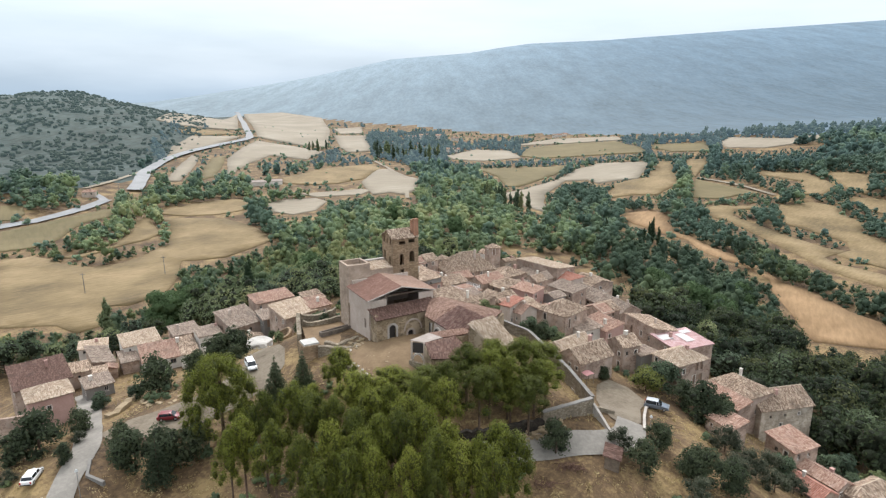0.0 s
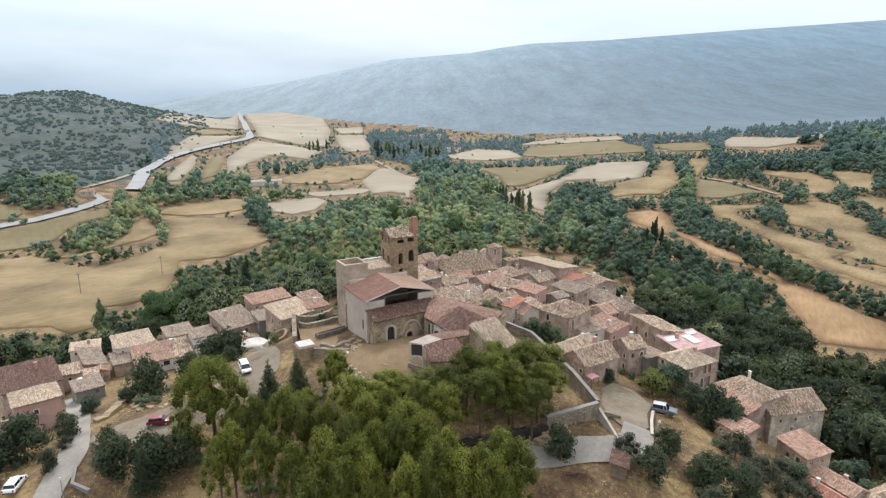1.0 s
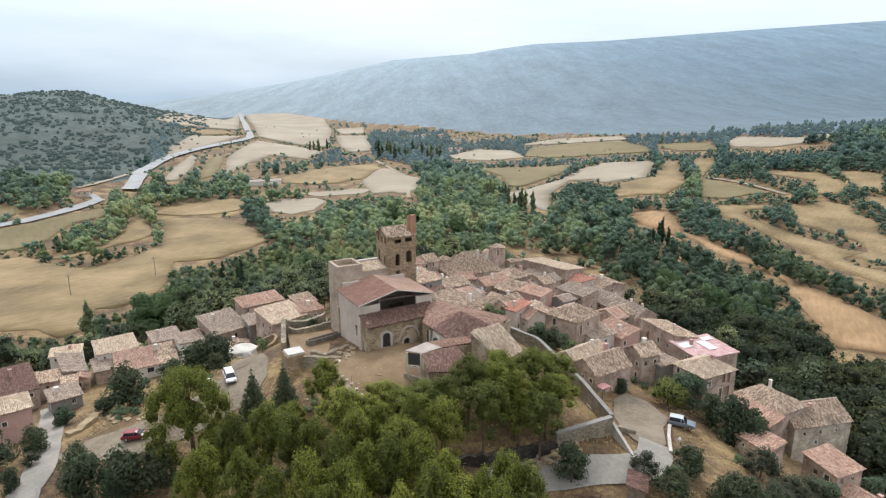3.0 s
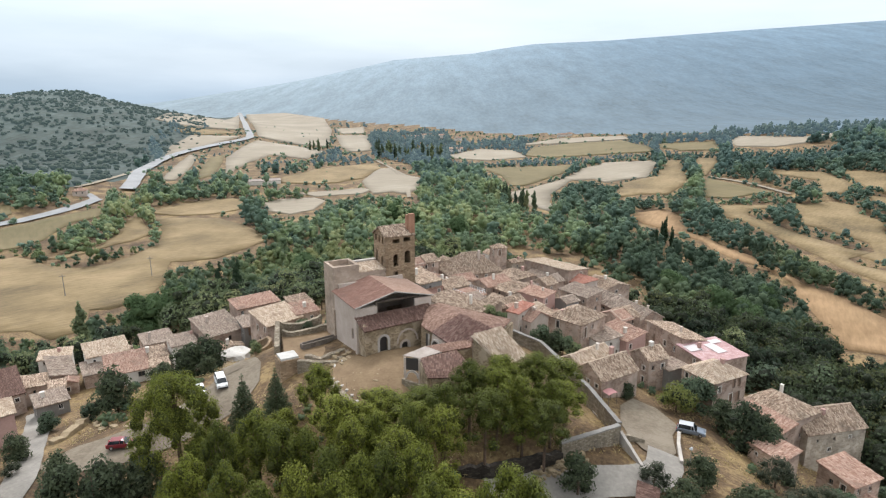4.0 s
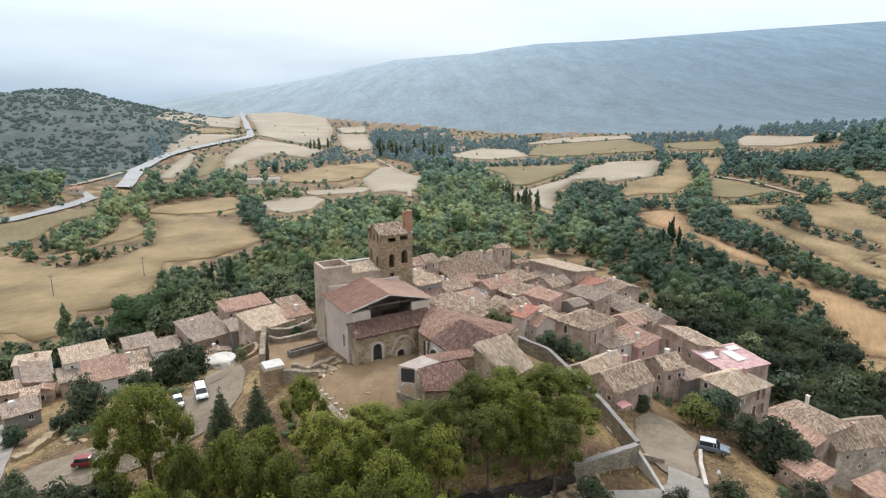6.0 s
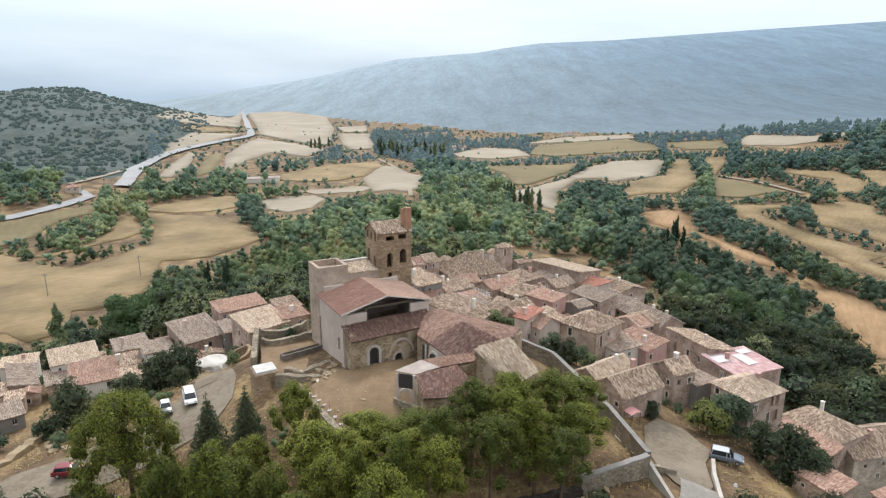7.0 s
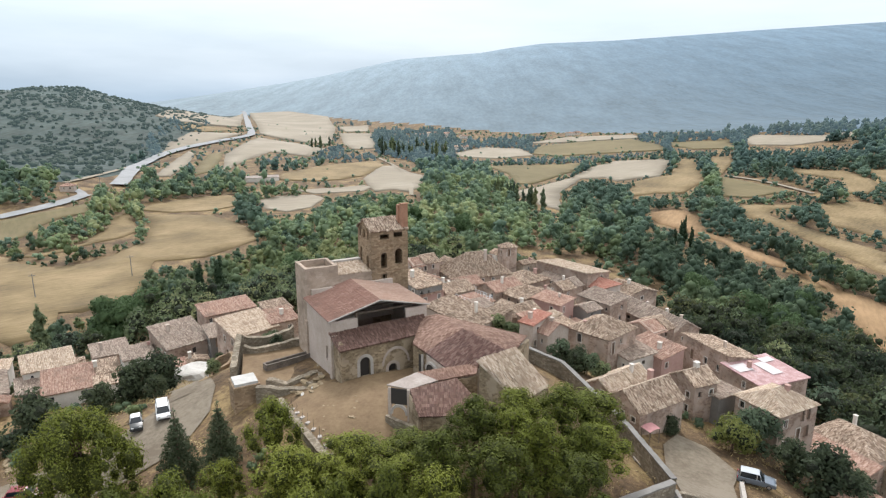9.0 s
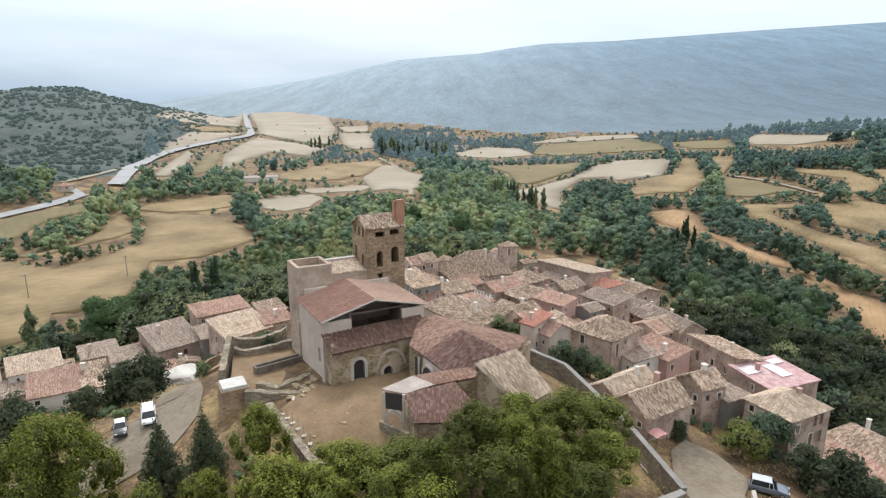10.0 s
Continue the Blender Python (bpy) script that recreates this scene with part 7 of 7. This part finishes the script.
def stand(model, x, y, scale=1.0, turn=None, dz=0.0, tall=1.0):
    """The model itself the first time, then copies of it, standing on the ground."""
    ang = random.uniform(0, 360) if turn is None else turn
    m = pose(x, y, ground_z(x, y) + dz, 0, 0, ang)
    if model not in used_models:
        used_models.append(model)
        model.matrix_world = m
        ob = model
    else:
        ob = copy_thing(model, m)
    ob.scale = (scale, scale, scale * tall)
    return ob


trng = np.random.default_rng(5)


def pine_clumps(rng, h, r, low=0.48, n=22, puff=0.31):
    """Upright egg-shaped puffs at the ends of boughs: full at the rounded top, smaller and sparser below, with gaps between."""
    out = [(0, 0, h * (low + 0.9) / 2, r * 0.55, h * (0.9 - low) * 0.38), (0, 0, h * 0.95, r * puff, r * puff * 1.1)]
    lean = rng.normal(size=2) * 0.1 * r
    for k in range(n):
        u = 1 - ((k + 0.5) / n) ** 1.25
        z = h * (low + (0.92 - low) * u)
        a = k * 2.4 + rng.normal() * 0.35
        reach = r * (1.0 - u ** 2.2) ** 0.6 * (0.72 + 0.28 * rng.random()) * (0.75 if u < 0.12 else 1.0) + 0.12 * r
        s = r * puff * (0.72 + 0.5 * rng.random()) * (0.7 + 0.3 * u)
        out.append((reach * math.cos(a) + lean[0] * u, reach * math.sin(a) + lean[1] * u, z, s, s * (1.25 + 0.3 * rng.random())))
    return out


PINE_H = 14.0
pines = [make_tree("pine_tree", "tall pine with bright green rounded needle puffs on the slope", "pine tree", pine_clumps(trng, PINE_H, 2.2 + 0.25 * k), 5400, 0.105,
                   NEEDLE, PINE_H, 0.2, trng, 0.6, "pines below the church", 0.92, 0.68) for k in range(4)]

PINES = [(-27.3, 74.2, 8.5), (-25.9, 79.2, 9.5), (-21.6, 80.3, 10), (-18.9, 78.9, 9.5), (-28.7, 72.8, 7), (-17.8, 69.0, 8.5), (-14.3, 70.1, 9.8), (-10.3, 69.5, 9), (-8.2, 71.9, 10), (-11.5, 73.1, 10), (-5.9, 72.8, 10), (-2.2, 73.0, 10.2), (0.6, 70.9, 9.5), (-4.3, 67.2, 8), (-0.6, 68.9, 9), (2.3, 68.5, 8), (4.7, 69.5, 8.5), (6.9, 70.9, 9.3), (9.3, 71.2, 7.5), (6.2, 67.5, 7.5)]
PINES += [(-22.7, 72.7, 8.5), (-8.7, 67.6, 7.5), (-12.1, 67.0, 7.5), (-15.5, 66.1, 6.5), (-1.7, 66.6, 7), (-15.5, 78.8, 9), (-13.6, 86.1, 9), (-10.5, 80.5, 9), (-7.7, 81.3, 9.5), (-3.4, 81.5, 10.5), (0.1, 82.8, 9.5), (-5.1, 77.8, 9.5), (3.9, 93.1, 11), (7.7, 92.0, 10), (13.5, 96.5, 10.5), (16.7, 98.1, 9), (10.7, 92.0, 9), (17.2, 93.5, 7.5), (13.8, 88.7, 7), (5.8, 88.1, 9), (0.5, 88.0, 10), (11.0, 90.3, 6), (-8.7, 91.0, 7.5), (-6.3, 92.0, 6.2), (-9.3, 88.0, 7.0), (-3.2, 88.0, 6.9), (-11.8, 87.0, 7.9), (-2.4, 93.5, 6.6), (15.2, 92.6, 8.2), (8.8, 95.4, 10.6)]
for k, (x, y, top) in enumerate(PINES):
    tall = top - ground_z(x, y)
    wide = (1.08 if y > 86 else 0.84) + 0.22 * random.random()
    stand(pines[k % 4], x, y, wide, tall=tall / PINE_H / wide)

# broad-leaved trees: the nearest 300 singly, the rest of the woods as one growth
broads = []
for k in range(6):
    r, h = 4.4 + 0.5 * (k % 3), 10.5 + 1.2 * (k % 4)
    broads.append(make_tree("broadleaf_tree", "leafy green broad-leaved tree of the valley wood", "tree", broad_clumps(trng, r, h, n=12), 520, 0.44, LEAF, h, 0.2, trng,
                            0.6, "valley wood"))
shaded_broads = []
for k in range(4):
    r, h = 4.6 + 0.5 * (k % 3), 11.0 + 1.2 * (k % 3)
    shaded_broads.append(make_tree("broadleaf_tree", "dense broad-leaved tree of the valley wood in shaded leaf colour", "tree", broad_clumps(trng, r, h, n=12), 520, 0.44, LEAF_SHADED, h, 0.2, trng,
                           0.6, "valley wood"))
near_models = []
for k in range(8):
    r, h = 4.3 + 0.5 * (k % 3), 9.5 + 1.2 * (k % 4)
    near_models.append(crown_mesh(trng, broad_clumps(trng, r, h, 0.1, 8), 190, 0.40, 0.65, 0.72, 0.3, 0.7))
far_models = []
for k in range(8):
    r, h = 4.3 + 0.5 * (k % 3), 9.5 + 1.2 * (k % 4)
    far_models.append(crown_mesh(trng, broad_clumps(trng, r, h, 0.1, 6), 70, 0.56, 0.65, 0.78, 0.3, 0.7))
dim_models = []
for k in range(6):
    r, h = 4.3 + 0.5 * (k % 3), 9.0 + 1.2 * (k % 4)
    dim_models.append(crown_mesh(trng, broad_clumps(trng, r, h, 0.1, 4), 26, 1.15, 0.7, 0.95))

HOUSE_AT = [(o.matrix_world.translation.x, o.matrix_world.translation.y) for o in scene.objects if o.parent is None and o.get("category") in ("house", "church", "building", "car")]
HX = np.array(HOUSE_AT)
spots = []
for dens, poly in WOODS:
    px, py = np.array(poly).T
    n = int((px.max() - px.min()) * (py.max() - py.min()) / 16)
    xs, ys = trng.uniform(px.min(), px.max(), n), trng.uniform(py.min(), py.max(), n)
    ok = inside(poly, xs, ys) & ~in_fields(xs, ys)
    if dens < 1:
        ok &= trng.random(n) < 0.11 * dens
    xs, ys = xs[ok], ys[ok]
    # roadsides are cleared; heights are capped to fit the camera's view of the fields
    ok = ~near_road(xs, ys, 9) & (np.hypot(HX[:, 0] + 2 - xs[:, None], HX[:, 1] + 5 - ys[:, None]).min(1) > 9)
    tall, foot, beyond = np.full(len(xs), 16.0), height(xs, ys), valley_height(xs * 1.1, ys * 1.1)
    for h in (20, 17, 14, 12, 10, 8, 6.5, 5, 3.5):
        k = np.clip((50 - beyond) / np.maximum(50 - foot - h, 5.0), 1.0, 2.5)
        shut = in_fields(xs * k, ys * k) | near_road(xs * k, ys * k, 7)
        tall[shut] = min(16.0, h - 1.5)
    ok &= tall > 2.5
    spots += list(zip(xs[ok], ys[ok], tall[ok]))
spots.sort(key=lambda p: -p[2])
keep, taken = [], set()
for x, y, most in spots:
    size = 6.2 if y < 420 else 7.0 if y < 700 else 9.0
    cell = (int(x // size), int(y // size), size)
    if cell not in taken:
        taken.add(cell)
        keep.append((x, y, most))
keep.sort(key=lambda p: p[0] ** 2 + (p[1] - 30) ** 2)
for x, y, most in keep[:290]:
    stand(random.choice(shaded_broads if random.random() < (0.9 if x > 60 else 0.25) else broads), x, y, min(0.6 + 0.8 * random.random() ** 1.5, most / 15), tall=random.uniform(0.85, 1.1), dz=-0.3)


def growth(name, label, places, models, material):
    vs, fs, ts, base = [], [], [], 0
    for x, y, most in places:
        v, f = models[int(trng.integers(len(models)))]
        a, s = trng.random() * math.tau, min((0.45 + 1.0 * trng.random() ** 1.6) * (0.8 if y > 850 else 1.0), most / 15)
        c, sn = math.cos(a), math.sin(a)
        t = np.empty_like(v)
        t[:, 0], t[:, 1] = s * (c * v[:, 0] - sn * v[:, 1]) + x, s * (sn * v[:, 0] + c * v[:, 1]) + y
        t[:, 2] = s * trng.uniform(0.85, 1.2) * v[:, 2] + ground_z(x, y) - 0.8
        # tone painted brighter mid-valley and darker to the right, in place of light
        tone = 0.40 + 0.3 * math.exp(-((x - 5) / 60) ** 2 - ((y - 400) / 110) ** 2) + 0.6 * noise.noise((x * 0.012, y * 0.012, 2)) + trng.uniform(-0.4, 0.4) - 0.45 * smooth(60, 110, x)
        vs.append(t), fs.append(f + base), ts.append(np.full(len(v), min(max(tone, 0), 1)))
        base += len(v)
    tagged(new(name, mesh_from(name, np.concatenate(vs), np.concatenate(fs), material, np.concatenate(ts))), label, "wood", kind="stuff")


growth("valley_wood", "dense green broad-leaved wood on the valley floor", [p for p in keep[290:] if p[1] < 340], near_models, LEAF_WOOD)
growth("hedgerow_wood", "hedgerows and woods between the fields, lightened for haze", [p for p in keep[290:] if 340 <= p[1] < 560], far_models, LEAF_MID_HAZE)
growth("far_wood", "woods and hedgerows far along the valley, tinted for haze", [p for p in keep[290:] if 560 <= p[1] < 720], dim_models, LEAF_FAR_HAZE)
# haze painted as a glow on the farthest trees
HAZE_WOOD = distance_backdrop("far_wood_haze", (0.030, 0.050, 0.034), (0.075, 0.095, 0.060), (0.034, 0.056, 0.074), (0.062, 0.092, 0.118), 0.05, 0.35, 1.0, 60)
growth("backdrop_wood", "woods at the far end of the valley with painted haze", [p for p in keep[290:] if p[1] >= 720], dim_models, HAZE_WOOD)

# single trees, cedars, cypresses and poplars
big_pine = make_tree("pine_tree", "broad old pine with a round green crown", "pine tree", pine_clumps(trng, 14.0, 5.9, 0.16, 105, 0.19), 24000, 0.12, NEEDLE, 14.0, 0.34, trng, 0.5, "", 0.92, 0.64)
stand(big_pine, -37.4, 93.4, 1.0, 20, tall=1.08)


def cedar_clumps(rng, h, r):
    """Drooping tiers of boughs that narrow to a point."""
    out = [(0, 0, h * 0.95, r * 0.10, h * 0.06)]
    for tier in range(11):
        u = tier / 11
        z, reach = h * (0.12 + 0.82 * u), r * (1 - u) ** 0.85
        for k in range(7):
            a = k * math.tau / 7 + tier * 0.5 + rng.random() * 0.3
            for q in (0.45, 0.8):
                out.append((reach * q * math.cos(a), reach * q * math.sin(a), z - 0.10 * reach * q, 0.2 * reach + 0.16, 0.10 * reach + 0.14))
    return out


cedar = make_tree("cedar_tree", "dark pointed conifer with drooping boughs", "conifer", cedar_clumps(trng, 10.0, 3.0), 5200, 0.22, DARK_NEEDLE, 10.0, 0.2, trng, 0.35, "", 0.97, 0.0, False)
for x, y, s in ((-29.4, 98.2, 0.95), (-24.6, 98.6, 0.85), (-44.5, 84.0, 0.85)):
    stand(cedar, x, y, s)


def column_clumps(rng, h, r):
    return [(r * 0.25 * rng.normal(), r * 0.25 * rng.normal(), h * (0.06 + 0.9 * k / 12), r * (0.75 + 0.3 * math.sin(math.pi * (k + 1) / 14)) * (1 - (k / 13) ** 4), h * 0.085) for k in range(13)]


cypress = make_tree("cypress_tree", "slim dark cypress standing above the wood", "cypress", column_clumps(trng, 14.0, 1.25), 1500, 0.3, CYPRESS, 14.0, 0.15, trng, 0.5, "", 0.5, 0.85, False)
for x, y, s in ((-89, 246, 1.3), (-81, 244, 1.35), (122, 352, 1.0), (125, 356, 1.15), (127, 350, 0.85), (102, 372, 0.9), (118, 349, 0.8), (-62, 262, 0.8), (-55, 268, 0.8), (150, 190, 0.9), (153, 188, 1.0)):
    stand(cypress, x, y, s)
poplar = make_tree("poplar_tree", "tall slim poplar of the valley", "poplar", column_clumps(trng, 18.0, 1.9), 1200, 0.45, LEAF, 18.0, 0.2, trng, 0.6, "", 0.5, 0.85, False)
for k in range(16):
    stand(poplar, -95 + 6.0 * k + random.uniform(-2, 2), 830 - 3.0 * k + random.uniform(-30, 30), random.uniform(0.8, 1.3))
for k in range(5):
    stand(poplar, -195 + 5 * k, 905 + random.uniform(-20, 20), random.uniform(0.7, 1.2))
for k in range(12):
    stand(poplar, 34 + 2.6 * k + random.uniform(-1, 1), 505 - 5 * k + random.uniform(-8, 8), random.uniform(0.65, 0.95))
stand(poplar, -119, 203, 1.0)

# taller light green trees that stand out of the woods round the village
FRESH = foliage("fresh_leaves", [(1.25 * r, 1.35 * g, 0.85 * b) for r, g, b in LEAF_RAMP], True, 0.3, 0.14)
ash = [make_tree("ash_tree", "broad light green tree rising out of the wood", "tree", broad_clumps(trng, 5.6, 13.5, 0.12, 26), 4500, 0.42, FRESH, 13.5, 0.3, trng, 0.6, "light green trees of the wood", 0.75, 0.85) for _ in range(2)]
for k, (x, y, s) in enumerate(((-103, 214, 1.1), (-94, 219, 1.0), (-108, 228, 0.9), (-63, 279, 1.05), (-72, 262, 0.8), (98, 226, 1.05), (106, 219, 0.95), (124, 240, 0.9), (96, 262, 0.95), (-33, 412, 1.0), (-20, 402, 0.9), (8, 372, 0.95))):
    stand(ash[k % 2], x, y, s)

# darker evergreen oaks and garden trees close to the village
oak = [make_tree("oak_tree", "dense dark evergreen oak beside the houses", "oak tree", broad_clumps(trng, 3.2, 6.4, 0.12, 14), 1900, 0.25, DARK_NEEDLE, 6.4, 0.2, trng, 0.6, "evergreen oaks of the village") for _ in range(2)]
for k, (x, y, s) in enumerate(((-60.5, 119, 1.25), (-53, 133, 1.15), (-48.5, 134, 1.15), (-56, 127, 0.9), (-69, 93, 1.2), (-72.5, 92, 0.9), (-66, 100, 0.7), (-49.5, 87, 1.05), (-45, 88, 1.1), (-41, 90, 0.95),
                               (-54, 92, 0.7), (17.8, 85.4, 0.8), (35.6, 90.2, 0.7), (50.4, 109.6, 1.15), (53.5, 107.2, 1.0), (56, 111, 0.9), (59, 117.5, 0.8), (48.5, 113.5, 0.8), (39.6, 84.5, 0.8), (30.5, 83.2, 0.75),
                               (24, 136.5, 0.7), (-34.5, 140.5, 0.6), (-47, 128, 0.6), (-62, 88, 0.5), (33.8, 118.6, 0.45), (41, 84, 0.9), (45.5, 83.5, 0.8), (-26.6, 127.6, 0.42))):
    stand(oak[k % 2], x, y, s)
LIME = foliage("lime_leaves", ((0.10, 0.12, 0.035), (0.15, 0.17, 0.05), (0.20, 0.215, 0.07)))
lime = make_tree("garden_tree", "yellow-green ivy-clad tree beside the tall house", "tree", broad_clumps(trng, 2.9, 5.6, 0.1, 13), 1900, 0.24, LIME, 5.6, 0.15, trng, 0.6)
stand(lime, 42.5, 117.0, 0.95)
garden = [make_tree("garden_tree", "light green garden tree among the houses", "tree", broad_clumps(trng, 2.6, 5.0, 0.15, 12), 1700, 0.24, LEAF, 5.0, 0.14, trng, 0.6, "garden trees") for _ in range(2)]
for k, (x, y, s) in enumerate(((46.8, 119.4, 1.25), (10.8, 151, 0.9), (13.5, 150.5, 0.75), (21.4, 139.2, 0.85), (25.2, 135.5, 0.8), (27.5, 133.5, 0.7), (-36.5, 126.5, 0.5), (-44.6, 150.5, 0.6), (67, 108.5, 0.8), (61, 97, 0.9),
                               (78, 110, 1.0), (83, 112, 1.1), (80, 104, 0.9), (86, 106, 1.1), (-20.5, 128.5, 0.5), (-28.5, 131.8, 0.7), (-86, 98, 0.8), (-70, 113, 0.7), (-64, 116, 0.6), (-58, 141, 0.6), (20, 213, 1.2), (26, 216, 1.1), (14, 211, 1.1))):
    stand(garden[k % 2], x, y, s)
olive = make_tree("olive_tree", "grey-green olive tree on the dry slope", "olive tree", broad_clumps(trng, 2.3, 4.2, 0.2, 12), 1700, 0.18, OLIVE, 4.2, 0.16, trng, 0.4, "olive trees")
for x, y, s in ((50.5, 97.4, 1.05), (51.5, 91, 1.0), (28.4, 87.6, 0.8), (57.8, 96, 1.0), (47.5, 88, 0.9), (55, 88.5, 0.9), (38, 79, 1.0), (60.5, 92, 0.8), (-63, 94.5, 0.5), (-69, 85, 0.55)):
    stand(olive, x, y, s)
middle_pine = make_tree("pine_tree", "young pine with a full green crown beside the courtyard wall", "pine tree", pine_clumps(trng, 9.0, 2.9, 0.2, 30, 0.27), 6000, 0.12, NEEDLE, 9.0, 0.2, trng, 0.5, "", 0.9, 0.74)
for x, y, s in ((-17.6, 96.0, 0.95), (-13.0, 90.5, 0.85), (-21.5, 91.0, 0.8), (-8.0, 88.5, 0.75), (-33, 90, 0.8), (-27, 87, 0.9)):
    stand(middle_pine, x, y, s)

# low scrub and dry grass over the slopes, olive dots on the far slope, bushes along the fields
bush_models = [crown_mesh(trng, broad_clumps(trng, 1.0, 1.3, 0.0, 3), 34, 0.26, 0.6, 0.9) for _ in range(5)]


far_bushes = [crown_mesh(trng, broad_clumps(trng, 1.0, 1.3, 0.0, 2), 18, 0.34, 0.7, 0.95) for _ in range(5)]


def sow(name, label, xs, ys, size, models, material, tone, zs=1.0, sink=0.1):
    """Copies of the models at the points, joined into one growth."""
    zz = height(xs, ys)
    vs, fs, ts, base = [], [], [], 0
    for x, y, z in zip(xs, ys, zz):
        v, f = models[int(trng.integers(len(models)))]
        a, s = trng.random() * math.tau, trng.uniform(*size)
        c, sn = math.cos(a), math.sin(a)
        t = np.empty_like(v)
        t[:, 0], t[:, 1] = s * (c * v[:, 0] - sn * v[:, 1]) + x, s * (sn * v[:, 0] + c * v[:, 1]) + y
        t[:, 2] = s * zs * v[:, 2] + z - sink
        vs.append(t), fs.append(f + base), ts.append(np.full(len(v), trng.uniform(*tone)))
        base += len(v)
    ob = new(name, mesh_from(name, np.concatenate(vs), np.concatenate(fs), material, np.concatenate(ts)))
    return tagged(ob, label, "scrub", kind="stuff")


def patchy(xs, ys, scale, seed):
    return np.array([noise.noise((x * scale, y * scale, seed)) for x, y in zip(xs, ys)])


def scatter(name, label, n, area, size, models, material, tone, clear=5.0, density=0.0, zs=1.0):
    xs, ys = trng.uniform(area[0], area[1], n * 4), trng.uniform(area[2], area[3], n * 4)
    ok = (patchy(xs, ys, 0.05, 8) > density) & ~in_fields(xs, ys) & (far_zone(xs, ys) == 0)
    if clear:
        ok &= np.hypot(HX[:, 0] + 2 - xs[:, None], HX[:, 1] + 4 - ys[:, None]).min(1) > clear
        ok &= np.hypot(LANES[:, 0] - xs[:, None], LANES[:, 1] - ys[:, None]).min(1) > 2.6
    return sow(name, label, xs[ok][:n], ys[ok][:n], size, models, material, tone, zs)


LANES = np.array([(v.co.x, v.co.y) for n in ("lane", "lane_west", "car_park", "courtyard", "terrace_floor", "yard") for v in list(bpy.data.objects[n].data.vertices)[::2]])
scatter("hillside_scrub", "scattered low green scrub on the dry slopes", 720, (-110, 100, 50, 250), (0.5, 1.5), bush_models, LEAF_WOOD, (0.1, 0.8), 5.0, 0.05)
DRYGRASS = foliage("dry_grass", ((0.26, 0.19, 0.085), (0.36, 0.28, 0.14), (0.46, 0.38, 0.21)), True, 0.1)
grass_models = []
for _ in range(4):
    grass_models.append(crown_mesh(trng, [(trng.normal() * 0.5, trng.normal() * 0.5, 0.1, 0.45, 0.25) for _ in range(3)], 26, 0.19, 0.25, 0.0, 1.0))
scatter("dry_grass_tufts", "tufts of dry straw-coloured grass on the slopes", 2700, (-85, 75, 58, 135), (0.6, 1.4), grass_models, DRYGRASS, (0.0, 1.0), 3.0, -0.2)
# bushes out here use the haze-tinted leaf colour as well
scatter("field_bushes", "scattered green bushes on banks and far meadows", 1300, (-380, 330, 300, 1250), (1.2, 3.4), far_bushes, LEAF_FAR_HAZE, (0.1, 0.7), 0, 0.0)

mx, my = trng.uniform(-560, 300, 3000), trng.uniform(560, 1500, 3000)
thick = (far_zone(mx, my) == 0) & (patchy(mx, my, 0.02, 5) > 0.12) & ~near_road(mx, my, 12) & (~in_fields(mx, my) | (trng.random(3000) < 0.12))
sow("meadow_bushes", "bushes and small trees in loose lines over the far meadows", mx[thick][:620], my[thick][:620], (1.0, 3.0), far_bushes, LEAF_FAR_HAZE, (0.2, 0.8))

# scrub trees dotted over the far slopes
dot_models = []
for _ in range(5):
    dot_models.append(crown_mesh(trng, [(trng.normal() * 1.3, trng.normal() * 1.3, 1.2, 1.6, 1.5) for _ in range(1)], 5, 0.9, 0.7, 1.0))


def slope_trees(name, label, n, area, size, material, zone):
    xs, ys = trng.uniform(area[0], area[1], n * 8), trng.uniform(area[2], area[3], n * 8)
    ok = (far_zone(xs, ys) == zone) & (patchy(xs, ys, 0.02, 4) + 0.35 * patchy(xs, ys, 0.006, 1) > trng.uniform(-0.5, 0.3, len(xs)))
    return sow(name, label, xs[ok][:n], ys[ok][:n], size, dot_models, material, (0, 0.6), 0.8, 0.3)


# these trees carry the same painted haze glow as their hill
slope_trees("backdrop_hill_scrub", "dark scrub trees over the far hill with painted haze", 7000, (-1250, -290, 445, 1600), (0.9, 2.3), distance_backdrop("hazed_hill_trees", (0.02, 0.03, 0.02), (0.05, 0.06, 0.04),
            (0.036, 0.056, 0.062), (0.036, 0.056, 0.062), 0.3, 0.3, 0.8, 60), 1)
